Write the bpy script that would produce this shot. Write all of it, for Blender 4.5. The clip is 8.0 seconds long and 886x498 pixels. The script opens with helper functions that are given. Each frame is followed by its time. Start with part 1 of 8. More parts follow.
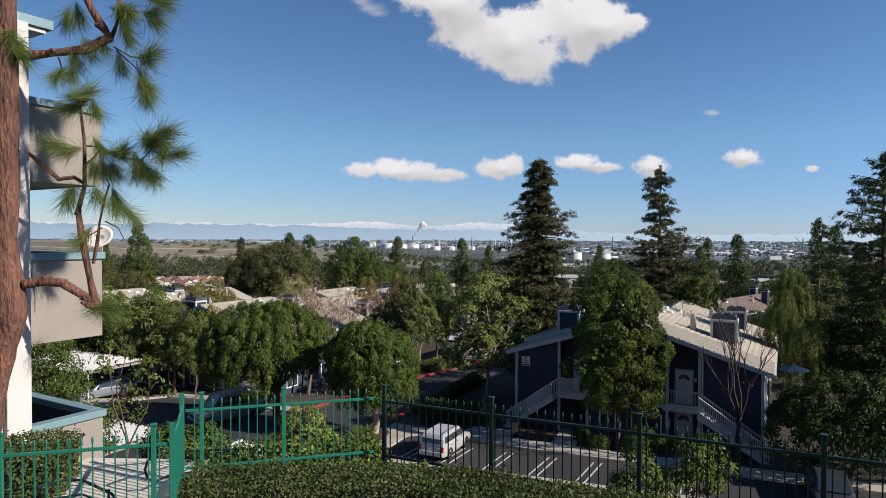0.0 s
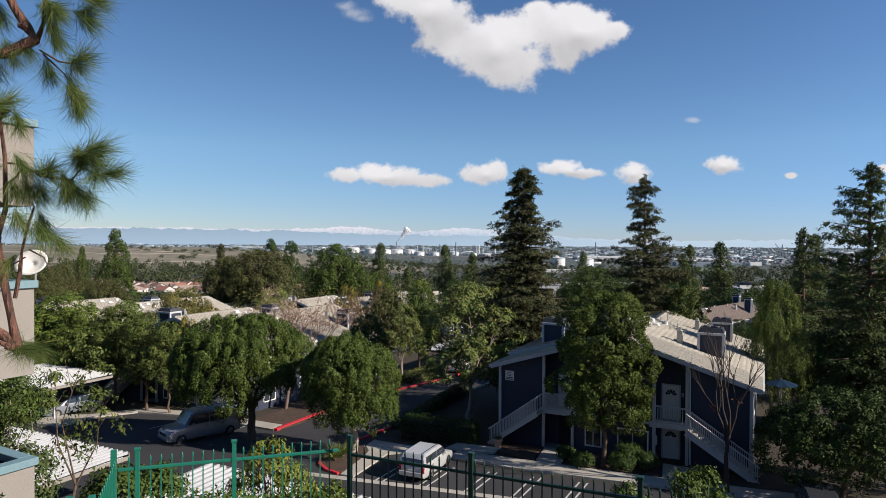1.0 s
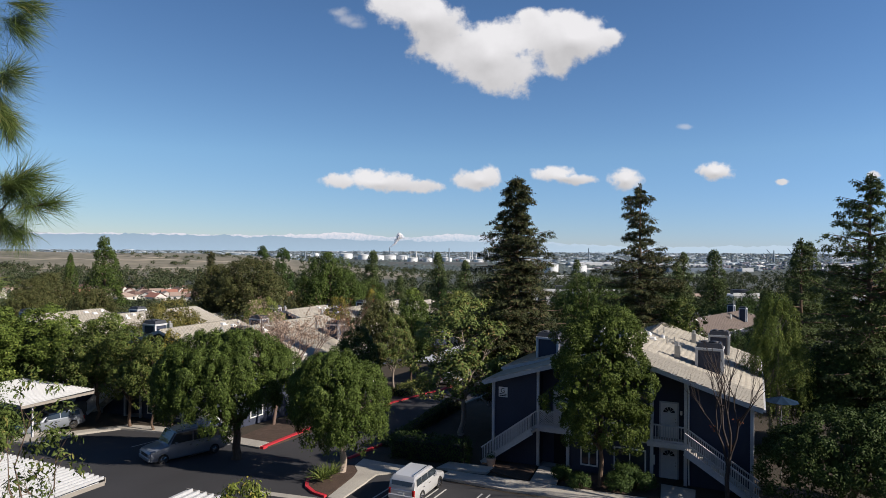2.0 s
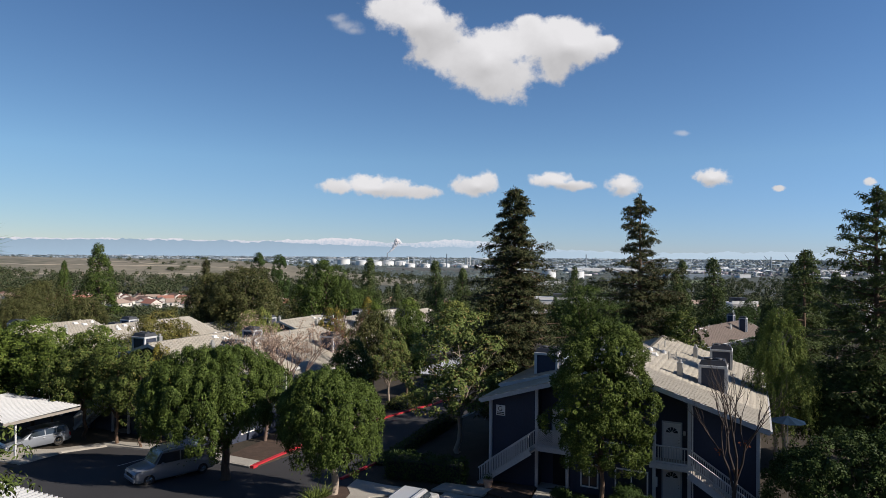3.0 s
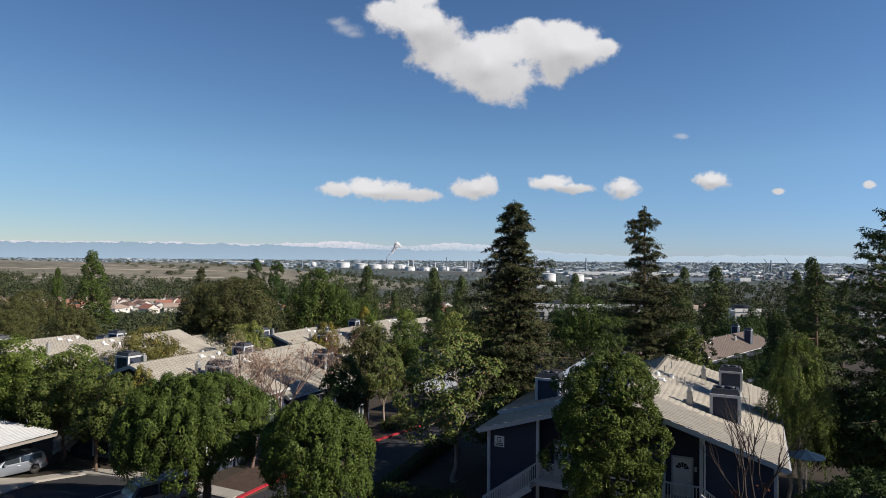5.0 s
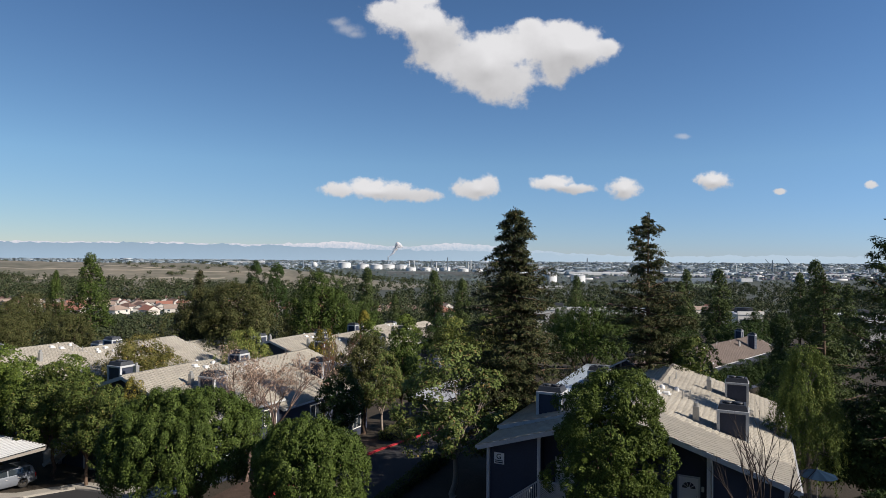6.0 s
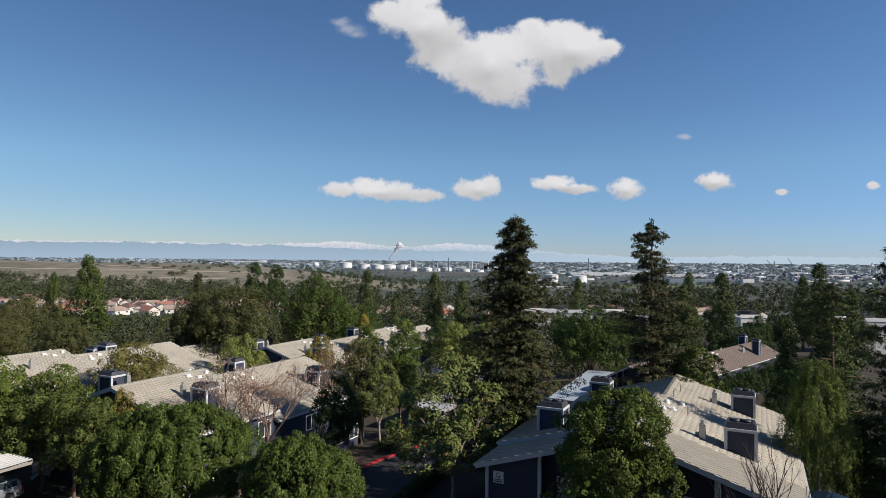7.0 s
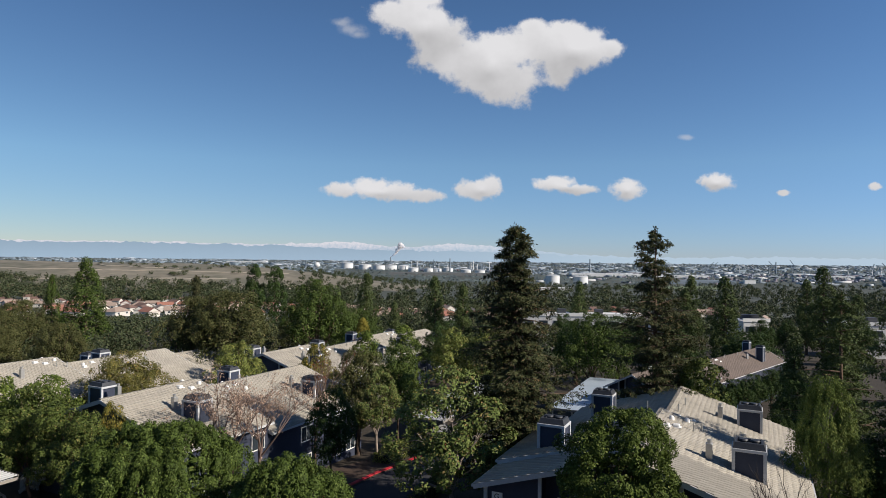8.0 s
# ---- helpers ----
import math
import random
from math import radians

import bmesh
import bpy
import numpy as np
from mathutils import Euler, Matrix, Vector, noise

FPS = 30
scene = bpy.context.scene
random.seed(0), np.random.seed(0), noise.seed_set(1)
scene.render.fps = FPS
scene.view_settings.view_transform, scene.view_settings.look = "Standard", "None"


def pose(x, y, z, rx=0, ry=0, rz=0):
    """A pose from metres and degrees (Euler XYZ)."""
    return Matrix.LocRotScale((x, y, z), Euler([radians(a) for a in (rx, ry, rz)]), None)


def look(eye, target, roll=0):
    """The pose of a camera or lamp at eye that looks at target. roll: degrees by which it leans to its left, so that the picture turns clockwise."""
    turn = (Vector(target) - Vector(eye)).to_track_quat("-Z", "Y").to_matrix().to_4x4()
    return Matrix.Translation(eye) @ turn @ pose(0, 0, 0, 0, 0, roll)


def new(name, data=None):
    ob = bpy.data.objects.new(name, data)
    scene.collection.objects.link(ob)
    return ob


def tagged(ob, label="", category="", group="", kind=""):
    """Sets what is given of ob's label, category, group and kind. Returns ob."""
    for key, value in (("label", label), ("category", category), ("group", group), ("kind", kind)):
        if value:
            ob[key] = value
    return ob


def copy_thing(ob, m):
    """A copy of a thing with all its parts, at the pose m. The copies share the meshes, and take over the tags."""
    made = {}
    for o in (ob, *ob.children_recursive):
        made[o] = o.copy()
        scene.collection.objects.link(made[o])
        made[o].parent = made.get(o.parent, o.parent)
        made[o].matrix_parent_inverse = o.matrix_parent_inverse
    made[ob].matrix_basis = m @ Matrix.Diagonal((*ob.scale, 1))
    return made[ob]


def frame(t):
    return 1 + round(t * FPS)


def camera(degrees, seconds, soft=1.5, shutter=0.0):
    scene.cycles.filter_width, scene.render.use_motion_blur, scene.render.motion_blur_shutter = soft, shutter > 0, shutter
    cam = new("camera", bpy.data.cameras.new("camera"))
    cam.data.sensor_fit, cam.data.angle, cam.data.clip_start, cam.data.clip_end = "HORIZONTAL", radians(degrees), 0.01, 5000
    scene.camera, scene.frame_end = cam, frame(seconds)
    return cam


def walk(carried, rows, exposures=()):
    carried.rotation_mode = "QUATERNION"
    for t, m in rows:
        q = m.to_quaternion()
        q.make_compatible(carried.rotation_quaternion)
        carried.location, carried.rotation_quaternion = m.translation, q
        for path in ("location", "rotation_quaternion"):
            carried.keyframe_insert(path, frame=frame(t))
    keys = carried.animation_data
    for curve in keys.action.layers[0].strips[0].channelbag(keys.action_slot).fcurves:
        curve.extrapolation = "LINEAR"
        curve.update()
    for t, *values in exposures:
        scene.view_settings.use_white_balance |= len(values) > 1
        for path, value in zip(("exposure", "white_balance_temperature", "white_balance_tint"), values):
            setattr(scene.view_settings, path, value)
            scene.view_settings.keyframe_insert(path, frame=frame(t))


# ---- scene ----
cam = camera(69.2, 8.0, soft=0.8)
PATH = [
    (0, (0.726, -3.298, 12.66), (0.656, -1.3, 12.62), 0.2),
    (0.5, (0.778, -2.701, 12.85), (0.736, -0.702, 12.819), 0.2),
    (1, (0.831, -2.082, 13.031), (0.811, -0.082, 13.008), 0.3),
    (1.5, (0.876, -1.501, 13.238), (0.869, 0.499, 13.225), 0.3),
    (3, (1.036, 0.23, 13.977), (1.044, 2.23, 13.99), 0.4),
    (3.5, (1.095, 0.815, 14.237), (1.104, 2.815, 14.259), 0.4),
    (4, (1.175, 1.405, 14.513), (1.183, 3.404, 14.534), 0.4),
    (4.5, (1.239, 1.951, 14.769), (1.248, 3.951, 14.791), 0.4),
    (6, (1.495, 3.712, 15.663), (1.5, 5.712, 15.686), 0.4),
    (6.5, (1.599, 4.291, 15.977), (1.601, 6.291, 16.001), 0.4),
    (7, (1.698, 4.968, 16.3), (1.699, 6.968, 16.323), 0.5),
    (7.5, (1.82, 5.592, 16.641), (1.819, 7.592, 16.664), 0.5),
    (8, (1.916, 6.217, 16.963), (1.913, 8.217, 16.987), 0.6),
]
EXPOSURE = [(0, 0.37, 6570, 12.5), (1.5, 0.40, 6580, 12), (3.0, 0.31, 6580, 11.5), (6, 0.27, 6580, 11), (8, 0.23, 6580, 11)]
walk(cam, [(t, look(eye, target, roll)) for t, eye, target, roll in PATH], EXPOSURE)

# ---- sky and sun ----
SUN_AZ, SUN_EL = 112.0, 30.5
SUN_DIR = Vector((math.sin(radians(SUN_AZ)) * math.cos(radians(SUN_EL)), math.cos(radians(SUN_AZ)) * math.cos(radians(SUN_EL)), math.sin(radians(SUN_EL))))
sun = new("sun", bpy.data.lights.new("sun", "SUN"))
sun.data.energy, sun.data.angle, sun.data.color = 5.0, radians(0.55), (1.0, 0.905, 0.785)
sun.matrix_basis = look(SUN_DIR * 60, (0, 0, 0))

world = bpy.data.worlds.new("sky")
scene.world = world
world.use_nodes = True
WT = world.node_tree
WT.nodes.clear()


def wmath(op, a, b=None, c=None, clamp=False):
    n = WT.nodes.new("ShaderNodeMath")
    n.operation, n.use_clamp = op, clamp
    for i, val in enumerate((a, b, c)):
        if val is None:
            continue
        if isinstance(val, (int, float)):
            n.inputs[i].default_value = val
        else:
            WT.links.new(val, n.inputs[i])
    return n.outputs[0]


sky_tex = WT.nodes.new("ShaderNodeTexSky")
sky_tex.sky_type, sky_tex.sun_disc = "NISHITA", False
sky_tex.sun_elevation, sky_tex.sun_rotation = radians(SUN_EL), radians(SUN_AZ)
sky_tex.altitude, sky_tex.air_density, sky_tex.dust_density, sky_tex.ozone_density = 1800, 1.0, 0.0, 5.0
SKY_STRENGTH = 0.104
coord = WT.nodes.new("ShaderNodeTexCoord")
sep = WT.nodes.new("ShaderNodeSeparateXYZ")
WT.links.new(coord.outputs["Generated"], sep.inputs[0])
ahead = wmath("MAXIMUM", sep.outputs[1], 0.05)
comb = WT.nodes.new("ShaderNodeCombineXYZ")
WT.links.new(wmath("DIVIDE", sep.outputs[0], ahead), comb.inputs[0])
WT.links.new(wmath("DIVIDE", sep.outputs[2], ahead), comb.inputs[1])


def wnoise(scale, detail, rough, shift=None):
    n = WT.nodes.new("ShaderNodeTexNoise")
    if shift:
        mv = WT.nodes.new("ShaderNodeVectorMath")
        mv.inputs[1].default_value = shift
        WT.links.new(comb.outputs[0], mv.inputs[0])
        n.inputs["Scale"].default_value, n.inputs["Detail"].default_value, n.inputs["Roughness"].default_value = scale, detail, rough
        WT.links.new(mv.outputs[0], n.inputs["Vector"])
        return n.outputs[0]
    n.inputs["Scale"].default_value, n.inputs["Detail"].default_value, n.inputs["Roughness"].default_value = scale, detail, rough
    WT.links.new(comb.outputs[0], n.inputs["Vector"])
    return n.outputs[0]


# puffs of cloud: heading, height, half width, half height
BIG_PUFFS = [(-0.078, 0.378, 0.046, 0.028), (-0.034, 0.366, 0.046, 0.048), (-0.002, 0.326, 0.052, 0.056), (0.047, 0.302, 0.062, 0.050),
             (0.096, 0.277, 0.055, 0.045), (0.093, 0.322, 0.056, 0.040), (0.146, 0.331, 0.046, 0.042), (0.176, 0.306, 0.034, 0.040),
             (0.216, 0.326, 0.048, 0.040), (0.256, 0.328, 0.027, 0.018), (0.137, 0.358, 0.026, 0.018), (0.190, 0.352, 0.042, 0.022), (-0.047, 0.404, 0.044, 0.032)]
LOW_PUFFS = [(-0.157, 0.103, 0.035, 0.013), (-0.117, 0.107, 0.040, 0.017), (-0.077, 0.101, 0.044, 0.017), (-0.037, 0.095, 0.040, 0.012),
             (0.051, 0.105, 0.040, 0.018), (0.071, 0.110, 0.022, 0.021), (0.172, 0.116, 0.036, 0.013), (0.205, 0.107, 0.035, 0.009),
             (0.285, 0.108, 0.027, 0.018), (0.424, 0.121, 0.031, 0.015), (0.527, 0.105, 0.011, 0.006), (0.671, 0.117, 0.012, 0.007)]
WISPS = [(-0.150, 0.354, 0.026, 0.010), (-0.166, 0.364, 0.02, 0.008), (-0.138, 0.346, 0.014, 0.007), (0.377, 0.190, 0.012, 0.004)]


def puffs(rows, shift=(0, 0)):
    last = None
    for u0, v0, a, b in rows:
        n = WT.nodes.new("ShaderNodeVectorMath")
        n.operation = "MULTIPLY_ADD"
        n.inputs[1].default_value, n.inputs[2].default_value = (1 / a, 1 / b, 0), ((shift[0] - u0) / a, (shift[1] - v0) / b, 0)
        WT.links.new(comb.outputs[0], n.inputs[0])
        ln = WT.nodes.new("ShaderNodeVectorMath")
        ln.operation = "LENGTH"
        WT.links.new(n.outputs[0], ln.inputs[0])
        last = ln.outputs["Value"] if last is None else wmath("SMOOTH_MIN", last, ln.outputs["Value"], 0.3)
    return last


def soft_edge(dist, noise_out, amount, low, high):
    d = wmath("MULTIPLY_ADD", wmath("SUBTRACT", noise_out, 0.5), amount, dist)
    n = WT.nodes.new("ShaderNodeMapRange")
    n.interpolation_type = "SMOOTHSTEP"
    n.inputs[1].default_value, n.inputs[2].default_value, n.inputs[3].default_value, n.inputs[4].default_value = low, high, 1.0, 0.0
    WT.links.new(d, n.inputs[0])
    return n.outputs[0]


fine, coarse = wnoise(24, 9, 0.62), wnoise(60, 8, 0.6)
big_dist, low_dist = puffs(BIG_PUFFS), puffs(LOW_PUFFS)
big = soft_edge(big_dist, fine, 1.5, 0.62, 1.06)
low = soft_edge(low_dist, coarse, 1.3, 0.56, 1.08)
wisp = wmath("MULTIPLY", soft_edge(puffs(WISPS), fine, 2.6, 0.0, 1.3), 0.42)
front_only = wmath("GREATER_THAN", sep.outputs[1], 0.06)
cover = wmath("MULTIPLY", wmath("MAXIMUM", wmath("MAXIMUM", big, low), wisp), front_only)
# the clouds' undersides, away from the sun, are greyer
BIG_MASS = [(-0.03, 0.365, 0.10, 0.065), (0.075, 0.305, 0.10, 0.080), (0.20, 0.330, 0.10, 0.055)]
LOW_MASS = [(-0.10, 0.101, 0.10, 0.022), (0.058, 0.106, 0.045, 0.024), (0.19, 0.112, 0.06, 0.017), (0.285, 0.108, 0.032, 0.022), (0.424, 0.121, 0.035, 0.018)]
under = wmath("MULTIPLY", wmath("ADD", wmath("MULTIPLY", wmath("SUBTRACT", puffs(BIG_MASS), puffs(BIG_MASS, (0.006, 0.020))), wmath("LESS_THAN", big_dist, 1.8)),
                                wmath("MULTIPLY", wmath("SUBTRACT", puffs(LOW_MASS), puffs(LOW_MASS, (0.001, 0.006))), wmath("LESS_THAN", low_dist, 1.8))), 1.0)
shade = WT.nodes.new("ShaderNodeMapRange")
shade.inputs[1].default_value, shade.inputs[2].default_value, shade.inputs[3].default_value, shade.inputs[4].default_value = -0.28, 0.34, 1.12, 0.74
relief = wmath("SUBTRACT", wnoise(17, 6, 0.55, (0.010, 0.016, 0)), wnoise(17, 6, 0.55))
WT.links.new(wmath("MULTIPLY_ADD", relief, 0.45, under), shade.inputs[0])
CLOUD = 0.59
cloud_rgb = WT.nodes.new("ShaderNodeVectorMath")
cloud_rgb.operation = "SCALE"
cloud_rgb.inputs[0].default_value = (0.97 * CLOUD, 0.975 * CLOUD, 1.0 * CLOUD)
WT.links.new(shade.outputs[0], cloud_rgb.inputs["Scale"])
sky_bg, cloud_bg = WT.nodes.new("ShaderNodeBackground"), WT.nodes.new("ShaderNodeBackground")
sky_bg.inputs[1].default_value, cloud_bg.inputs[1].default_value = SKY_STRENGTH, 1.0
clear = WT.nodes.new("ShaderNodeVectorMath")
clear.operation = "MULTIPLY"
tint = WT.nodes.new("ShaderNodeMix")
tint.data_type = "RGBA"
# clear winter air: the haze near the skyline, paler sky above it, deeper blue overhead, on either hand
for socket, stops in (("A", ((0.0, (0.57, 0.54, 0.56)), (0.14, (0.74, 0.79, 0.74)), (0.33, (0.63, 0.73, 0.76)), (0.85, (0.44, 0.52, 0.56)))), ("B", ((0.0, (0.56, 0.66, 0.92)), (0.14, (0.84, 0.92, 0.94)), (0.33, (0.75, 0.88, 0.94)), (0.85, (0.50, 0.60, 0.66))))):
    ramp = WT.nodes.new("ShaderNodeValToRGB")
    for k, (at, colour) in enumerate(stops):
        e = ramp.color_ramp.elements[k] if k < 2 else ramp.color_ramp.elements.new(at)
        e.position, e.color = at, (*colour, 1)
    WT.links.new(sep.outputs[2], ramp.inputs[0])
    WT.links.new(ramp.outputs[0], tint.inputs[socket])
across = WT.nodes.new("ShaderNodeMapRange")
across.inputs[1].default_value, across.inputs[2].default_value = -0.55, 0.55
WT.links.new(sep.outputs[0], across.inputs[0])
WT.links.new(across.outputs[0], tint.inputs["Factor"])
WT.links.new(tint.outputs["Result"], clear.inputs[1])
WT.links.new(sky_tex.outputs[0], clear.inputs[0])
WT.links.new(clear.outputs[0], sky_bg.inputs[0])
WT.links.new(cloud_rgb.outputs[0], cloud_bg.inputs[0])
mixer, wout = WT.nodes.new("ShaderNodeMixShader"), WT.nodes.new("ShaderNodeOutputWorld")
WT.links.new(cover, mixer.inputs[0])
WT.links.new(sky_bg.outputs[0], mixer.inputs[1])
WT.links.new(cloud_bg.outputs[0], mixer.inputs[2])
WT.links.new(mixer.outputs[0], wout.inputs[0])


# ---- materials ----
def mat(name, color, rough=0.7, metal=0.0, var=0.25, scale=1.2, fine_scale=18.0, bump=0.3, bump_dist=0.01, alt=None, spec=0.5, stretch=1.0):
    """A procedural surface: colour that varies at two scales, with fine relief."""
    m = bpy.data.materials.new(name)
    m.use_nodes = True
    nt = m.node_tree
    bsdf = nt.nodes["Principled BSDF"]
    tc = nt.nodes.new("ShaderNodeTexCoord")
    n1, n2 = nt.nodes.new("ShaderNodeTexNoise"), nt.nodes.new("ShaderNodeTexNoise")
    for n, s in ((n1, scale), (n2, fine_scale)):
        n.inputs["Scale"].default_value, n.inputs["Detail"].default_value = s, 5
        if stretch != 1.0:
            grain = nt.nodes.new("ShaderNodeMapping")
            grain.inputs["Scale"].default_value = (1, 1, 1 / stretch)
            nt.links.new(tc.outputs["Object"], grain.inputs["Vector"])
            nt.links.new(grain.outputs[0], n.inputs["Vector"])
        else:
            nt.links.new(tc.outputs["Object"], n.inputs["Vector"])
    add = nt.nodes.new("ShaderNodeMath")
    add.operation = "MULTIPLY_ADD"
    add.inputs[1].default_value = 0.5
    nt.links.new(n2.outputs[0], add.inputs[0])
    half = nt.nodes.new("ShaderNodeMath")
    half.operation = "MULTIPLY"
    half.inputs[1].default_value = 0.5
    nt.links.new(n1.outputs[0], half.inputs[0])
    nt.links.new(half.outputs[0], add.inputs[2])
    ramp = nt.nodes.new("ShaderNodeValToRGB")
    c = Vector(color)
    d = Vector(alt) if alt else c * (1 - var)
    ramp.color_ramp.elements[0].position, ramp.color_ramp.elements[1].position = 0.33, 0.67
    ramp.color_ramp.elements[0].color = (*d, 1)
    ramp.color_ramp.elements[1].color = (*(c * (1 + var * 0.6)), 1)
    nt.links.new(add.outputs[0], ramp.inputs[0])
    nt.links.new(ramp.outputs[0], bsdf.inputs["Base Color"])
    bsdf.inputs["Roughness"].default_value, bsdf.inputs["Metallic"].default_value = rough, metal
    bsdf.inputs["Specular IOR Level"].default_value = spec
    if bump:
        b = nt.nodes.new("ShaderNodeBump")
        b.inputs["Strength"].default_value, b.inputs["Distance"].default_value = bump, bump_dist
        nt.links.new(n2.outputs[0], b.inputs["Height"])
        nt.links.new(b.outputs[0], bsdf.inputs["Normal"])
    return m


def leaf_mat(name, dark, light, extra=None, translucent=0.25, rough=0.5, scales=(0.55, 2.2)):
    """Foliage: leaves differ a little one from another and more from bough to bough; a few carry the extra colour."""
    m = bpy.data.materials.new(name)
    m.use_nodes = True
    nt = m.node_tree
    bsdf = nt.nodes["Principled BSDF"]
    geo, tc = nt.nodes.new("ShaderNodeNewGeometry"), nt.nodes.new("ShaderNodeTexCoord")
    ramp = nt.nodes.new("ShaderNodeValToRGB")
    low = Vector(dark).lerp(Vector(light), 0.30)
    ramp.color_ramp.elements[0].color, ramp.color_ramp.elements[1].color = (*low, 1), (*light, 1)

    def wire(op, a, b, c=None):
        n = nt.nodes.new("ShaderNodeMath")
        n.operation = op
        for k, val in enumerate((a, b, c)):
            if val is None:
                continue
            if isinstance(val, (int, float)):
                n.inputs[k].default_value = val
            else:
                nt.links.new(val, n.inputs[k])
        return n.outputs[0]

    tones = []
    for scale, detail in zip(scales, (1, 2)):
        n = nt.nodes.new("ShaderNodeTexNoise")
        n.inputs["Scale"].default_value, n.inputs["Detail"].default_value = scale, detail
        nt.links.new(tc.outputs["Object"], n.inputs["Vector"])
        tones.append(n.outputs[0])
    one = geo.outputs["Random Per Island"]
    tone = wire("MULTIPLY_ADD", tones[0], 0.8, wire("MULTIPLY_ADD", tones[1], 0.7, wire("MULTIPLY_ADD", one, 0.45, -0.475)))
    nt.links.new(tone, ramp.inputs[0])
    colour = ramp.outputs[0]
    if extra:
        mix = nt.nodes.new("ShaderNodeMix")
        mix.data_type = "RGBA"
        mix.inputs["B"].default_value = (*extra, 1)
        nt.links.new(wire("MULTIPLY", wire("GREATER_THAN", wire("MULTIPLY_ADD", tones[1], 0.6, one), 1.2), 0.75), mix.inputs["Factor"])
        nt.links.new(colour, mix.inputs["A"])
        colour = mix.outputs["Result"]
    nt.links.new(colour, bsdf.inputs["Base Color"])
    bsdf.inputs["Roughness"].default_value = rough
    bsdf.inputs["Specular IOR Level"].default_value = 0.07
    tr, mx, out = nt.nodes.new("ShaderNodeBsdfTranslucent"), nt.nodes.new("ShaderNodeMixShader"), nt.nodes["Material Output"]
    nt.links.new(colour, tr.inputs[0])
    mx.inputs[0].default_value = translucent
    nt.links.new(bsdf.outputs[0], mx.inputs[1])
    nt.links.new(tr.outputs[0], mx.inputs[2])
    nt.links.new(mx.outputs[0], out.inputs[0])
    return m


def island_mat(name, stops, rough=0.8):
    """Loose small pieces, each with one colour out of a row."""
    m = bpy.data.materials.new(name)
    m.use_nodes = True
    nt = m.node_tree
    geo, ramp = nt.nodes.new("ShaderNodeNewGeometry"), nt.nodes.new("ShaderNodeValToRGB")
    ramp.color_ramp.interpolation = "CONSTANT"
    for i, c in enumerate(stops):
        e = ramp.color_ramp.elements[i] if i < 2 else ramp.color_ramp.elements.new(i / len(stops))
        e.position, e.color = i / len(stops), (*c, 1)
    nt.links.new(geo.outputs["Random Per Island"], ramp.inputs[0])
    nt.links.new(ramp.outputs[0], nt.nodes["Principled BSDF"].inputs["Base Color"])
    nt.nodes["Principled BSDF"].inputs["Roughness"].default_value = rough
    return m


def tile_mat(name, color, rough=0.85):
    """Roof tiles that differ one from another, each object or island with its own tone."""
    m = mat(name, color, rough, var=0.2, scale=0.5, fine_scale=30, bump=0.4)
    nt = m.node_tree
    bsdf = nt.nodes["Principled BSDF"]
    link = bsdf.inputs["Base Color"].links[0].from_socket
    geo, info = nt.nodes.new("ShaderNodeNewGeometry"), nt.nodes.new("ShaderNodeObjectInfo")
    add = nt.nodes.new("ShaderNodeMath")
    add.operation = "ADD"
    nt.links.new(geo.outputs["Random Per Island"], add.inputs[0])
    nt.links.new(info.outputs["Random"], add.inputs[1])
    mr = nt.nodes.new("ShaderNodeMapRange")
    mr.inputs[2].default_value, mr.inputs[3].default_value, mr.inputs[4].default_value = 2.0, 0.86, 1.12
    nt.links.new(add.outputs[0], mr.inputs[0])
    hsv = nt.nodes.new("ShaderNodeHueSaturation")
    nt.links.new(mr.outputs[0], hsv.inputs["Value"])
    nt.links.new(link, hsv.inputs["Color"])
    nt.links.new(hsv.outputs[0], bsdf.inputs["Base Color"])
    return m


def glow(name, color, strength=1.0):
    m = bpy.data.materials.new(name)
    m.use_nodes = True
    b = m.node_tree.nodes["Principled BSDF"]
    b.inputs["Base Color"].default_value = (0, 0, 0, 1)
    b.inputs["Specular IOR Level"].default_value = 0
    b.inputs["Emission Color"].default_value, b.inputs["Emission Strength"].default_value = (*color, 1), strength
    return m


def glass(name, tint=(0.03, 0.04, 0.05)):
    m = bpy.data.materials.new(name)
    m.use_nodes = True
    b = m.node_tree.nodes["Principled BSDF"]
    b.inputs["Base Color"].default_value = (*tint, 1)
    b.inputs["Roughness"].default_value, b.inputs["Specular IOR Level"].default_value = 0.06, 0.7
    return m


M_SOIL = mat("soil", (0.045, 0.033, 0.023), 0.95, var=0.5, scale=0.6, fine_scale=9, bump=0.8, bump_dist=0.05, alt=(0.021, 0.019, 0.011))
M_ASPHALT = mat("asphalt", (0.031, 0.032, 0.037), 0.9, var=0.3, scale=0.25, fine_scale=40, bump=0.5)
M_CONCRETE = mat("concrete", (0.40, 0.38, 0.34), 0.85, var=0.25, scale=0.7, fine_scale=14)
M_RED = mat("red_kerb_paint", (0.52, 0.03, 0.045), 0.6, var=0.25, scale=1.5, fine_scale=20)
M_PALE = mat("pale_smooth_concrete", (0.60, 0.57, 0.51), 0.85, var=0.2, scale=0.8, fine_scale=12)
M_LINE = mat("road_line_paint", (0.52, 0.52, 0.50), 0.7, var=0.35, scale=2.0, fine_scale=25)
M_NAVY = mat("navy_siding", (0.034, 0.044, 0.075), 0.75, var=0.18, scale=0.5, fine_scale=9)
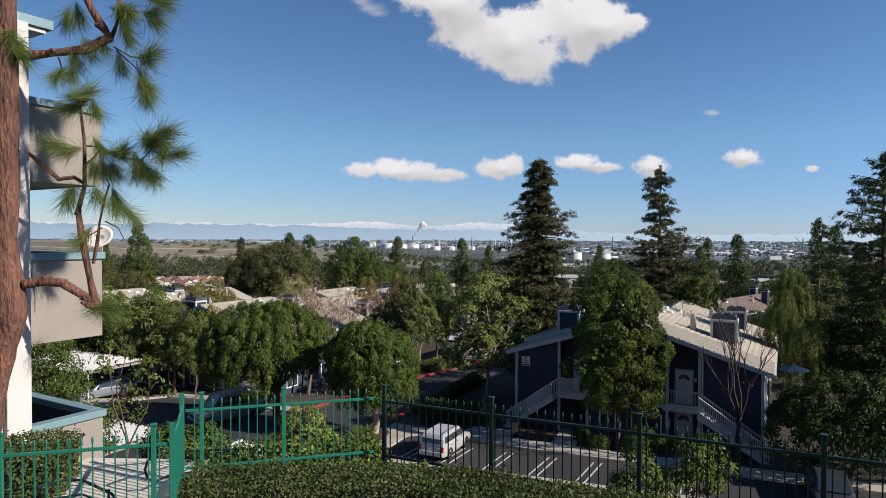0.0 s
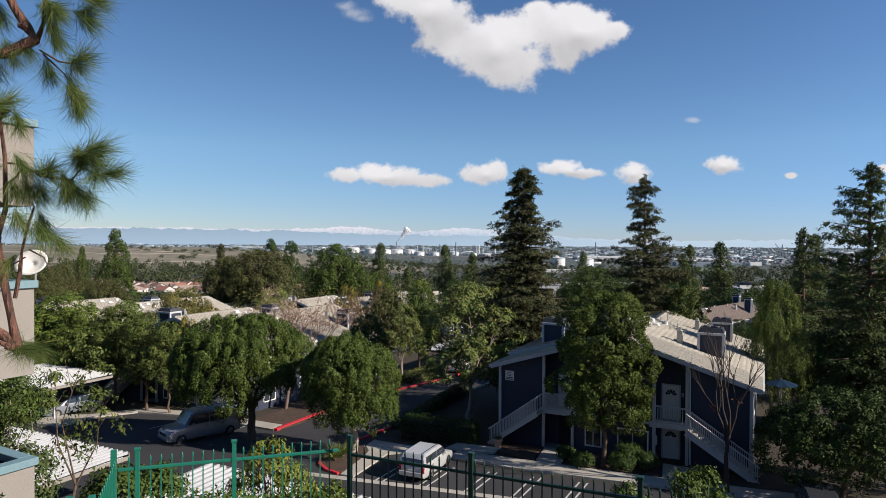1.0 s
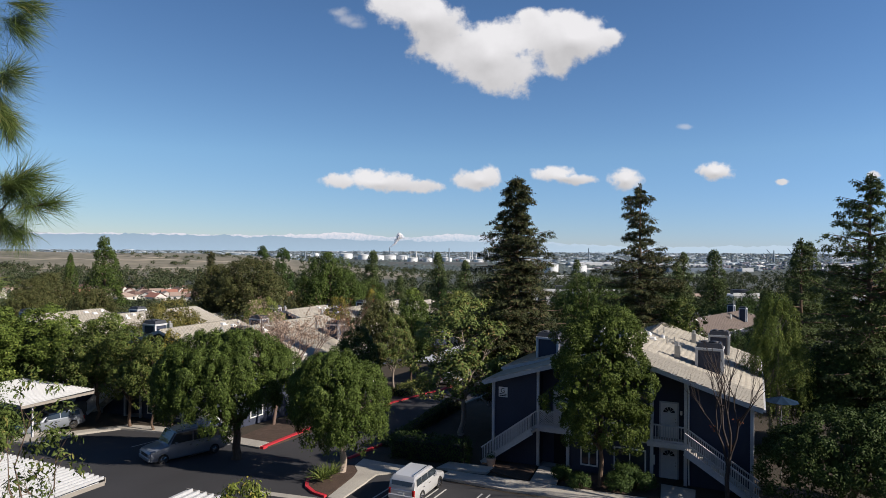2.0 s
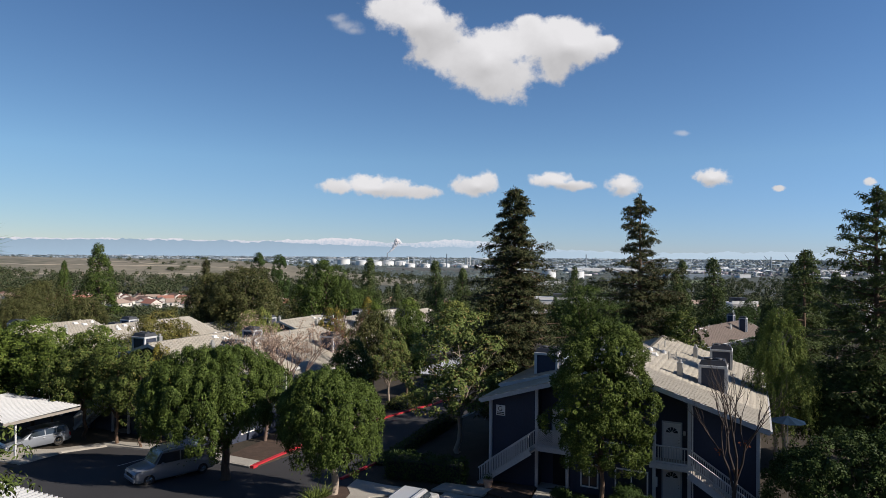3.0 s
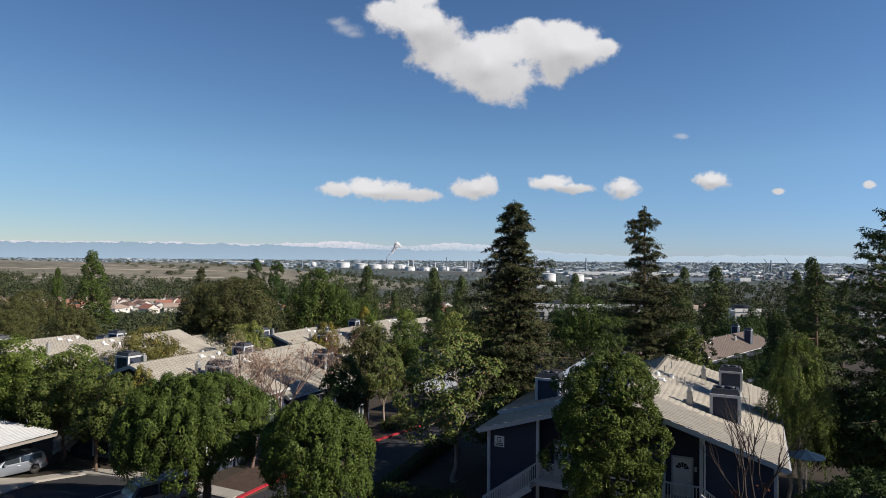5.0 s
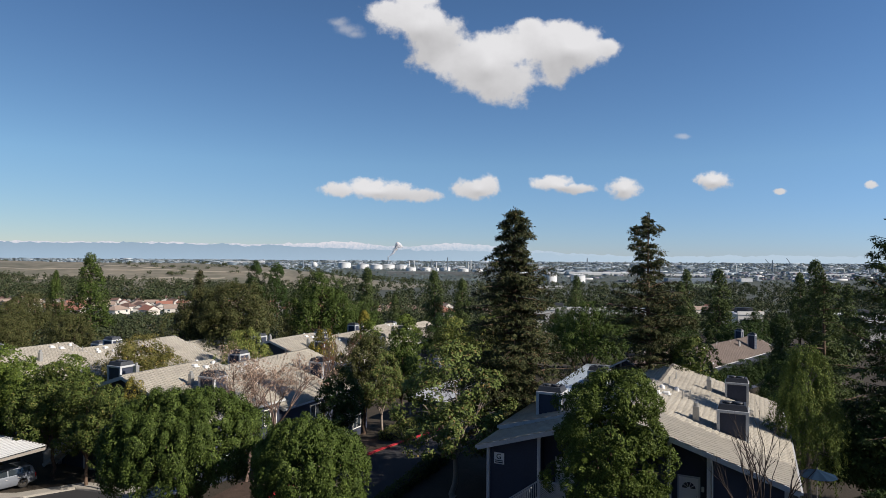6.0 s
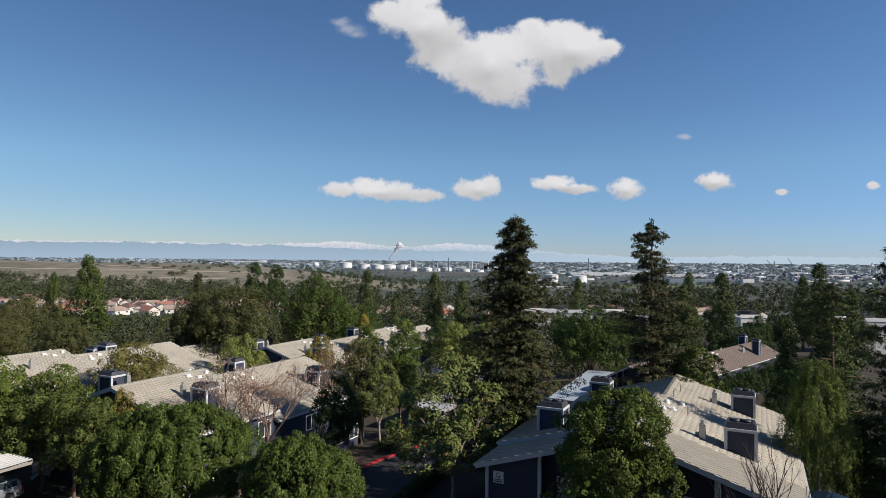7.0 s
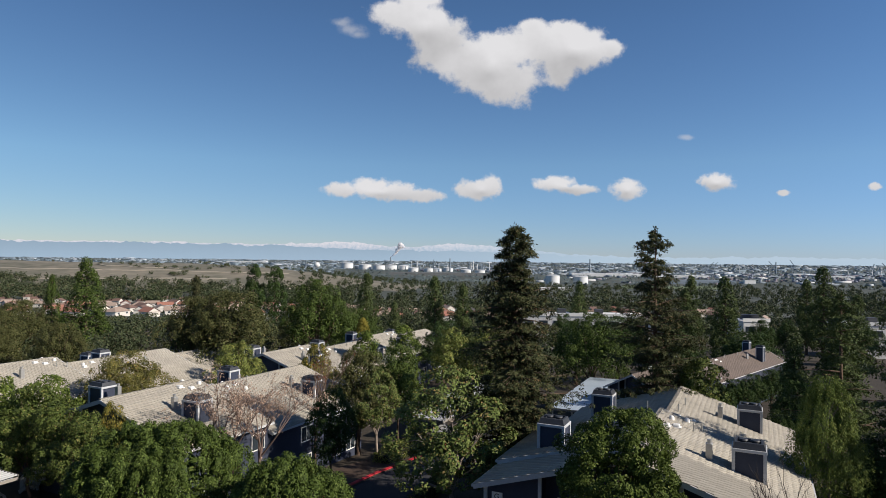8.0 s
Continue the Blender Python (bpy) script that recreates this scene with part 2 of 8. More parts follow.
M_TRIM = mat("grey_white_trim", (0.52, 0.54, 0.56), 0.6, var=0.15, scale=1.0, fine_scale=12, bump=0.1)
M_WHITE = mat("white_paint", (0.78, 0.78, 0.76), 0.5, var=0.08, scale=1.0, fine_scale=12, bump=0.05)
M_TILE = tile_mat("beige_roof_tile", (0.340, 0.318, 0.272))
M_CAP = mat("dark_metal_cap", (0.045, 0.050, 0.060), 0.55, 0.2, var=0.3)
M_PIPE = mat("galvanised_pipe", (0.45, 0.45, 0.44), 0.45, 0.6, var=0.2)
M_BARK = mat("brown_bark", (0.13, 0.088, 0.062), 0.95, var=0.5, scale=2.5, fine_scale=18, bump=1.0, bump_dist=0.03, stretch=3.0)
M_BARK_PALE = mat("pale_bark", (0.36, 0.30, 0.25), 0.9, var=0.3, scale=2.5, fine_scale=22, bump=0.8, bump_dist=0.02)
M_BARK_PINE = mat("red_pine_bark", (0.190, 0.088, 0.060), 0.95, var=0.6, scale=6, fine_scale=22, bump=1.0, bump_dist=0.08, alt=(0.028, 0.020, 0.018), stretch=3.5)
M_DARK_TWIG = mat("dark_twig", (0.045, 0.034, 0.030), 0.9, var=0.3)
M_TWIG = mat("grey_twig", (0.17, 0.12, 0.10), 0.9, var=0.3)
# fence green with shade painted in; also the handrail's own dark green
M_GREEN_SHADED_DARK = mat("dark_green_paint_and_fence_shade", (0.006, 0.040, 0.030), 0.4, var=0.15, bump=0.05)
M_GREEN = mat("green_fence_paint", (0.012, 0.155, 0.105), 0.4, var=0.15, bump=0.05)
M_STUCCO = mat("beige_stucco", (0.275, 0.255, 0.228), 0.9, var=0.12, scale=0.8, fine_scale=45, bump=0.5)
M_CREAM = mat("white_stucco", (0.56, 0.55, 0.54), 0.85, var=0.1, scale=0.8, fine_scale=45, bump=0.4)
M_TEAL = mat("teal_coping_paint", (0.17, 0.28, 0.32), 0.55, var=0.15, bump=0.1)
M_GLASS = glass("window_glass")
M_BLACK = mat("black_rubber", (0.018, 0.018, 0.019), 0.8, var=0.3)
M_BLACKIRON = mat("black_iron", (0.015, 0.016, 0.017), 0.45, 0.3, var=0.2)
M_SHEET = mat("white_sheet_metal", (0.45, 0.465, 0.48), 0.45, 0.1, var=0.12, scale=0.6, fine_scale=6, bump=0.05)
M_SHEET_BLUE = mat("pale_blue_sheet_metal", (0.42, 0.50, 0.58), 0.45, 0.1, var=0.12, scale=0.3, fine_scale=4, bump=0)
# silver with the ficus shade put in; also the silver-grey hatchback
M_SHADED_SILVER = mat("shaded_silver_grey_car_paint", (0.24, 0.27, 0.32), 0.3, 0.4, var=0.04, bump=0)
M_SILVER = mat("silver_car_paint", (0.66, 0.67, 0.68), 0.3, 0.45, var=0.04, bump=0)
M_DARKCAR = mat("dark_grey_car_paint", (0.09, 0.10, 0.115), 0.25, 0.6, var=0.04, bump=0)
M_CHROME = mat("chrome", (0.7, 0.7, 0.7), 0.15, 1.0, var=0.03, bump=0)
M_LAMP_RED = mat("red_lens", (0.35, 0.01, 0.01), 0.2, var=0.1, bump=0)
M_LAMP_CLEAR = mat("clear_lens", (0.75, 0.76, 0.78), 0.1, 0.3, var=0.05, bump=0)
M_MULCH = mat("brown_mulch", (0.070, 0.044, 0.031), 0.95, var=0.5, scale=2, fine_scale=20, bump=1.0, bump_dist=0.03)
M_TERRACOTTA = mat("terracotta", (0.55, 0.36, 0.26), 0.8, var=0.2)
# near-black that stands for shade, in hedge cores and the lower doorway
M_SHADE_DARK = mat("shade_dark", (0.012, 0.014, 0.018), 0.9, var=0.2)

L_FICUS = leaf_mat("leaf_ficus", (0.010, 0.017, 0.006), (0.090, 0.136, 0.029), (0.155, 0.200, 0.052), 0.02)
L_DENSE = leaf_mat("leaf_dense", (0.007, 0.013, 0.004), (0.084, 0.128, 0.030), (0.145, 0.185, 0.052), 0.02)
L_CAMPHOR = leaf_mat("leaf_camphor", (0.003, 0.007, 0.002), (0.100, 0.145, 0.031), (0.180, 0.220, 0.062), 0.02)
L_BAY = leaf_mat("leaf_bay", (0.008, 0.015, 0.005), (0.060, 0.096, 0.028), (0.110, 0.145, 0.050), 0.02)
L_ROUND = leaf_mat("leaf_round", (0.008, 0.017, 0.003), (0.128, 0.182, 0.038), (0.225, 0.265, 0.065), 0.05)
L_DARK = leaf_mat("leaf_dark", (0.008, 0.016, 0.005), (0.066, 0.108, 0.032), None, 0.04)
L_MID = leaf_mat("leaf_mid", (0.015, 0.023, 0.006), (0.250, 0.299, 0.081), (0.437, 0.388, 0.121), 0.12)
L_ASH = leaf_mat("leaf_ash", (0.018, 0.030, 0.009), (0.180, 0.235, 0.070), (0.280, 0.190, 0.085), 0.08)
L_OLIVE = leaf_mat("leaf_olive", (0.019, 0.023, 0.006), (0.190, 0.182, 0.055), (0.294, 0.211, 0.066), 0.1)
L_BROWN = leaf_mat("leaf_brownish", (0.016, 0.022, 0.008), (0.112, 0.122, 0.046), (0.160, 0.132, 0.060), 0.1)
L_STREET = leaf_mat("leaf_street", (0.010, 0.018, 0.005), (0.112, 0.152, 0.040), (0.210, 0.195, 0.062), 0.06)
L_LIME = leaf_mat("leaf_lime", (0.03, 0.05, 0.01), (0.20, 0.24, 0.05), (0.36, 0.30, 0.07), 0.12)
L_AUTUMN = leaf_mat("leaf_turning", (0.048, 0.059, 0.016), (0.234, 0.214, 0.055), (0.497, 0.331, 0.055))
L_BIRCH = leaf_mat("leaf_birch", (0.052, 0.072, 0.019), (0.200, 0.266, 0.072), (0.281, 0.298, 0.084), 0.3)
L_CONIFER = leaf_mat("needle_redwood", (0.014, 0.020, 0.010), (0.098, 0.112, 0.050), (0.165, 0.108, 0.058), 0.08)
L_CEDAR = leaf_mat("needle_cedar", (0.012, 0.022, 0.011), (0.116, 0.154, 0.053), None, 0.05)
L_PINE = leaf_mat("needle_long_pine", (0.033, 0.066, 0.019), (0.178, 0.246, 0.072), (0.272, 0.246, 0.085), 0.3)
L_HEDGE = leaf_mat("leaf_hedge", (0.017, 0.024, 0.010), (0.109, 0.155, 0.051), (0.218, 0.175, 0.086))
L_BLOSSOM = leaf_mat("leaf_dry_pink", (0.26, 0.17, 0.12), (0.48, 0.36, 0.28), (0.58, 0.46, 0.36))
L_RED = leaf_mat("leaf_dry_red", (0.12, 0.035, 0.02), (0.26, 0.09, 0.04))
L_YELLOW = leaf_mat("leaf_yellow", (0.16, 0.15, 0.03), (0.34, 0.29, 0.06))
L_FAR = leaf_mat("leaf_far", (0.010, 0.016, 0.010), (0.078, 0.098, 0.047), (0.120, 0.104, 0.060), 0.03, scales=(0.06, 0.16))


# ---- building blocks ----
def part(name, bm, material, parent=None, label=""):
    """Links a bmesh as one mesh object under a thing or a part."""
    me = bpy.data.meshes.new(name)
    bm.to_mesh(me)
    bm.free()
    for m in (material if isinstance(material, (list, tuple)) else [material]):
        me.materials.append(m)
    ob = new(name, me)
    if parent is not None:
        ob.parent = parent
    if label:
        tagged(ob, label)
    return ob


def share(name, me, parent, m):
    ob = new(name, me)
    ob.parent = parent
    ob.matrix_basis = m
    return ob


def empty(name, m, label, category, group="", kind=""):
    ob = new(name)
    ob.matrix_basis = m
    return tagged(ob, label, category, group, kind)


def box(bm, x0, x1, y0, y1, z0, z1, bevel=0.0, m=None):
    r = bmesh.ops.create_cube(bm, size=1.0)
    vs = r["verts"]
    mm = Matrix.Translation(((x0 + x1) / 2, (y0 + y1) / 2, (z0 + z1) / 2)) @ Matrix.Diagonal((x1 - x0, y1 - y0, z1 - z0, 1))
    bmesh.ops.transform(bm, matrix=(m @ mm) if m else mm, verts=vs)
    if bevel:
        es = list({e for v in vs for e in v.link_edges})
        bmesh.ops.bevel(bm, geom=es, offset=bevel, segments=1, affect="EDGES")
    return bm


def boxes(*rows, bevel=0.0):
    bm = bmesh.new()
    for r in rows:
        box(bm, *r, bevel=bevel)
    return bm


def beam(bm, a, b, w, h=None):
    """A square bar from a to b."""
    a, b = Vector(a), Vector(b)
    d = b - a
    q = d.to_track_quat("X", "Z").to_matrix().to_4x4()
    h = h or w
    return box(bm, 0, d.length, -w / 2, w / 2, -h / 2, h / 2, m=Matrix.Translation(a) @ q)


def tube(bm, pts, radii, sides=8, cap=True):
    """A tapered round tube through pts."""
    rings = []
    pts = [Vector(p) for p in pts]
    whole = (pts[-1] - pts[0]).normalized()
    ref = min((Vector((1, 0, 0)), Vector((0, 1, 0)), Vector((0, 0, 1))), key=lambda a: abs(a.dot(whole)))
    for i, p in enumerate(pts):
        d = (pts[min(i + 1, len(pts) - 1)] - pts[max(i - 1, 0)]).normalized()
        ref = (ref - d * ref.dot(d)).normalized()
        side = d.cross(ref)
        rings.append([bm.verts.new(p + (ref * math.cos(2 * math.pi * k / sides) + side * math.sin(2 * math.pi * k / sides)) * radii[i]) for k in range(sides)])
    for r0, r1 in zip(rings, rings[1:]):
        for k in range(sides):
            bm.faces.new((r0[k], r0[(k + 1) % sides], r1[(k + 1) % sides], r1[k])).smooth = True
    if cap:
        bm.faces.new([bm.verts.new(v.co) for v in rings[0][::-1]])
        bm.faces.new([bm.verts.new(v.co) for v in rings[-1]])
    return bm


def prism(bm, outline, y0, y1):
    """An outline in x and z, pushed from y0 to y1."""
    a = [bm.verts.new((x, y0, z)) for x, z in outline]
    b = [bm.verts.new((x, y1, z)) for x, z in outline]
    n = len(a)
    bm.faces.new(a)
    bm.faces.new(b[::-1])
    for i in range(n):
        bm.faces.new((a[i], b[i], b[(i + 1) % n], a[(i + 1) % n]))
    bmesh.ops.recalc_face_normals(bm, faces=bm.faces)
    return bm


def quads_object(name, verts, material, parent=None):
    """verts: (n, 3 or 4, 3). Every row makes one face."""
    n, c = verts.shape[:2]
    me = bpy.data.meshes.new(name)
    me.vertices.add(n * c)
    me.vertices.foreach_set("co", np.ascontiguousarray(verts, dtype=np.float32).ravel())
    me.loops.add(n * c)
    me.loops.foreach_set("vertex_index", np.arange(n * c, dtype=np.int32))
    me.polygons.add(n)
    me.polygons.foreach_set("loop_start", np.arange(0, n * c, c, dtype=np.int32))
    me.update(calc_edges=True)
    me.materials.append(material)
    ob = new(name, me)
    if parent is not None:
        ob.parent = parent
    return ob


def boxes_object(name, rows, material, parent=None):
    """rows: (n, 6) of centre and half sizes; every row one closed box."""
    r = np.asarray(rows, dtype=np.float32)
    c, h = r[:, None, :3], r[:, None, 3:]
    s = np.array([(-1, -1, -1), (1, -1, -1), (1, 1, -1), (-1, 1, -1), (-1, -1, 1), (1, -1, 1), (1, 1, 1), (-1, 1, 1)], dtype=np.float32)
    v = c + h * s[None]
    f = np.array([(0, 3, 2, 1), (4, 5, 6, 7), (0, 1, 5, 4), (1, 2, 6, 5), (2, 3, 7, 6), (3, 0, 4, 7)])
    n = len(r)
    idx = (f[None] + 8 * np.arange(n)[:, None, None]).reshape(-1)
    me = bpy.data.meshes.new(name)
    me.vertices.add(n * 8)
    me.vertices.foreach_set("co", v.ravel())
    me.loops.add(len(idx))
    me.loops.foreach_set("vertex_index", idx.astype(np.int32))
    me.polygons.add(n * 6)
    me.polygons.foreach_set("loop_start", np.arange(0, n * 24, 4, dtype=np.int32))
    me.update(calc_edges=True)
    me.materials.append(material)
    ob = new(name, me)
    if parent is not None:
        ob.parent = parent
    return ob


# ---- the lie of the land ----
# the rise behind the camera is unseen, added to cut sky light
PROFILE = [(-400, 40.0), (-90, 32.0), (-16, 0.0), (36.0, 0.0), (110.0, -4.6), (260, -13), (600, -32), (1200, -45), (3000, -45), (4850, -17)]


def ground(x, y):
    z = float(np.interp(y, [p[0] for p in PROFILE], [p[1] for p in PROFILE]))
    if y < 23.0:
        edge = 7.75 if x < -0.6 else max(7.75 - 0.37 * (x + 0.6), 0.5)
        z += float(np.interp(y, [edge, edge + 0.8, edge + 2.0, 22.5], [8.7, 7.4, 6.3, 0.0]))
    if y > 250:
        z += 46 * math.exp(-((x + 800) / 480) ** 2 - ((y - 1060) / 260) ** 2) + 24 * math.exp(-((x + 330) / 240) ** 2 - ((y - 1150) / 220) ** 2)
    return z


# ---- ground, road, kerbs ----
def build_ground():
    xs = sorted({*range(-60, 61, 20), *[k * 0.5 for k in range(-28, 51)], *(-100, -150, -220, -300, -400, 100, 150, 220, 300, 400), *range(-4800, 4801, 200), *range(-1300, 200, 60)})
    ys = sorted({-400, -90, -60, -40, -16, *[k * 0.5 for k in range(-4, 47)], 36, 60, 85, 110, 150, 200, 260, *range(320, 1700, 60), *range(1800, 4850, 250), 4850})
    bm = bmesh.new()
    grid = [[bm.verts.new((x, y, ground(x, y))) for x in xs] for y in ys]
    for j in range(len(ys) - 1):
        for i in range(len(xs) - 1):
            f = bm.faces.new((grid[j][i], grid[j][i + 1], grid[j + 1][i + 1], grid[j + 1][i]))
            f.smooth = ys[j] > 120
            f.material_index = 0 if ys[j] < 250 else (2 if ground(xs[i], ys[j]) - float(np.interp(ys[j], [p[0] for p in PROFILE], [p[1] for p in PROFILE])) > 7 else 1)
    far = mat("green_plain", (0.070, 0.080, 0.066), 0.95, var=0.35, scale=0.006, fine_scale=0.05, bump=0, alt=(0.040, 0.052, 0.046))
    dry = mat("dry_grass_hill", (0.215, 0.188, 0.145), 0.95, var=0.35, scale=0.009, fine_scale=0.06, bump=0, alt=(0.090, 0.095, 0.066))
    return tagged(part("ground", bm, [M_SOIL, far, dry]), "dark planted soil falling to a dry grassy plain", "ground", kind="structure")


build_ground()


def sheet(name, outline, material, lift, label, category, thick=0.0):
    """A paved outline laid on the land."""
    bm = bmesh.new()
    f = bm.faces.new([bm.verts.new((x, y, 0)) for x, y in outline])
    for cut in (36.0,):
        geom = bm.verts[:] + bm.edges[:] + bm.faces[:]
        bmesh.ops.bisect_plane(bm, geom=geom, plane_co=(0, cut, 0), plane_no=(0, 1, 0), dist=1e-5)
    bmesh.ops.triangulate(bm, faces=bm.faces)
    for v in bm.verts:
        v.co.z = ground(v.co.x, v.co.y) + lift
    bmesh.ops.recalc_face_normals(bm, faces=bm.faces)
    if bm.faces[:] and sum(g.normal.z for g in bm.faces) < 0:
        bmesh.ops.reverse_faces(bm, faces=bm.faces)
    if thick:
        r = bmesh.ops.extrude_face_region(bm, geom=bm.faces[:])
        for v in [g for g in r["geom"] if isinstance(g, bmesh.types.BMVert)]:
            v.co.z += thick
        bmesh.ops.recalc_face_normals(bm, faces=bm.faces)
    return tagged(part(name, bm, material), label, category, kind="structure")


# one car park with its drive, in pieces that butt end to end
sheet("road", [(-46, 23.2), (34, 23.2), (34, 24.5), (16, 30.2), (4.3, 34.3), (0.6, 36.2), (-4.9, 41.0), (-3.6, 43.7), (-1.5, 48.0), (2.9, 60.0), (7.0, 69), (12, 76), (12, 100), (4, 100), (4, 78), (0.4, 67.6), (-3.7, 60.7), (-9.5, 48.6), (-11.4, 43.0), (-18.8, 47.2), (-24.0, 48.9), (-26.3, 46.8), (-27.2, 43.5), (-46, 49.5)],
      M_ASPHALT, 0.03, "dark worn asphalt of the car park and drive", "road")
# pavement in front of the navy building, and its paths
sheet("pavement", [(0.8, 36.4), (4.4, 34.6), (10.3, 32.5), (16.2, 30.5), (24, 27.9), (24.4, 29.1), (16.7, 31.8), (10.8, 33.8), (5.2, 36.0), (1.4, 37.8)], M_CONCRETE, 0.005, "pale concrete pavement along the kerb", "pavement", 0.13)
sheet("pavement", [(6.0, 35.8), (7.4, 35.3), (8.3, 38.2), (7.0, 38.9)], M_CONCRETE, 0.008, "pale concrete path to the porch", "pavement", 0.12)
sheet("pavement", [(12.6, 33.25), (14.2, 32.65), (15.0, 34.6), (13.4, 35.5)], M_CONCRETE, 0.008, "pale concrete path to the porch", "pavement", 0.12)
bm_pad = boxes((-5.9, -3.72, 4.6, 7.7, 8.4, 8.74))
tagged(part("pavement", bm_pad, M_PALE), "pale concrete landing behind the gate", "pavement", kind="structure")
sheet("pavement", [(-5.15, 33.3), (-4.4, 33.0), (-3.35, 35.6), (-2.9, 37.0), (-1.4, 37.6), (-0.4, 38.4), (-2.3, 39.3), (-4.1, 40.4), (-4.45, 38.8), (-4.1, 37.6), (-4.25, 36.2), (-4.75, 34.6)], M_CONCRETE, 0.008, "pale concrete walk beside the planter", "pavement", 0.12)
sheet("pavement", [(0.6, 38.4), (3.6, 37.4), (4.2, 38.6), (1.4, 39.8)], M_CONCRETE, 0.008, "pale concrete path beside the planter", "pavement", 0.12)
# shallow gutter across the car park
sheet("gutter", [(-9.9, 34.65), (-9.24, 34.45), (-0.15, 31.8), (12, 28.1), (26, 23.7), (26, 23.3), (12, 27.65), (-0.15, 31.3), (-9.24, 33.95), (-9.9, 34.15)], M_CONCRETE, 0.037, "pale concrete gutter across the asphalt", "gutter")


def kerb(points, material, label, width=0.16, high=0.15):
    bm = bmesh.new()
    pts = [Vector((x, y, 0)) for x, y in points]
    left, right = [], []
    for i, p in enumerate(pts):
        d = (pts[min(i + 1, len(pts) - 1)] - pts[max(i - 1, 0)]).normalized()
        n = Vector((-d.y, d.x, 0)) * width / 2
        left.append(p + n)
        right.append(p - n)
    prof = []
    for l, r in zip(left, right):
        zl, zr = ground(l.x, l.y), ground(r.x, r.y)
        prof.append([bm.verts.new((l.x, l.y, zl - 0.05)), bm.verts.new((l.x, l.y, zl + high)), bm.verts.new((r.x, r.y, zr + high)), bm.verts.new((r.x, r.y, zr - 0.05))])
    for a, b in zip(prof, prof[1:]):
        for k in range(3):
            bm.faces.new((a[k], a[k + 1], b[k + 1], b[k]))
    bm.faces.new(prof[0])
    bm.faces.new(prof[-1][::-1])
    bmesh.ops.recalc_face_normals(bm, faces=bm.faces)
    return tagged(part("kerb", bm, material), label, "kerb", kind="structure")


kerb([(-11.4, 43.0), (-9.5, 48.6), (-6.6, 54.6)], M_RED, "red-painted concrete kerb along the drive", 0.3, 0.2)
kerb([(-6.6, 54.6), (-3.7, 60.7), (0.4, 67.6), (2.4, 72)], M_RED, "red-painted concrete kerb along the drive", 0.3, 0.2)
kerb([(-5.1, 40.6), (-3.7, 43.6), (-2.8, 45.3)], M_RED, "red-painted kerb at the bend", 0.2, 0.15)
kerb([(-2.8, 45.3), (-1.6, 48.0), (2.8, 60.0), (6.9, 69)], M_CONCRETE, "pale concrete kerb beside the low hedge")
kerb([(-6.2, 36.9), (-6.75, 35.9), (-6.6, 34.9), (-6.0, 34.0), (-5.3, 33.5)], M_RED, "curved red-painted kerb round the planter", 0.2)
kerb([(-27.2, 43.5), (-26.3, 46.8), (-24.0, 48.9), (-18.8, 47.2), (-11.5, 43.1)], M_CONCRETE, "pale concrete kerb below the trees")
sheet("pavement", [(-27.0, 43.7), (-26.1, 46.8), (-23.9, 48.7), (-18.8, 47.4), (-11.7, 43.4), (-11.3, 44.6), (-18.6, 48.8), (-24.0, 50.2), (-27.3, 47.6), (-30, 47.5), (-30, 44.6)], M_CONCRETE, 0.005, "sunlit concrete walk below the trees", "pavement", 0.12)
sheet("planter_bed", [(-6.1, 36.9), (-6.65, 35.9), (-6.5, 34.9), (-5.9, 34.1), (-5.2, 33.6), (-4.8, 34.6), (-4.3, 36.2), (-4.15, 37.6), (-4.5, 38.8), (-5.3, 38.8)], M_MULCH, 0.02, "brown mulch bed of the planter", "planter", 0.12)
sheet("planter_bed", [(-11.1, 43.4), (-6.6, 53.5), (-3.5, 60.7), (0.6, 67.4), (-1.2, 69), (-6, 64), (-12, 54), (-14, 46)], M_MULCH, 0.01, "brown mulch bed along the drive", "planter", 0.1)
sheet("planter_bed", [(5.4, 36.2), (5.9, 36.0), (6.9, 39.1), (5.6, 39.6), (3.6, 40), (3.2, 38.7)], M_MULCH, 0.01, "brown mulch bed below the stair", "planter", 0.1)
sheet("planter_bed", [(7.6, 35.2), (10.8, 34.05), (12.5, 33.4), (13.2, 35.5), (8.4, 38.0)], M_MULCH, 0.01, "brown mulch bed under the round tree", "planter", 0.1)


def stall_line(x, y):
    d, n = Vector((0.46, 0.888)), Vector((0.888, -0.46)) * 0.05
    a, b = Vector((x, y)), Vector((x, y)) + d * 3.3
    sheet("parking_line", [tuple(a - n), tuple(a + n), tuple(b + n), tuple(b - n)], M_LINE, 0.036, "white painted line between parking bays", "road marking")


for k in range(-1, 6):
    gx = -0.75 + 2.5 * 0.957 * k
    gy = 31.9 - 2.5 * 0.291 * k
    stall_line(gx, gy)
    stall_line(gx + 0.42, gy - 0.12)
for k in range(3):
    gx, gy = -20.5 + 2.45 * k, 43.0 - 1.2 * k + 0.4
    a, b = (gx, gy), (gx + 1.9, gy + 4.0)
    sheet("parking_line", [(a[0] - 0.05, a[1]), (a[0] + 0.05, a[1]), (b[0] + 0.05, b[1]), (b[0] - 0.05, b[1])], M_LINE, 0.036, "white painted line between parking bays", "road marking")


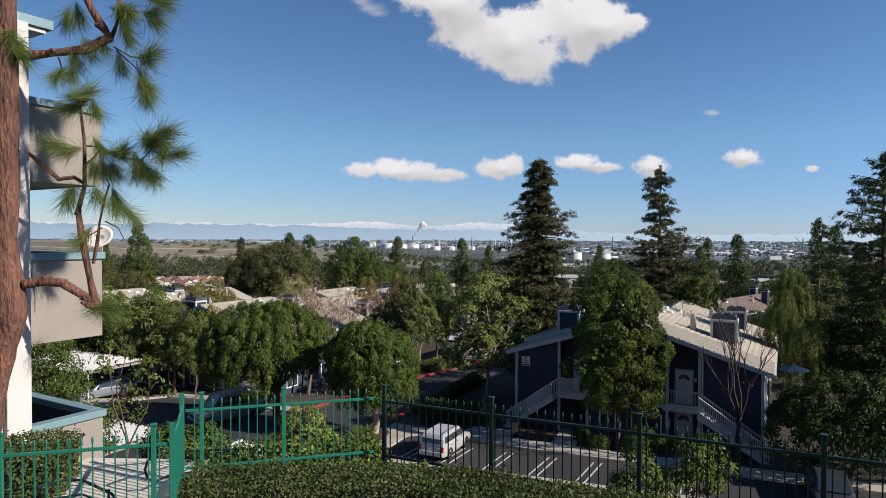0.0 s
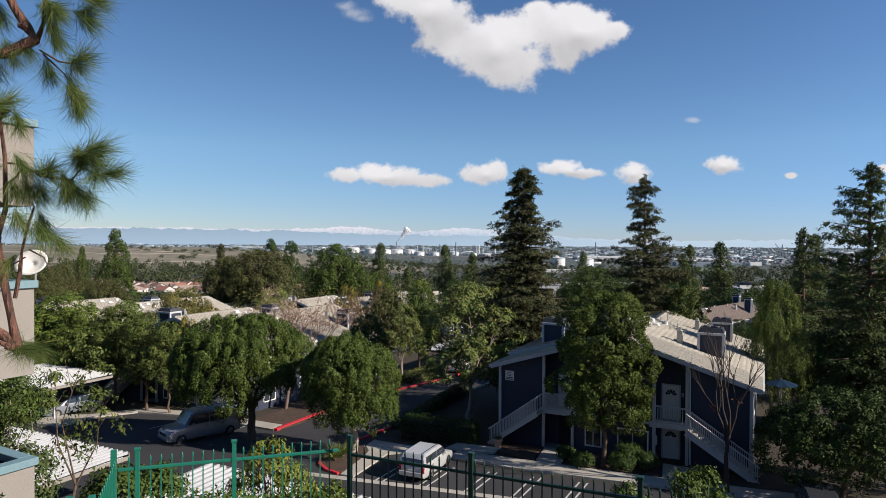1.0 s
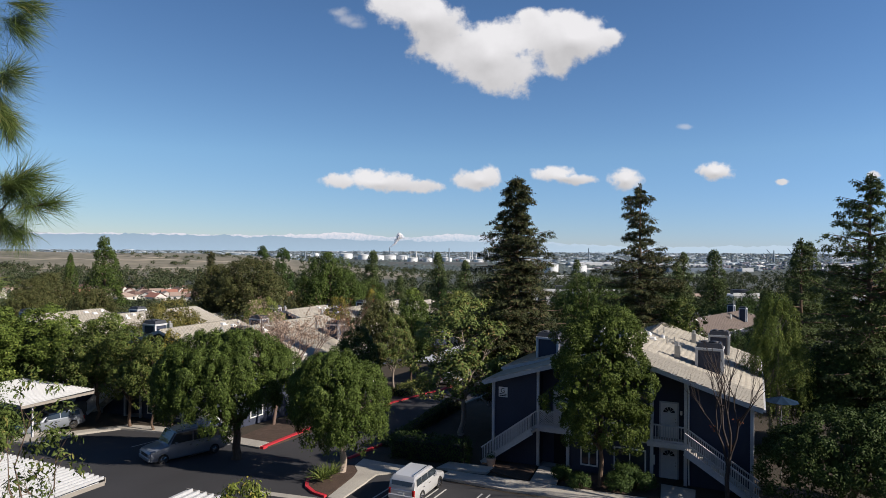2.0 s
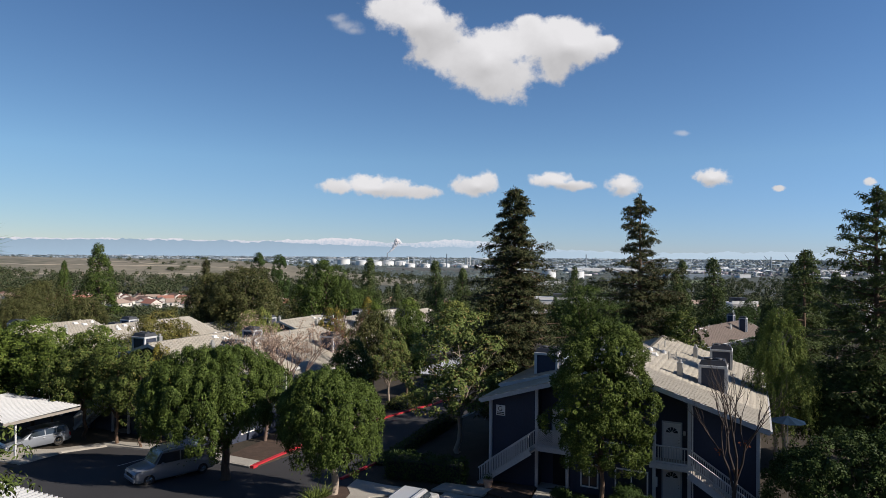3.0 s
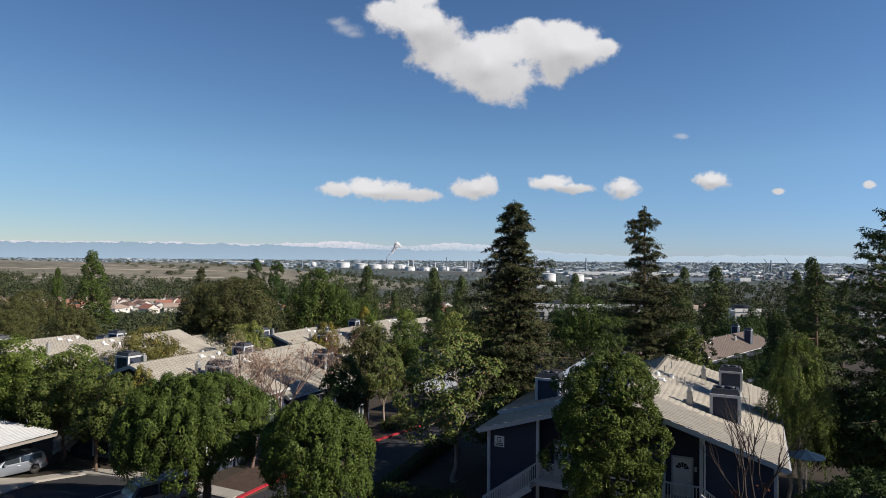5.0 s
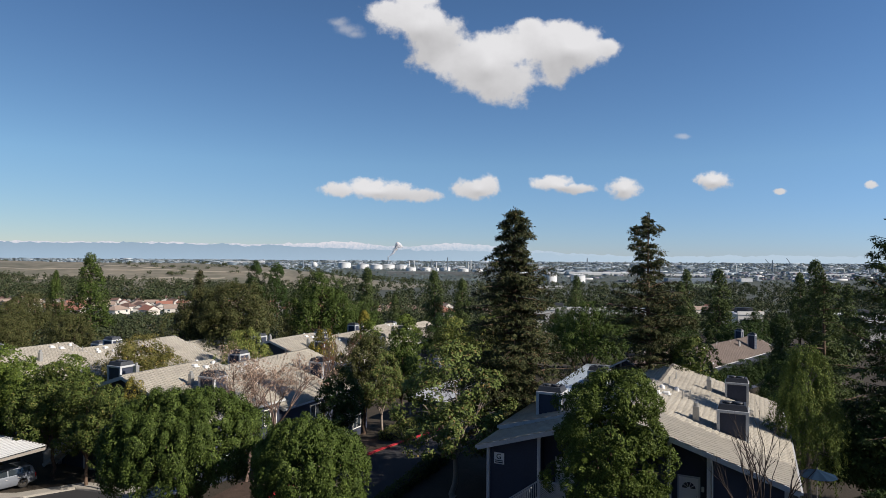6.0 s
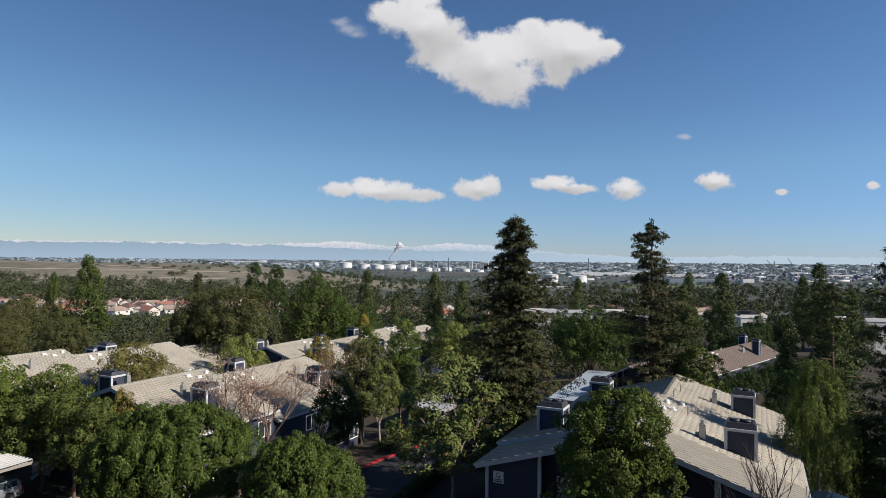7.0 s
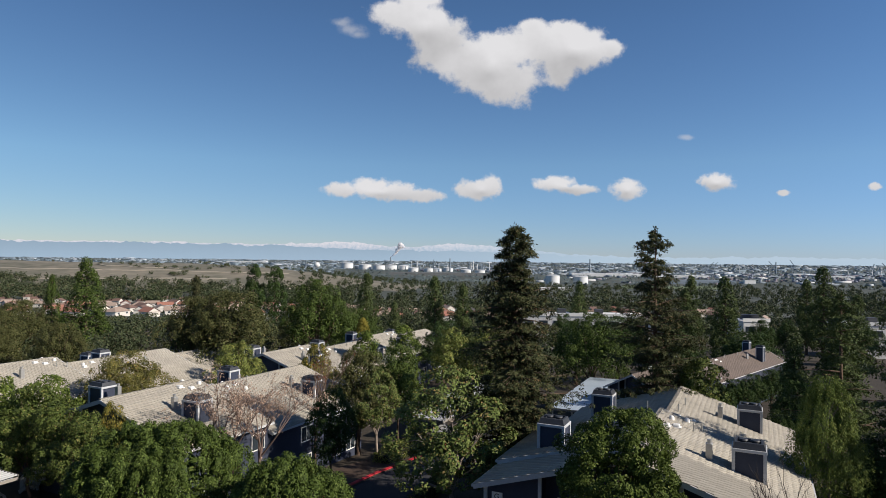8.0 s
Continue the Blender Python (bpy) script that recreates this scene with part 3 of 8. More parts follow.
# ---- the navy apartment buildings, all of one type ----
def hex_object(name, v, faces, material, parent=None):
    """v: (n, k, 3) corners; faces: index rows of one piece."""
    n, k = v.shape[:2]
    f = np.array(faces)
    idx = (f[None] + k * np.arange(n)[:, None, None]).reshape(-1)
    me = bpy.data.meshes.new(name)
    me.vertices.add(n * k)
    me.vertices.foreach_set("co", np.ascontiguousarray(v, dtype=np.float32).ravel())
    me.loops.add(len(idx))
    me.loops.foreach_set("vertex_index", idx.astype(np.int32))
    me.polygons.add(n * len(f))
    me.polygons.foreach_set("loop_start", np.arange(0, len(idx), 4, dtype=np.int32))
    me.update(calc_edges=True)
    me.materials.append(material)
    ob = new(name, me)
    if parent is not None:
        ob.parent = parent
    return ob


TILE_FACES = [(4, 5, 6, 7), (0, 1, 5, 4), (1, 2, 6, 5), (3, 0, 4, 7)]
TILE_W, TILE_D = 0.31, 0.34


def tile_grid(e0, e1, r0):
    """Columns, rows and axes of the tiles on a slope from eave e0-e1 up to the ridge at r0."""
    e0, e1, r0 = Vector(e0), Vector(e1), Vector(r0)
    s, t = (e1 - e0), (r0 - e0)
    t = t - s.normalized() * t.dot(s.normalized())
    n = s.normalized().cross(t.normalized())
    if n.z < 0:
        n = -n
    return int(s.length / TILE_W), int(t.length / TILE_D), s.normalized() * (s.length / int(s.length / TILE_W)), t.normalized() * (t.length / int(t.length / TILE_D)), n


def tile_corners(s, t, n, jitter):
    """The eight corners of one tile, from its lower left corner on the slope."""
    lo, hi, g = 0.046 + jitter, 0.014, 0.016
    sn = s.normalized() * g
    a = [Vector((0, 0, 0)) + sn, s - sn, s + t * 1.04 - sn, t * 1.04 + sn]
    return a + [a[0] + n * lo, a[1] + n * lo, a[2] + n * hi, a[3] + n * hi]


def slope(building, e0, e1, r0, r1):
    """One roof slope: a slab with fascia boards and joined tiles."""
    e0, e1, r0, r1 = (Vector(p) for p in (e0, e1, r0, r1))
    bm = bmesh.new()
    top = [bm.verts.new(p) for p in (e0, e1, r1, r0)]
    low = [bm.verts.new(p - Vector((0, 0, 0.16))) for p in (e0, e1, r1, r0)]
    bm.faces.new(top)
    bm.faces.new(low[::-1])
    for i in range(4):
        bm.faces.new((top[i], low[i], low[(i + 1) % 4], top[(i + 1) % 4]))
    bmesh.ops.recalc_face_normals(bm, faces=bm.faces)
    roof = part("roof", bm, M_TILE, building)
    cols, rows, s, t, n = tile_grid(e0, e1, r0)
    rng = np.random.default_rng(3)
    base = np.array([tile_corners(s, t, n, 0.0)])
    c, r = np.meshgrid(np.arange(cols), np.arange(rows))
    c = c - 0.25 + 0.5 * (r % 2)
    at = np.array(e0)[None] + c.reshape(-1, 1) * np.array(s)[None] + r.reshape(-1, 1) * np.array(t)[None]
    v = base + at[:, None, :]
    v[:, 4:6, :] += (rng.random((len(v), 1, 1)) * 0.008) * np.array(n)[None, None]
    tiles = tagged(hex_object("roof_tiles", v, TILE_FACES, M_TILE, roof), "overlapping flat beige roof tiles", kind="stuff")
    for a, b in ((e0, r0), (e1, r1)):
        part("fascia", beam(bmesh.new(), a - Vector((0, 0, 0.13)), b - Vector((0, 0, 0.13)), 0.06, 0.26), M_TRIM, roof, "grey-white rake board")
    bm = bmesh.new()
    out = Vector((1, 0, 0)) if e0.x > r0.x else Vector((-1, 0, 0))
    beam(bm, e0 - Vector((0, 0, 0.1)) + out * 0.06, e1 - Vector((0, 0, 0.1)) + out * 0.06, 0.11, 0.13)
    part("gutter", bm, M_TRIM, roof, "grey-white eaves gutter")
    return roof, tiles


def chimney(building, x, y, top):
    """A boxed chimney with corner boards, a collar and a metal cap."""
    w, d = 1.45, 1.25
    body = part("chimney", boxes((x - w / 2, x + w / 2, y - d / 2, y + d / 2, top - 3.2, top - 0.35)), M_NAVY, building, "navy boarded chimney")
    for sx in (-1, 1):
        for sy in (-1, 1):
            bm = box(bmesh.new(), x + sx * (w / 2 + 0.005) - 0.08, x + sx * (w / 2 + 0.005) + 0.08, y + sy * (d / 2 + 0.005) - 0.08, y + sy * (d / 2 + 0.005) + 0.08, top - 3.2, top - 0.46)
            part("corner_board", bm, M_TRIM, body, "grey-white corner board")
    bm = boxes((x - w / 2 - 0.1, x + w / 2 + 0.1, y - d / 2 - 0.1, y + d / 2 + 0.1, top - 0.48, top - 0.32), bevel=0.015)
    part("collar", bm, M_TRIM, body, "grey-white collar")
    bm = bmesh.new()
    a = [(x - w / 2 - 0.05, y - d / 2 - 0.05), (x + w / 2 + 0.05, y - d / 2 - 0.05), (x + w / 2 + 0.05, y + d / 2 + 0.05), (x - w / 2 - 0.05, y + d / 2 + 0.05)]
    lo = [bm.verts.new((*p, top - 0.32)) for p in a]
    hi = [bm.verts.new((x + (p[0] - x) * 0.86, y + (p[1] - y) * 0.8, top - 0.02)) for p in a]
    inn = [bm.verts.new((x + (p[0] - x) * 0.72, y + (p[1] - y) * 0.62, top - 0.02)) for p in a]
    pit = [bm.verts.new((x + (p[0] - x) * 0.72, y + (p[1] - y) * 0.62, top - 0.2)) for p in a]
    for q0, q1 in ((lo, hi), (hi, inn), (inn, pit)):
        for i in range(4):
            bm.faces.new((q0[i], q0[(i + 1) % 4], q1[(i + 1) % 4], q1[i]))
    bm.faces.new(pit)
    bmesh.ops.recalc_face_normals(bm, faces=bm.faces)
    part("cap", bm, M_CAP, body, "dark grey metal cap")
    for k in (-0.28, 0.28):
        bm = bmesh.new()
        tube(bm, [(x + k, y, top - 0.2), (x + k, y, top + 0.02)], [0.17, 0.17], 12)
        tube(bm, [(x + k, y, top + 0.0), (x + k, y, top + 0.06)], [0.24, 0.20], 12)
        part("flue", bm, M_CAP, body, "round metal flue")
    return body


def roof_z(x, y, split):
    """Height of the front or rear roof above the building's foot."""
    e, r = (4.9, 7.46) if y < split else (4.05, 6.64)
    if x > -8.1:
        return e + (r - e) * (-x / 8.1)
    e += 0.3 if 3 < y < split else 0
    return e + (r - e) * ((16.2 + x) / 8.1)


def vent(building, x, y, kind, split):
    z = roof_z(x, y, split)
    bm = bmesh.new()
    if kind == "pipe":
        tube(bm, [(x, y, z - 0.05), (x, y, z + 0.55)], [0.045, 0.045], 8)
        return part("vent_pipe", bm, M_PIPE, building)
    if kind == "flue":
        box(bm, x - 0.17, x + 0.17, y - 0.17, y + 0.17, z - 0.1, z + 0.85, bevel=0.02)
        tube(bm, [(x, y, z + 0.85), (x, y, z + 1.05)], [0.12, 0.12], 10)
        return part("vent_flue", bm, M_PIPE, building)
    if kind == "dome":
        tube(bm, [(x, y, z - 0.05), (x, y, z + 0.18), (x, y, z + 0.26)], [0.16, 0.16, 0.06], 10)
        return part("roof_vent", bm, M_WHITE, building)
    box(bm, x - 0.2, x + 0.2, y - 0.2, y + 0.2, z - 0.08, z + 0.2, bevel=0.05)
    box(bm, x - 0.28, x + 0.28, y - 0.26, y + 0.26, z + 0.0, z + 0.05)
    return part("roof_vent", bm, M_WHITE, building)


BALUSTER = bpy.data.meshes.new("baluster")
_b = boxes((-0.02, 0.02, -0.02, 0.02, 0, 0.9))
_b.to_mesh(BALUSTER)
_b.free()
BALUSTER.materials.append(M_TRIM)


def railing(building, a, b, gap=0.13):
    """A rail with upright bars; a and b are its feet."""
    a, b = Vector(a), Vector(b)
    bm = bmesh.new()
    up = Vector((0, 0, 0.98))
    beam(bm, a + up, b + up, 0.09, 0.07)
    rail = part("railing", bm, M_TRIM, building)
    part("bottom_rail", beam(bmesh.new(), a + Vector((0, 0, 0.1)), b + Vector((0, 0, 0.1)), 0.07, 0.09), M_TRIM, rail)
    n = int((b - a).length / gap)
    for i in range(1, n):
        p = a.lerp(b, i / n)
        share("baluster", BALUSTER, rail, Matrix.Translation(p + Vector((0, 0, 0.07))))
    return rail


def stair(building, x0, z0, x1, z1, y0, y1):
    """A straight flight of open treads between two stringers."""
    bm = bmesh.new()
    for y in (y0, y1):
        beam(bm, (x0, y, z0 - 0.1), (x1, y, z1 - 0.02), 0.07, 0.3)
    flight = part("stair", bm, M_TRIM, building, "grey-white outside stair")
    n = int((z0 - z1) / 0.18)
    me = bpy.data.meshes.new("tread")
    b = boxes((-0.15, 0.15, y0 + 0.03, y1 - 0.03, -0.05, 0), bevel=0.01)
    b.to_mesh(me)
    b.free()
    me.materials.append(M_CONCRETE)
    for i in range(n):
        f = (i + 0.5) / n
        share("tread", me, flight, Matrix.Translation((x0 + (x1 - x0) * f, 0, z0 + (z1 - z0) * f)))
    for y in (y0, y1):
        railing(building, (x0, y, z0), (x1, y, z1))


def panel_door(building, x, y, z):
    """A white six-panel door with a half-round light of five panes."""
    w, h = 0.92, 2.03
    door = part("door", boxes((x, x + w, y - 0.045, y, z, z + h), bevel=0.006), M_WHITE, building, "white panelled door with a fanlight")
    for px in (x + 0.14, x + 0.53):
        for pz, ph in ((z + 0.2, 0.45), (z + 0.78, 0.5)):
            bm = bmesh.new()
            for r in ((px, px + 0.26, pz, pz + 0.025), (px, px + 0.26, pz + ph - 0.025, pz + ph), (px, px + 0.025, pz, pz + ph), (px + 0.235, px + 0.26, pz, pz + ph)):
                box(bm, r[0], r[1], y - 0.06, y - 0.044, r[2], r[3])
            part("panel", bm, M_WHITE, door)
    cx, cz, r0 = x + w / 2, z + 1.48, 0.33
    for k in range(5):
        bm = bmesh.new()
        a0, a1 = math.pi * (k + 0.08) / 5, math.pi * (k + 0.92) / 5
        ring = [(0.09, a0), (0.09, a1)] + [(r0, a1 + (a0 - a1) * i / 4) for i in range(5)]
        bm.faces.new([bm.verts.new((cx + r * math.cos(q), y - 0.05, cz + r * math.sin(q))) for r, q in ring])
        bmesh.ops.recalc_face_normals(bm, faces=bm.faces)
        part("pane", bm, M_GLASS, door, "dark glass pane")
    bm = bmesh.new()
    tube(bm, [(x + w - 0.08, y - 0.04, z + 0.95), (x + w - 0.08, y - 0.1, z + 0.95)], [0.03, 0.035], 8)
    tube(bm, [(x + w - 0.08, y - 0.04, z + 1.12), (x + w - 0.08, y - 0.07, z + 1.12)], [0.03, 0.03], 8)
    part("handle", bm, M_CHROME, door, "metal knob and lock")
    bm = bmesh.new()
    for r in ((x - 0.09, x, z, z + h + 0.09), (x + w, x + w + 0.09, z, z + h + 0.09), (x, x + w, z + h, z + h + 0.09)):
        box(bm, r[0], r[1], y - 0.03, y + 0.02, r[2], r[3])
    part("door_frame", bm, M_TRIM, building)
    return door


def window(building, x0, x1, z0, z1, y, axis="front"):
    """A sliding window: frame, middle bar and two panes. axis: front or side wall."""
    def at(bm, r):
        if axis == "front":
            return box(bm, r[0], r[1], y + r[4], y + r[5], r[2], r[3])
        return box(bm, y - r[5], y - r[4], r[0], r[1], r[2], r[3])
    bm = bmesh.new()
    xm = (x0 + x1) / 2
    for r in ((x0 - 0.08, x0, z0 - 0.08, z1 + 0.08), (x1, x1 + 0.08, z0 - 0.08, z1 + 0.08), (x0, x1, z0 - 0.08, z0), (x0, x1, z1, z1 + 0.08), (xm - 0.03, xm + 0.03, z0, z1)):
        at(bm, (*r, -0.05, 0.01))
    win = part("window", bm, M_WHITE, building)
    for a, b in ((x0, xm - 0.03), (xm + 0.03, x1)):
        part("pane", at(bmesh.new(), (a, b, z0, z1, -0.02, 0.0)), M_GLASS, win)
    return win


def apartment(m, label, split=10.9, dy=0.0):
    """The two-storey building; its foot is at the front right corner of the roof. split: where the lower rear roof begins."""
    b = empty("apartment_building", m, label, "building", "navy apartment buildings")
    gable = lambda e, r, dx, el=0: [(-0.5 - dx, -2.5), (-0.5 - dx, e - 0.06), (-8.1, r - 0.17), (-15.7 + dx, e - 0.06 + el), (-15.7 + dx, -2.5)]
    # body behind the porches, then the proud wall pieces
    part("wall", prism(bmesh.new(), gable(4.9, 7.46, 0), 0.9, split), M_NAVY, b, "navy wooden siding")
    part("wall", prism(bmesh.new(), gable(4.05, 6.64, 0), split, 23.0 + dy), M_NAVY, b, "navy wooden siding")
    zf = lambda x: (4.9 + (7.46 - 4.9) * (-x / 8.1) if x > -8.1 else 4.9 + 2.56 * ((16.2 + x) / 8.1)) - 0.17
    for x0, x1, y0 in ((-3.85, -0.5, 0.0), (-10.6, -5.95, 0.0), (-15.7, -12.65, 0.0)):
        ol = [(x1, -2.5), (x1, zf(x1))] + ([(-8.1, zf(-8.1))] if x0 < -8.1 < x1 else []) + [(x0, zf(x0)), (x0, -2.5)]
        part("wall", prism(bmesh.new(), ol, y0, 0.9), M_NAVY, b, "navy wooden siding")
    # corner boards and porch posts
    for x in (-15.65, -12.65, -10.75, -5.8, -3.95, -0.55):
        part("post", boxes((x - 0.09, x + 0.09, -0.16, -0.002, -0.4, zf(x) + 0.02), bevel=0.01), M_TRIM, b, "grey-white post")
    # upper porch floors with edge beams
    for x0, x1 in ((-5.95, -3.85), (-12.65, -10.6)):
        part("porch_floor", boxes((x0, x1, -0.1, 0.9, 2.2, 2.32)), M_CONCRETE, b)
        part("edge_beam", boxes((x0 - 0.1, x1 + 0.1, -0.2, -0.1, 2.02, 2.34)), M_TRIM, b)
        part("porch_floor", boxes((x0, x1, -0.1, 0.9, -0.35, -0.2)), M_CONCRETE, b)
    part("band_board", boxes((-10.6, -5.95, -0.03, -0.001, 2.1, 2.35)), M_TRIM, b)
    railing(b, (-5.72, -0.1, 2.3), (-4.05, -0.1, 2.3))
    # lattice on the other porch
    bm = bmesh.new()
    for k in range(-8, 18):
        for sgn in (1, -1):
            x = -12.5 + 0.11 * k
            p = [(x + (q if sgn > 0 else 0.9 - q), 2.38 + q) for q in (0.0, 0.9)]
            (xa, za), (xb, zb) = p
            lo, hi = -12.55, -10.85
            if xa > xb:
                (xa, za), (xb, zb) = (xb, zb), (xa, za)
            if xb <= lo or xa >= hi:
                continue
            sl = (zb - za) / (xb - xa)
            if xa < lo:
                za, xa = za + sl * (lo - xa), lo
            if xb > hi:
                zb, xb = za + sl * (hi - xa), hi
            beam(bm, (xa, -0.1 - 0.01 * sgn, za), (xb, -0.1 - 0.01 * sgn, zb), 0.02, 0.035)
    part("lattice", bm, M_TRIM, b, "diagonal lattice screen")
    part("handrail", boxes((-12.6, -10.75, -0.15, -0.05, 3.26, 3.34)), M_TRIM, b)
    part("bottom_rail", boxes((-12.6, -10.75, -0.14, -0.06, 2.34, 2.4)), M_TRIM, b)
    stair(b, -3.9, 2.3, -0.1, -0.15, -1.25, -0.2)
    stair(b, -12.7, 2.3, -16.0, -0.15, -1.25, -0.2)
    panel_door(b, -5.42, 0.9, 2.34)
    panel_door(b, -5.42, 0.9, -0.2)
    # near-black panel paints the darkness of the lower doorway
    part("door", boxes((-11.9, -10.98, 0.855, 0.9, -0.2, 1.83), bevel=0.006), M_SHADE_DARK, b, "near-black panel for the dark lower doorway")
    panel_door(b, -11.9, 0.9, 2.34)
    window(b, -7.9, -6.2, 0.35, 1.6, 0.0)
    window(b, -9.9, -9.0, 0.35, 1.6, 0.0)
    window(b, -8.6, -6.6, 3.1, 4.4, 0.0)
    for y in (2.0, 6.6, 12.5, 17.0, 20.5 + dy):
        for z in (0.6, 3.0):
            if not (y < 8 and z > 4):
                window(b, y, y + 1.3, z - (0.8 if y > split else 0), z + 1.15 - (0.8 if y > split else 0), -0.5, "side")
    bm = bmesh.new()
    tube(bm, [(-3.83, -0.35, 5.85), (-3.78, -0.22, 5.4), (-3.78, -0.2, 2.6), (-3.7, -0.24, 2.2), (-3.78, -0.2, 1.9), (-3.75, -0.2, 0.1)], [0.04] * 6, 8)
    part("downpipe", bm, M_WHITE, b, "white rainwater downpipe")
    bm = bmesh.new()
    box(bm, -5.72, -5.6, -0.26, -0.17, 1.0, 1.55, bevel=0.01)
    part("meter_box", bm, M_TRIM, b, "pale wall-mounted box")
    bm = bmesh.new()
    box(bm, -4.35, -4.22, 0.8, 0.9, 3.75, 4.0, bevel=0.02)
    part("porch_lamp", bm, M_WHITE, b, "white porch lantern")
    # roofs
    slope(b, (0, -0.5, 4.9), (0, split, 4.9), (-8.1, -0.5, 7.46), (-8.1, split, 7.46))
    slope(b, (-16.2, 3.0, 5.2), (-16.2, split, 5.2), (-8.1, 3.0, 7.46), (-8.1, split, 7.46))
    slope(b, (-16.2, -0.5, 4.9), (-16.2, 3.0, 4.9), (-8.1, -0.5, 7.44), (-8.1, 3.0, 7.44))
    slope(b, (0, split, 4.05), (0, 23.4 + dy, 4.05), (-8.1, split, 6.64), (-8.1, 23.4 + dy, 6.64))
    slope(b, (-16.2, split, 4.05), (-16.2, 23.4 + dy, 4.05), (-8.1, split, 6.64), (-8.1, 23.4 + dy, 6.64))
    bm = bmesh.new()
    for i in range(int((split + 0.5) / 0.3)):
        y = -0.5 + i * 0.3
        beam(bm, (-8.1, y, 7.50), (-8.1, y + 0.31, 7.47), 0.24, 0.07)
    for i in range(int((23.3 + dy - split) / 0.3)):
        y = split + 0.05 + i * 0.3
        beam(bm, (-8.1, y, 6.68), (-8.1, y + 0.31, 6.65), 0.24, 0.07)
    tagged(part("ridge_tiles", bm, M_TILE, b), "half-round beige ridge tiles", kind="stuff")
    chimney(b, -3.0, 5.0 + dy, 7.6)
    chimney(b, -13.4, 5.0 + dy, 7.6)
    chimney(b, -3.1, 18.7 + dy, 6.75)
    chimney(b, -13.4, 18.7 + dy, 6.75)
    for x, y, k in ((-4.9, 4.6, "flue"), (-5.0, 18.0, "flue"), (-11.3, 4.8, "flue"), (-6.0, 8.6, "pipe"), (-5.6, 9.4, "pipe"), (-6.9, 8.0, "box"), (-7.3, 9.2, "dome"), (-7.4, 7.3, "box"), (-6.5, 10.1, "dome"),
                    (-7.2, 12.2, "dome"), (-7.4, 13.3, "box"), (-6.7, 12.0, "box"), (-6.4, 13.6, "dome"), (-7.5, 14.9, "pipe"), (-9.2, 12.4, "box"), (-9.6, 14.0, "dome"), (-9.0, 9.0, "dome"), (-9.8, 16.5, "pipe"), (-7.3, 17.5, "pipe")):
        vent(b, x, y + dy, k, split)
    return b


TURN = -26.0
HOME = (18.38, 33.89)
first = apartment(pose(-14.89, 48.76, -0.9, 0, 0, TURN), "two-storey navy apartment building with beige tiled roof", 8.4, -1.4)
for x, y, z in ((-33.9, 60.5, -1.1), (-12.4, 80.8, -2.4), (-33.9, 81.2, -3.6), (-4.0, 112.0, -4.2)):
    home = copy_thing(first, pose(x, y, z, 0, 0, TURN))
    if x == -33.9 and y < 70:
        # this one has no chimneys on its sunny slope
        for o in list(home.children):
            if o.name.startswith("chimney") and sum(p[0] for p in o.bound_box) / 8 > -8:
                for c in list(o.children):
                    bpy.data.objects.remove(c)
                bpy.data.objects.remove(o)
# the long one with brown tiles and slim chimneys
long_home = copy_thing(first, pose(26.8, 78.1, -1.9, 0, 0, -45) @ Matrix.Diagonal((0.45, 1.85, 0.75, 1)))
tagged(long_home, "two-storey navy apartment building with brown tiled roof", "building", "navy apartment buildings")
brown = tile_mat("brown_roof_tile", (0.125, 0.098, 0.084))
for o in list(long_home.children) + [c for o in long_home.children for c in o.children]:
    if o.data and M_TILE.name in o.data.materials:
        o.data = o.data.copy()
        o.data.materials[0] = brown
for o in list(long_home.children):
    if o.name.startswith("window") and sum(p[0] for p in o.bound_box) / 8 > -1:
        for c in list(o.children):
            bpy.data.objects.remove(c)
        bpy.data.objects.remove(o)
        continue
    if o.name.startswith("chimney"):
        cx, cy = sum(p[0] for p in o.bound_box) / 8, sum(p[1] for p in o.bound_box) / 8
        o.matrix_basis = Matrix.Translation((cx + (2.4 if cx < -8 else 0), cy + (3.2 if cx < -8 else 0.85), 1.35)) @ Matrix.Diagonal((1.5, 0.32, 1, 1)) @ Matrix.Translation((-cx, -cy, 0)) @ o.matrix_basis
main = apartment(pose(*HOME, 0, 0, 0, TURN), "two-storey navy apartment building with white stairs and sign")


def building_sign(building):
    bm = boxes((-15.32, -14.72, -0.035, -0.001, 3.86, 4.5), bevel=0.005)
    sign = part("sign", bm, M_WHITE, building, "white sign with a letter and numbers")
    text = bpy.data.curves.new("letter", "FONT")
    text.body, text.size, text.extrude = "G", 0.42, 0.004
    text.materials.append(M_BLACK)
    t = new("letter", text)
    t.parent = sign
    t.matrix_basis = Matrix.Translation((-15.19, -0.042, 4.14)) @ Euler((radians(90), 0, 0)).to_matrix().to_4x4()
    part("text_bar", boxes((-15.26, -14.78, -0.043, -0.036, 4.03, 4.08), (-15.26, -14.78, -0.043, -0.036, 3.92, 3.98)), M_BLACK, sign)


building_sign(main)


# ---- trees and shrubs ----
def unit(a):
    return a / np.maximum(np.linalg.norm(a, axis=1, keepdims=True), 1e-9)


def leaf_quads(p, d, n, length, width, bend=0.15):
    """Pointed leaves from their foot p along d, lying across n."""
    d = unit(d)
    s = unit(np.cross(d, n))
    up = np.cross(s, d)
    length, width = length[:, None], width[:, None]
    a = p + d * length * 0.45 + s * width / 2
    b = p + d * length - up * length * bend
    c = p + d * length * 0.45 - s * width / 2
    return np.stack((p, a, b, c), axis=1)


def on_ball(rng, n):
    return unit(rng.normal(size=(n, 3)))


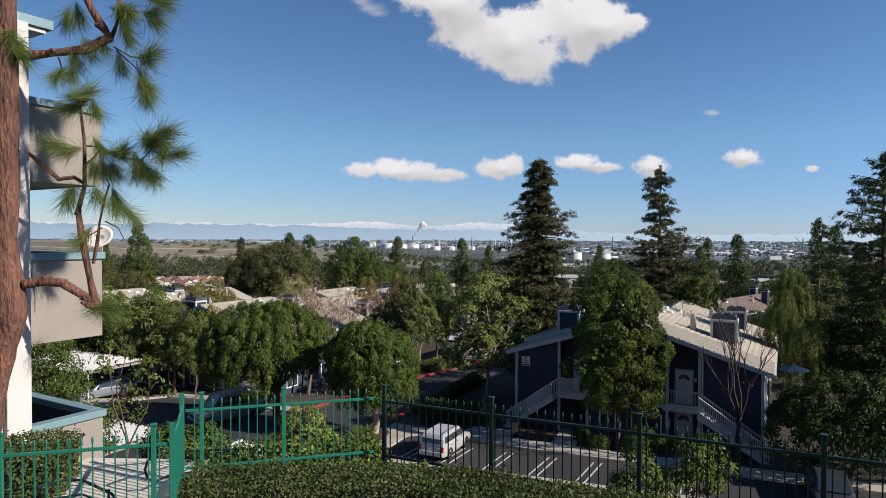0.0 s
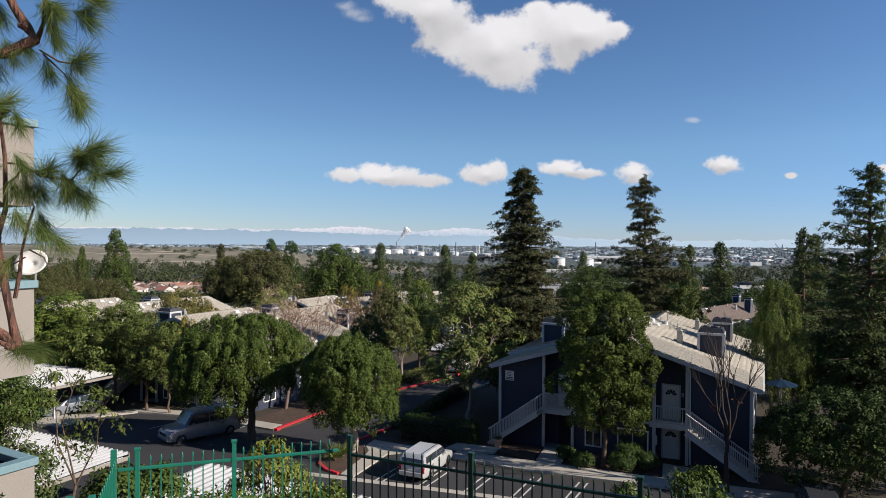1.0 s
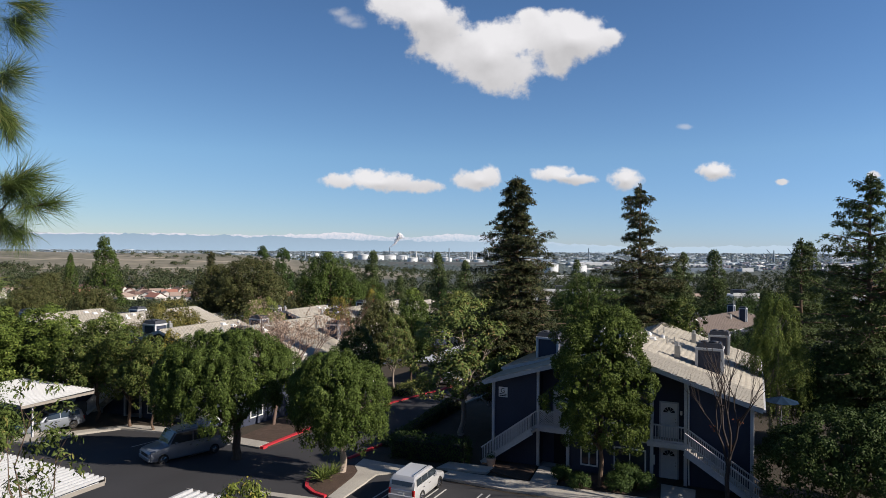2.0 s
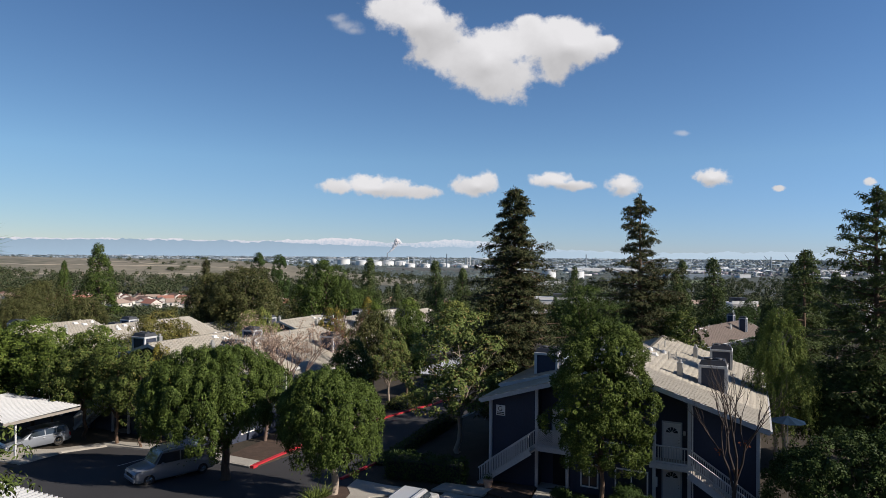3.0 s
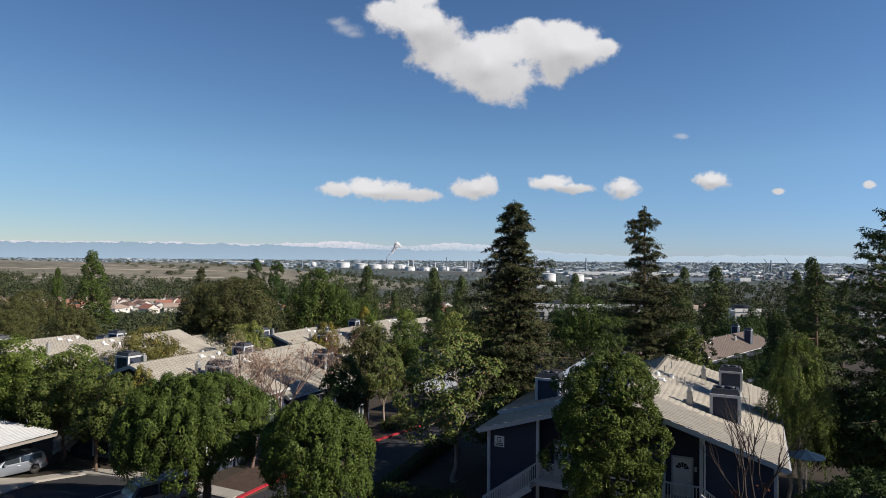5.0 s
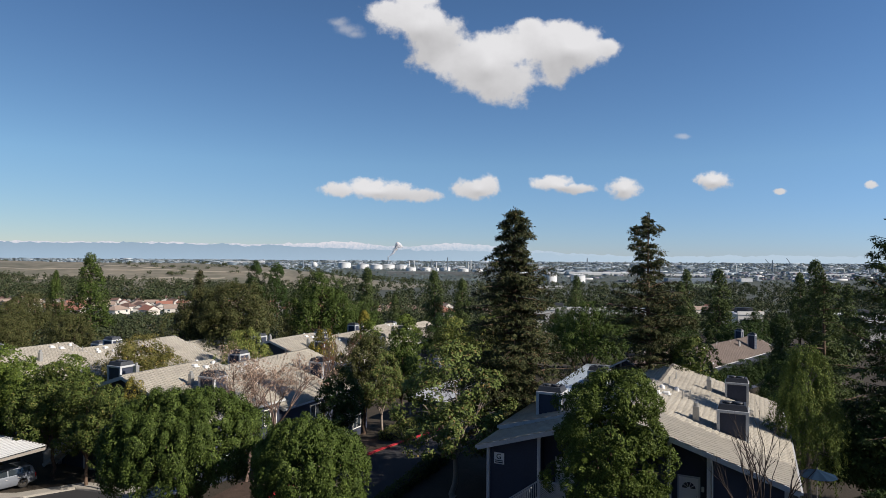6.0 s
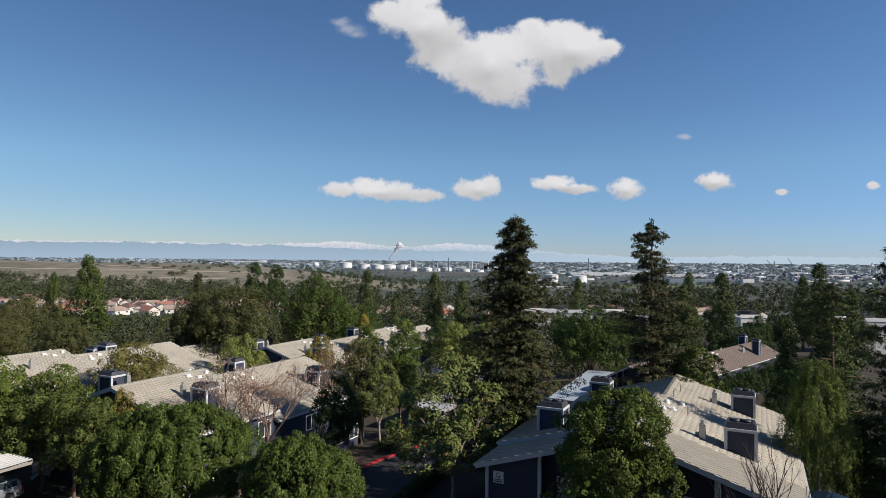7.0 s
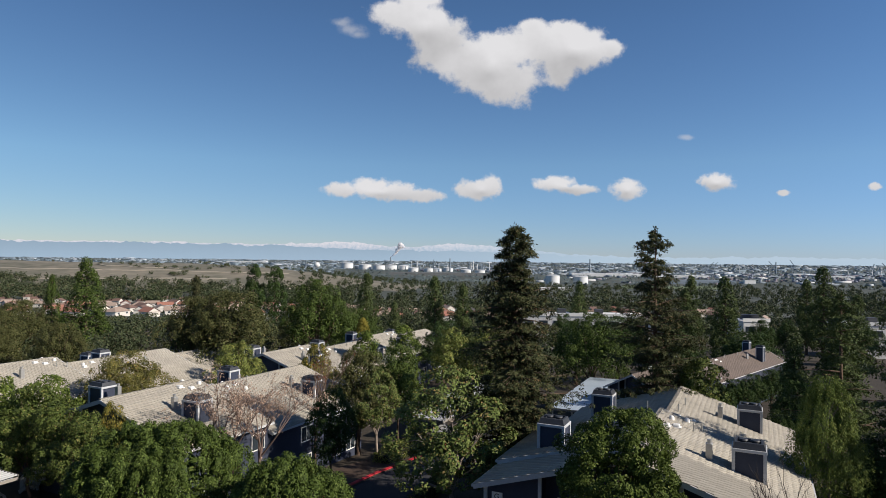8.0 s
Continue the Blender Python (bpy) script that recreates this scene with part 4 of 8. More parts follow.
def lobe_points(rng, lobes, n, shell=0.72, low_cut=-0.75):
    """Points in the outer part of a bunch of egg shapes, with their way outward."""
    vol = np.array([l[3] * l[4] * l[5] for l in lobes]) ** 0.67
    pick = rng.choice(len(lobes), n, p=vol / vol.sum())
    L = np.array(lobes)[pick]
    w = on_ball(rng, n)
    w[:, 2] = np.where(w[:, 2] < low_cut, -w[:, 2], w[:, 2])
    r = shell + (1 - shell) * rng.random((n, 1)) ** 0.6
    p = L[:, :3] + w * r * L[:, 3:6]
    keep = np.ones(n, bool)
    for l in lobes:
        q = (p - np.array(l[:3])) / np.array(l[3:6])
        keep &= (np.linalg.norm(q, axis=1) > 0.62)
    return p[keep], w[keep]


def clump_leaves(rng, centres, out, per, radius, length, width, droop=0.3, spread=1.0):
    """Leaves gathered round clump centres, turned outward and up."""
    n = len(centres) * per
    c, o = np.repeat(centres, per, axis=0), np.repeat(out, per, axis=0)
    off = on_ball(rng, n) * (rng.random((n, 1)) ** 0.5) * radius * np.array([[1, 1, 0.7]])
    p = c + off
    nor = unit(o * 1.0 + off / radius * 0.9 + on_ball(rng, n) * 0.55 + np.array([[0, 0, 0.3]]))
    d = np.cross(nor, on_ball(rng, n)) + off / radius * 0.6 * spread - np.array([[0, 0, droop]])
    ls = length * (0.7 + 0.6 * rng.random(n))
    return leaf_quads(p, d, nor, ls, width * (0.7 + 0.6 * rng.random(n)))


def tuft_leaves(rng, centres, out, per, radius, length, width, droop=0.3, tall=1.0):
    """Leaves over the outer side of leafy tufts, which stand apart from one another."""
    n = len(centres) * per
    size = np.repeat(radius * (0.7 + 0.6 * rng.random(len(centres))), per)[:, None]
    c, o = np.repeat(centres, per, axis=0), np.repeat(out, per, axis=0)
    w = on_ball(rng, n)
    w = np.where(np.sum(w * o, axis=1, keepdims=True) < -0.25, w + 1.2 * o, w)
    w = unit(w + rng.normal(size=(n, 3)) * 0.1)
    p = c + w * size * (0.78 + 0.34 * rng.random((n, 1))) * np.array([[1, 1, tall]])
    nor = unit(w + o * 0.25 + on_ball(rng, n) * 0.4)
    d = np.cross(nor, on_ball(rng, n)) + w * 0.45 - np.array([[0, 0, droop]])
    return leaf_quads(p, d, nor, length * (0.7 + 0.6 * rng.random(n)), width * (0.7 + 0.6 * rng.random(n)))


def strand_leaves(rng, tops, out, per, fall, length, width, loose=0.1):
    """Leaves along hanging twigs."""
    n = len(tops) * per
    k = np.tile((np.arange(per) + 0.5) / per, len(tops))
    c, o = np.repeat(tops, per, axis=0), np.repeat(out * [1, 1, 0.25], per, axis=0)
    f = np.repeat(fall * (0.5 + rng.random(len(tops))), per)
    p = c + o * (np.sin(k * 2.0) * 0.35)[:, None] * f[:, None] - np.array([[0, 0, 1]]) * (k ** 1.6 * f)[:, None] + rng.normal(size=(n, 3)) * loose
    d = on_ball(rng, n) * 0.7 + unit(o + 1e-6) * 0.35 - np.array([[0, 0, 0.9]])
    nor = unit(o * 1.0 + on_ball(rng, n) * 0.8 + np.array([[0, 0, 0.35]]))
    ls = length * (0.7 + 0.6 * rng.random(n))
    return leaf_quads(p, d, nor, ls, width * (0.7 + 0.6 * rng.random(n)))


def inner_leaves(rng, lobes, per_m3, size, fill=0.68):
    """Coarse leaves in the heart of each lobe, where a crown lets no light through."""
    out = []
    for l in lobes:
        n = int(per_m3 * l[3] * l[4] * l[5] * 4.2 * fill ** 3) + 8
        w = on_ball(rng, n)
        p = np.array(l[:3]) + w * np.array(l[3:6]) * fill * (0.25 + 0.75 * rng.random((n, 1)) ** 0.5)
        s = size * (0.7 + 0.6 * rng.random(n))
        out.append(leaf_quads(p - w * 0.1, on_ball(rng, n), unit(w + on_ball(rng, n) * 0.5), s, s * 0.8))
    return np.concatenate(out)


def limbs(rng, bm, foot, fork, lobes, r0, lean=0.3):
    """A trunk to the fork, and limbs from there into the lobes."""
    foot, fork = Vector(foot), Vector(fork)
    pts = [foot.lerp(fork, t) + Vector((rng.normal() * 0.06, rng.normal() * 0.06, 0)) * (1 if 0 < t < 1 else 0) for t in (0, 0.08, 0.35, 0.7, 1)]
    tube(bm, pts, [r0 * 1.5, r0 * 1.1, r0, r0 * 0.9, r0 * 0.8], 9)
    for l in lobes:
        c = Vector(l[:3])
        mid = fork.lerp(c, 0.5) + Vector((rng.normal() * lean, rng.normal() * lean, 0.1))
        tube(bm, [fork, mid, c], [r0 * 0.55, r0 * 0.36, r0 * 0.15], 6)
        for _ in range(4):
            tip = c + Vector(on_ball(rng, 1)[0]) * min(l[3:6]) * 0.85
            q = mid.lerp(c, 0.4 + 0.5 * rng.random())
            tube(bm, [q, q.lerp(tip, 0.5) + Vector((0, 0, 0.1)), tip], [r0 * 0.2, r0 * 0.13, r0 * 0.05], 5)


def tree(name, label, x, y, trunk, crown, bark, leaf, category="tree", group="", turn=0.0, z=None):
    """A planted tree out of a trunk bmesh and crown quads, both about its foot."""
    t = empty(name, pose(x, y, ground(x, y) if z is None else z, 0, 0, turn), label, category, group)
    part("trunk", trunk, bark, t)
    tagged(quads_object("crown", crown, leaf, t), kind="stuff")
    return t


def broad_tree(name, label, x, y, lobes, fork, r0, leaf, bark=None, seed=1, clumps=260, per=60, radius=0.42, length=0.17, width=0.09, droop=0.3, weeping=0.0, shell=0.72, foot=(0, 0, 0), low_cut=-0.75, group="", z=None, inner=8.0, inner_size=0.4, tuft=0.0, tall=1.0):
    rng = np.random.default_rng(seed)
    bm = bmesh.new()
    limbs(rng, bm, foot, fork, lobes, r0)
    p, w = lobe_points(rng, lobes, clumps, shell, low_cut)
    q = strand_leaves(rng, p, w, per, weeping, length, width) if weeping else clump_leaves(rng, p, w, per, radius, length, width, droop)
    if tuft:
        q = np.concatenate((tuft_leaves(rng, p, w, per, tuft, length, width, droop, tall), q[::5])) if weeping else tuft_leaves(rng, p, w, per, tuft, length, width, droop, tall)
    if inner:
        q = np.concatenate((q, inner_leaves(rng, lobes, inner, inner_size)))
    return tree(name, label, x, y, bm, q, bark or M_BARK, leaf, group=group, z=z)


def conifer_parts(rng, h, spread, first, count, taper=0.6, sprays=9, per=16, sag=0.3, size=0.2, airy=0.0):
    """A straight trunk with shaggy boughs at uneven heights; returns the trunk and the needle sprays."""
    bm = bmesh.new()
    r0 = h * 0.014 + 0.05
    tube(bm, [(0, 0, 0), (0, 0, h * 0.02), (0.05, 0.03, h * 0.4), (0, 0.05, h * 0.8), (0, 0, h)], [r0 * 1.5, r0, r0 * 0.72, r0 * 0.3, 0.02], 8)
    quads = []
    lop = rng.random(48) * 0.75 + 0.45
    for i in range(count):
        f = ((i + rng.random()) / count) ** 1.15
        if rng.random() < airy * f:
            continue
        z = first + (h * 0.99 - first) * f
        a = i * 2.39996 + rng.normal() * 0.35
        uneven = lop[int(a / 6.2832 * 6) % 6 + 6 * int(f * 7.999)]
        reach = spread * ((1 - f) ** taper) * min(1.0, 0.55 + 5 * f)
        L = max(0.25, reach * uneven * (0.4 + 0.75 * rng.random() ** 1.3))
        out, side = np.array([math.cos(a), math.sin(a), 0.0]), np.array([-math.sin(a), math.cos(a), 0.0])
        rise = 0.05 + 0.45 * f + 0.12 * rng.normal()
        bow = lambda t: out * L * t + np.array([0, 0, z]) + np.array([0, 0, 1]) * (L * (rise * t - sag * 1.5 * t * t + sag * 0.6 * t ** 4))
        tube(bm, [bow(0), bow(0.5), bow(1)], [0.03 + 0.012 * L, 0.02 + 0.006 * L, 0.008], 4, cap=False)
        n = int(sprays * (0.6 + L * 0.75))
        t = 0.12 + 0.88 * rng.random(n) ** 0.8
        lat = rng.normal(size=n) * 0.20 * L * np.sin(np.clip(t, 0, 1) * 2.3 + 0.35)
        c = np.array([bow(q) for q in t]) + side[None] * lat[:, None]
        c[:, 2] -= np.abs(lat) * 0.3
        k = n * per
        along_spray = np.repeat(out[None] * 0.55 + side[None] * np.clip(lat / (0.2 * L), -1, 1)[:, None] * 0.7 - np.array([[0, 0, 0.35]]), per, axis=0)
        step = rng.random((k, 1))
        P = np.repeat(c, per, axis=0) + along_spray * step * size * 2.1 + rng.normal(size=(k, 3)) * size * np.array([[0.34, 0.34, 0.24]])
        D = along_spray + rng.normal(size=(k, 3)) * 0.55
        N = np.array([[0, 0, 1.0]]) + out[None] * 0.45 + rng.normal(size=(k, 3)) * 0.4
        quads.append(leaf_quads(P, D, N, size * (0.7 + 0.7 * rng.random(k)), size * 0.42 * (0.7 + 0.6 * rng.random(k)), 0.1))
    n = 70
    P = np.stack((rng.normal(size=n) * 0.07, rng.normal(size=n) * 0.07, h - rng.random(n) * h * 0.05), axis=1)
    quads.append(leaf_quads(P, rng.normal(size=(n, 3)) * 0.6 + [0, 0, 0.6], rng.normal(size=(n, 3)), size * 1.2 * np.ones(n), size * 0.45 * np.ones(n)))
    return bm, np.concatenate(quads)


def conifer(name, label, x, y, top, spread, leaf, seed, first=0.1, count=260, group="tall conifers", **kw):
    rng = np.random.default_rng(seed)
    h = top - ground(x, y)
    bm, q = conifer_parts(rng, h, spread, first * h, count, **kw)
    return tree(name, label, x, y, bm, q, M_BARK, leaf, group=group)


# three big trees by the car park
broad_tree("ficus_tree", "broad dense weeping ficus beside the car park", -12.3, 40.5,
           [(-1.7, -1.0, 5.5, 3.0, 2.8, 2.7), (0.7, -0.9, 5.8, 2.8, 2.6, 2.5), (-3.3, -1.0, 4.8, 1.6, 2.0, 2.1), (2.6, -0.3, 5.3, 1.8, 1.9, 1.9), (-0.7, -2.4, 5.2, 2.7, 1.5, 2.4), (-2.2, -2.2, 4.6, 1.8, 1.5, 1.9), (-0.3, -2.3, 3.5, 1.2, 1.2, 1.7), (-3.4, -1.3, 4.2, 1.3, 1.4, 1.6), (1.3, -1.6, 4.5, 1.7, 1.4, 1.5)],
           (0, 0, 2.2), 0.26, L_FICUS, seed=11, clumps=780, per=160, weeping=0.6, length=0.12, width=0.062, shell=0.8, low_cut=-0.6, tuft=0.29, tall=1.55, droop=0.75)
broad_tree("ficus_tree", "dense weeping ficus in the red-kerbed planter", -5.05, 37.3,
           [(-0.3, -0.6, 5.1, 2.2, 2.2, 2.3), (0.9, -0.5, 4.6, 1.9, 2.0, 2.2), (-1.2, -0.5, 4.2, 1.5, 1.6, 1.9), (0.3, -1.2, 3.7, 1.8, 1.6, 1.9), (1.5, -0.6, 3.3, 1.1, 1.3, 1.6), (-1.1, -1.0, 3.2, 1.1, 1.2, 1.4), (0.6, -1.5, 2.8, 1.4, 1.1, 1.4), (-1.8, -0.2, 4.7, 1.3, 1.6, 1.7)],
           (0.15, 0, 2.3), 0.21, L_FICUS, bark=M_BARK_PALE, seed=12, clumps=480, per=160, weeping=0.6, length=0.12, width=0.062, shell=0.8, low_cut=-0.6, tuft=0.29, tall=1.55, droop=0.75)
broad_tree("round_tree", "tall rounded dense green tree before the navy building", 9.75, 35.1,
           [(0, 0, 6.9, 2.3, 2.2, 3.0), (0.6, 0.3, 8.3, 1.8, 1.7, 1.7), (-1.3, 0, 5.4, 1.8, 1.7, 1.9), (1.35, 0.1, 5.6, 1.8, 1.7, 2.1), (0.2, -0.7, 4.0, 2.3, 1.6, 1.9), (1.3, 0.0, 3.2, 1.3, 1.2, 1.3), (-0.8, -0.2, 3.3, 1.3, 1.2, 1.4), (-1.0, 0.2, 7.8, 1.6, 1.5, 1.6)],
           (0.1, 0, 2.2), 0.13, L_CAMPHOR, seed=13, clumps=440, per=220, radius=0.36, length=0.1, width=0.066, droop=-0.1, shell=0.84, inner=14.0, inner_size=0.34, tuft=0.33)

# the tall conifers
conifer("redwood_tree", "tall dark brown-green conifer with drooping boughs", 7.0, 51.6, 19.3, 6.4, L_CONIFER, 21, first=0.1, count=320, taper=0.58, sprays=10, per=17, size=0.2)
conifer("redwood_tree", "tall slender conifer with open tiered boughs", 19.9, 60.8, 19.6, 6.6, L_CONIFER, 22, first=0.06, count=215, taper=0.58, sprays=10, per=17, sag=0.2, size=0.21, airy=0.35)
conifer("redwood_tree", "tall dark conifer with broad tiered boughs", 29.9, 42.6, 18.6, 6.8, L_CEDAR, 23, first=0.06, count=220, taper=0.66, sprays=8, per=18, sag=0.1, size=0.2, airy=0.3)
conifer("cedar_tree", "dark conifer behind the roofs", 33.0, 56.5, 14.4, 5.4, L_CEDAR, 24, first=0.1, count=130, taper=0.66, sprays=8, per=14, size=0.22, airy=0.3)

# trees of one kind share their meshes
STOCK = {}


def plant(kind, name, label, x, y, top, leaf, group="", turn=0.0, wide=1.0, sink=0.0):
    """One tree of a stock kind, scaled to reach the height top."""
    h = top - ground(x, y) + sink
    key = (kind, leaf.name, name, label)
    if key not in STOCK:
        rng = np.random.default_rng(len(STOCK) + 50)
        if kind == "spire":
            bm, q = conifer_parts(rng, 10.0, 2.1, 0.4, 190, taper=0.75, sprays=9, per=11, sag=0.2, size=0.16)
        elif kind in ("pine", "cone"):
            # a pointed crown of upright tufts, ragged on the pine and close on the cone
            bm = bmesh.new()
            tube(bm, [(0, 0, 0), (0.06, 0, 5), (0, 0, 9.6)], [0.2, 0.12, 0.02], 7)
            n = 170 if kind == "cone" else 120
            f = rng.random(n) ** 1.35
            a = rng.random(n) * 6.283
            ragged = 0.0 if kind == "cone" else 0.45
            r = (2.15 if kind == "cone" else 1.75) * (1 - f) ** 0.72 * (1 - ragged * rng.random(n)) * (0.9 + 0.25 * np.sin(a * 3 + f * 9))
            w = unit(np.stack((np.cos(a), np.sin(a), np.full(n, 0.55)), 1))
            p = np.stack((r * np.cos(a), r * np.sin(a), (1.0 if kind == "cone" else 1.8) + f * (8.6 if kind == "cone" else 7.7)), 1)
            for k in range(0, n, 3):
                tube(bm, [(0, 0, max(0.6, p[k, 2] - 0.5 * r[k])), tuple(p[k])], [0.05, 0.02], 4, cap=False)
            lobes = [(0, 0, 1.4 + k * 0.85, 1.7 * (1 - k / 10.5) ** 0.75, 1.7 * (1 - k / 10.5) ** 0.75, 0.8) for k in range(9)]
            q = np.concatenate((tuft_leaves(rng, p, w, 70, 0.36, 0.2, 0.09, -0.35, 1.35), inner_leaves(rng, lobes, 36, 0.23, 0.8)))
        elif kind == "column":
            bm = bmesh.new()
            lobes = [(0, 0, 5.6, 1.5, 1.5, 4.0), (0.3, 0.2, 3.6, 1.7, 1.7, 2.4), (-0.2, 0.1, 7.6, 1.0, 1.0, 2.2)]
            limbs(rng, bm, (0, 0, 0), (0, 0, 2.4), lobes, 0.16)
            p, w = lobe_points(rng, lobes, 100, 0.78)
            q = np.concatenate((tuft_leaves(rng, p, w, 115, 0.4, 0.17, 0.1), inner_leaves(rng, lobes, 24, 0.24, 0.74)))
        elif kind == "open":
            bm = bmesh.new()
            lobes = [(0, 0, 7.4, 1.9, 1.9, 2.2), (-1.7, 0.3, 5.8, 1.6, 1.6, 1.6), (1.7, -0.2, 6.0, 1.6, 1.6, 1.8), (0.3, -1.0, 4.6, 1.7, 1.5, 1.5), (-1.4, -0.5, 3.9, 1.2, 1.2, 1.1), (1.7, 0.4, 4.0, 1.2, 1.3, 1.2), (0.2, 1.0, 6.2, 1.7, 1.6, 1.8)]
            limbs(rng, bm, (0, 0, 0), (0.1, 0, 2.4), lobes, 0.15)
            p, w = lobe_points(rng, lobes, 150 if name == "ash_tree" else 170, 0.74)
            q = tuft_leaves(rng, p, w, 92, 0.42, 0.19, 0.11, 0.4)
            if name != "ash_tree":
                q = np.concatenate((q, inner_leaves(rng, lobes, 26, 0.22, 0.74)))
        else:
            bm = bmesh.new()
            lobes = [(0, 0, 6.6, 3.0, 3.0, 3.2), (-2.6, 0.5, 5.2, 2.2, 2.3, 2.4), (2.5, -0.4, 5.4, 2.3, 2.3, 2.5), (0.4, -1.8, 5.0, 2.4, 2.0, 2.4), (0.2, 1.8, 6.0, 2.4, 2.0, 2.4), (1.2, 0.3, 8.2, 1.6, 1.6, 1.6), (-1.4, -0.3, 7.9, 1.5, 1.5, 1.5)]
            limbs(rng, bm, (0, 0, 0), (0, 0, 2.4), lobes, 0.26)
            p, w = lobe_points(rng, lobes, 230, 0.84)
            q = np.concatenate((tuft_leaves(rng, p, w, 112, 0.46, 0.14, 0.09, 0.25), inner_leaves(rng, lobes, 24, 0.25, 0.76)))
        t = tree(name, label, x, y, bm, q, M_BARK_PALE if name == "ash_tree" else M_BARK, leaf, group=group)
        t.scale = (h * 0.1 * wide, h * 0.1 * wide, h * 0.1)
        t.rotation_euler.z = radians(turn)
        t.location.z -= sink
        STOCK[key] = t
        return t
    t = STOCK[key]
    s = Vector(t.scale)
    m = pose(x, y, ground(x, y) - sink, 0, 0, turn) @ Matrix.Diagonal((h * 0.1 * wide / s.x, h * 0.1 * wide / s.y, h * 0.1 / s.z, 1))
    return copy_thing(t, m)


for x, y, top, wide in ((-86.9, 166, 15.6, 1.1), (-101, 175, 11.0, 0.7), (-53.5, 150, 12.2, 0.9)):
    plant("spire" if x == -53.5 else "cone", "cypress_tree", "dense pointed conifer among far roofs", x, y, top, L_DENSE if x < -60 else L_CONIFER, "dark pointed conifers", x * 7, wide)
for x, y, top, wide in ((-0.2, 164, 12.3, 1.0), (-18.0, 173, 12.7, 1.0), (6.6, 160, 10.4, 1.0), (42.8, 200, 10.2, 1.0), (62.1, 143.7, 13.4, 1.15), (70.7, 185, 12.6, 1.0), (93.9, 162, 15.6, 1.1), (56, 150, 10.5, 1.0), (14, 150, 8.2, 1), (100, 180, 12, 1.0), (-9, 150, 7.0, 1), (75, 120, 11, 1.1)):
    plant("pine", "pine_tree", "dark green pine among the far roofs", x, y, top, L_CEDAR, "dark far pines", x * 11, wide)
for x, y, top, wide in ((-64.6, 233, 13.7, 0.78), (-57.5, 235, 13.0, 0.85)):
    plant("column", "eucalyptus_tree", "tall dark eucalyptus behind the roofs", x, y, top, L_DARK, "tall dark eucalyptus behind the roofs", x * 5, wide)
for x, y, top, wide, lf in ((-29.5, 101, 11.6, 1.05, "o"), (-36, 104, 10.5, 0.9, "o"), (-21.8, 127, 12.3, 0.95, "g"), (-39, 120, 7.5, 0.9, "o"), (-67, 104, 6.2, 0.9, "o"), (-54, 100, 6.8, 0.9, "o"), (-70, 110, 7.8, 0.9, "o"), (-78, 128, 8, 1, "o"), (33, 120, 6.6, 1.2, "g"), (25, 118, 6.0, 1.0, "g"), (42, 118, 5.4, 1.1, "g"), (-16, 140, 6, 1.1, "g"), (2, 118, 5.8, 1.0, "g"), (10, 108, 6.0, 1.0, "g"), (-30, 150, 5, 1.2, "o"), (52, 112, 5, 1.2, "g")):
    if lf == "o":
        plant("broad", "broadleaf_tree", "brownish-green spreading tree behind the roofs", x, y, top, L_BROWN, "spreading trees", x * 13, wide)
    else:
        plant("broad", "broadleaf_tree", "dark green spreading tree behind the roofs", x, y, top, L_DENSE if x < -10 else L_DARK, "spreading trees", x * 13, wide)
# last five are added, dark leaves standing for the brown-roofed building's shaded wall
for x, y, top, wide in ((29, 152, 4.2, 0.75), (44, 150, 3.9, 0.85), (57, 156, 3.4, 0.8), (73, 150, 3.6, 0.8), (97, 152, 3.6, 0.9), (84, 160, 2.6, 0.7), (35.5, 66.0, 5.6, 0.95), (31.5, 63.0, 3.6, 0.8), (35.0, 82.0, 2.2, 0.9), (38.5, 85.6, 2.2, 0.9), (42.0, 89.1, 2.3, 0.9), (46.3, 93.3, 2.2, 0.9), (50.5, 97.6, 2.3, 0.9)):
    plant("broad", "broadleaf_tree", "dark green spreading tree behind the roofs", x, y, top, L_DARK, "spreading trees", x * 13, wide)
# pines placed to shade the brown-roofed building's wall
for x, y, top, wide in ((40.5, 68.5, 11.0, 1.3), (36.8, 70.0, 9.4, 1.1), (45.0, 62.0, 12.0, 1.2)):
    plant("pine", "pine_tree", "dark green pine beside the brown-roofed building", x, y, top, L_CEDAR, "dark pines by the brown roof", x * 11, wide)
# middle row, between the drive and the roofs
for x, y, top, wide in ((-4.2, 66.8, 6.6, 0.95),):
    plant("open", "ash_tree", "leafy green tree with turning leaves beside the drive", x, y, top, L_ASH, "trees along the drive", x * 29, wide)
plant("broad", "broadleaf_tree", "dense dark green domed tree behind the carports", 23.0, 97.0, 9.3, L_DENSE, "", 15, 0.87)
plant("broad", "street_tree", "dense rounded tree beside the drive", -6.0, 67.5, 8.2, L_BROWN, "", 20, 0.74)
plant("open", "street_tree", "dense olive-green tree beside the drive", -2.6, 72.0, 8.2, L_DENSE, "", 110, 0.8)
plant("open", "street_tree", "dense dark tree beside the building corner", -6.9, 57.0, 6.9, L_DARK, "", 60, 0.85)
plant("open", "ash_tree", "airy green tree with turning leaves beside the drive", 2.4, 47.6, 10.0, L_ASH, "", 0, 1.15)
plant("open", "ash_tree", "airy green tree with turning leaves beside the drive", 5.4, 60.0, 8.0, L_ASH, "", 140, 0.95)
plant("open", "turning_tree", "green tree with a few yellowing leaves", 27.5, 76.0, 8.2, L_BAY, "", 10, 0.8)
plant("open", "turning_tree", "green tree with a few yellowing leaves", 23.6, 59.6, 9.0, L_STREET, "", 70, 1.0)
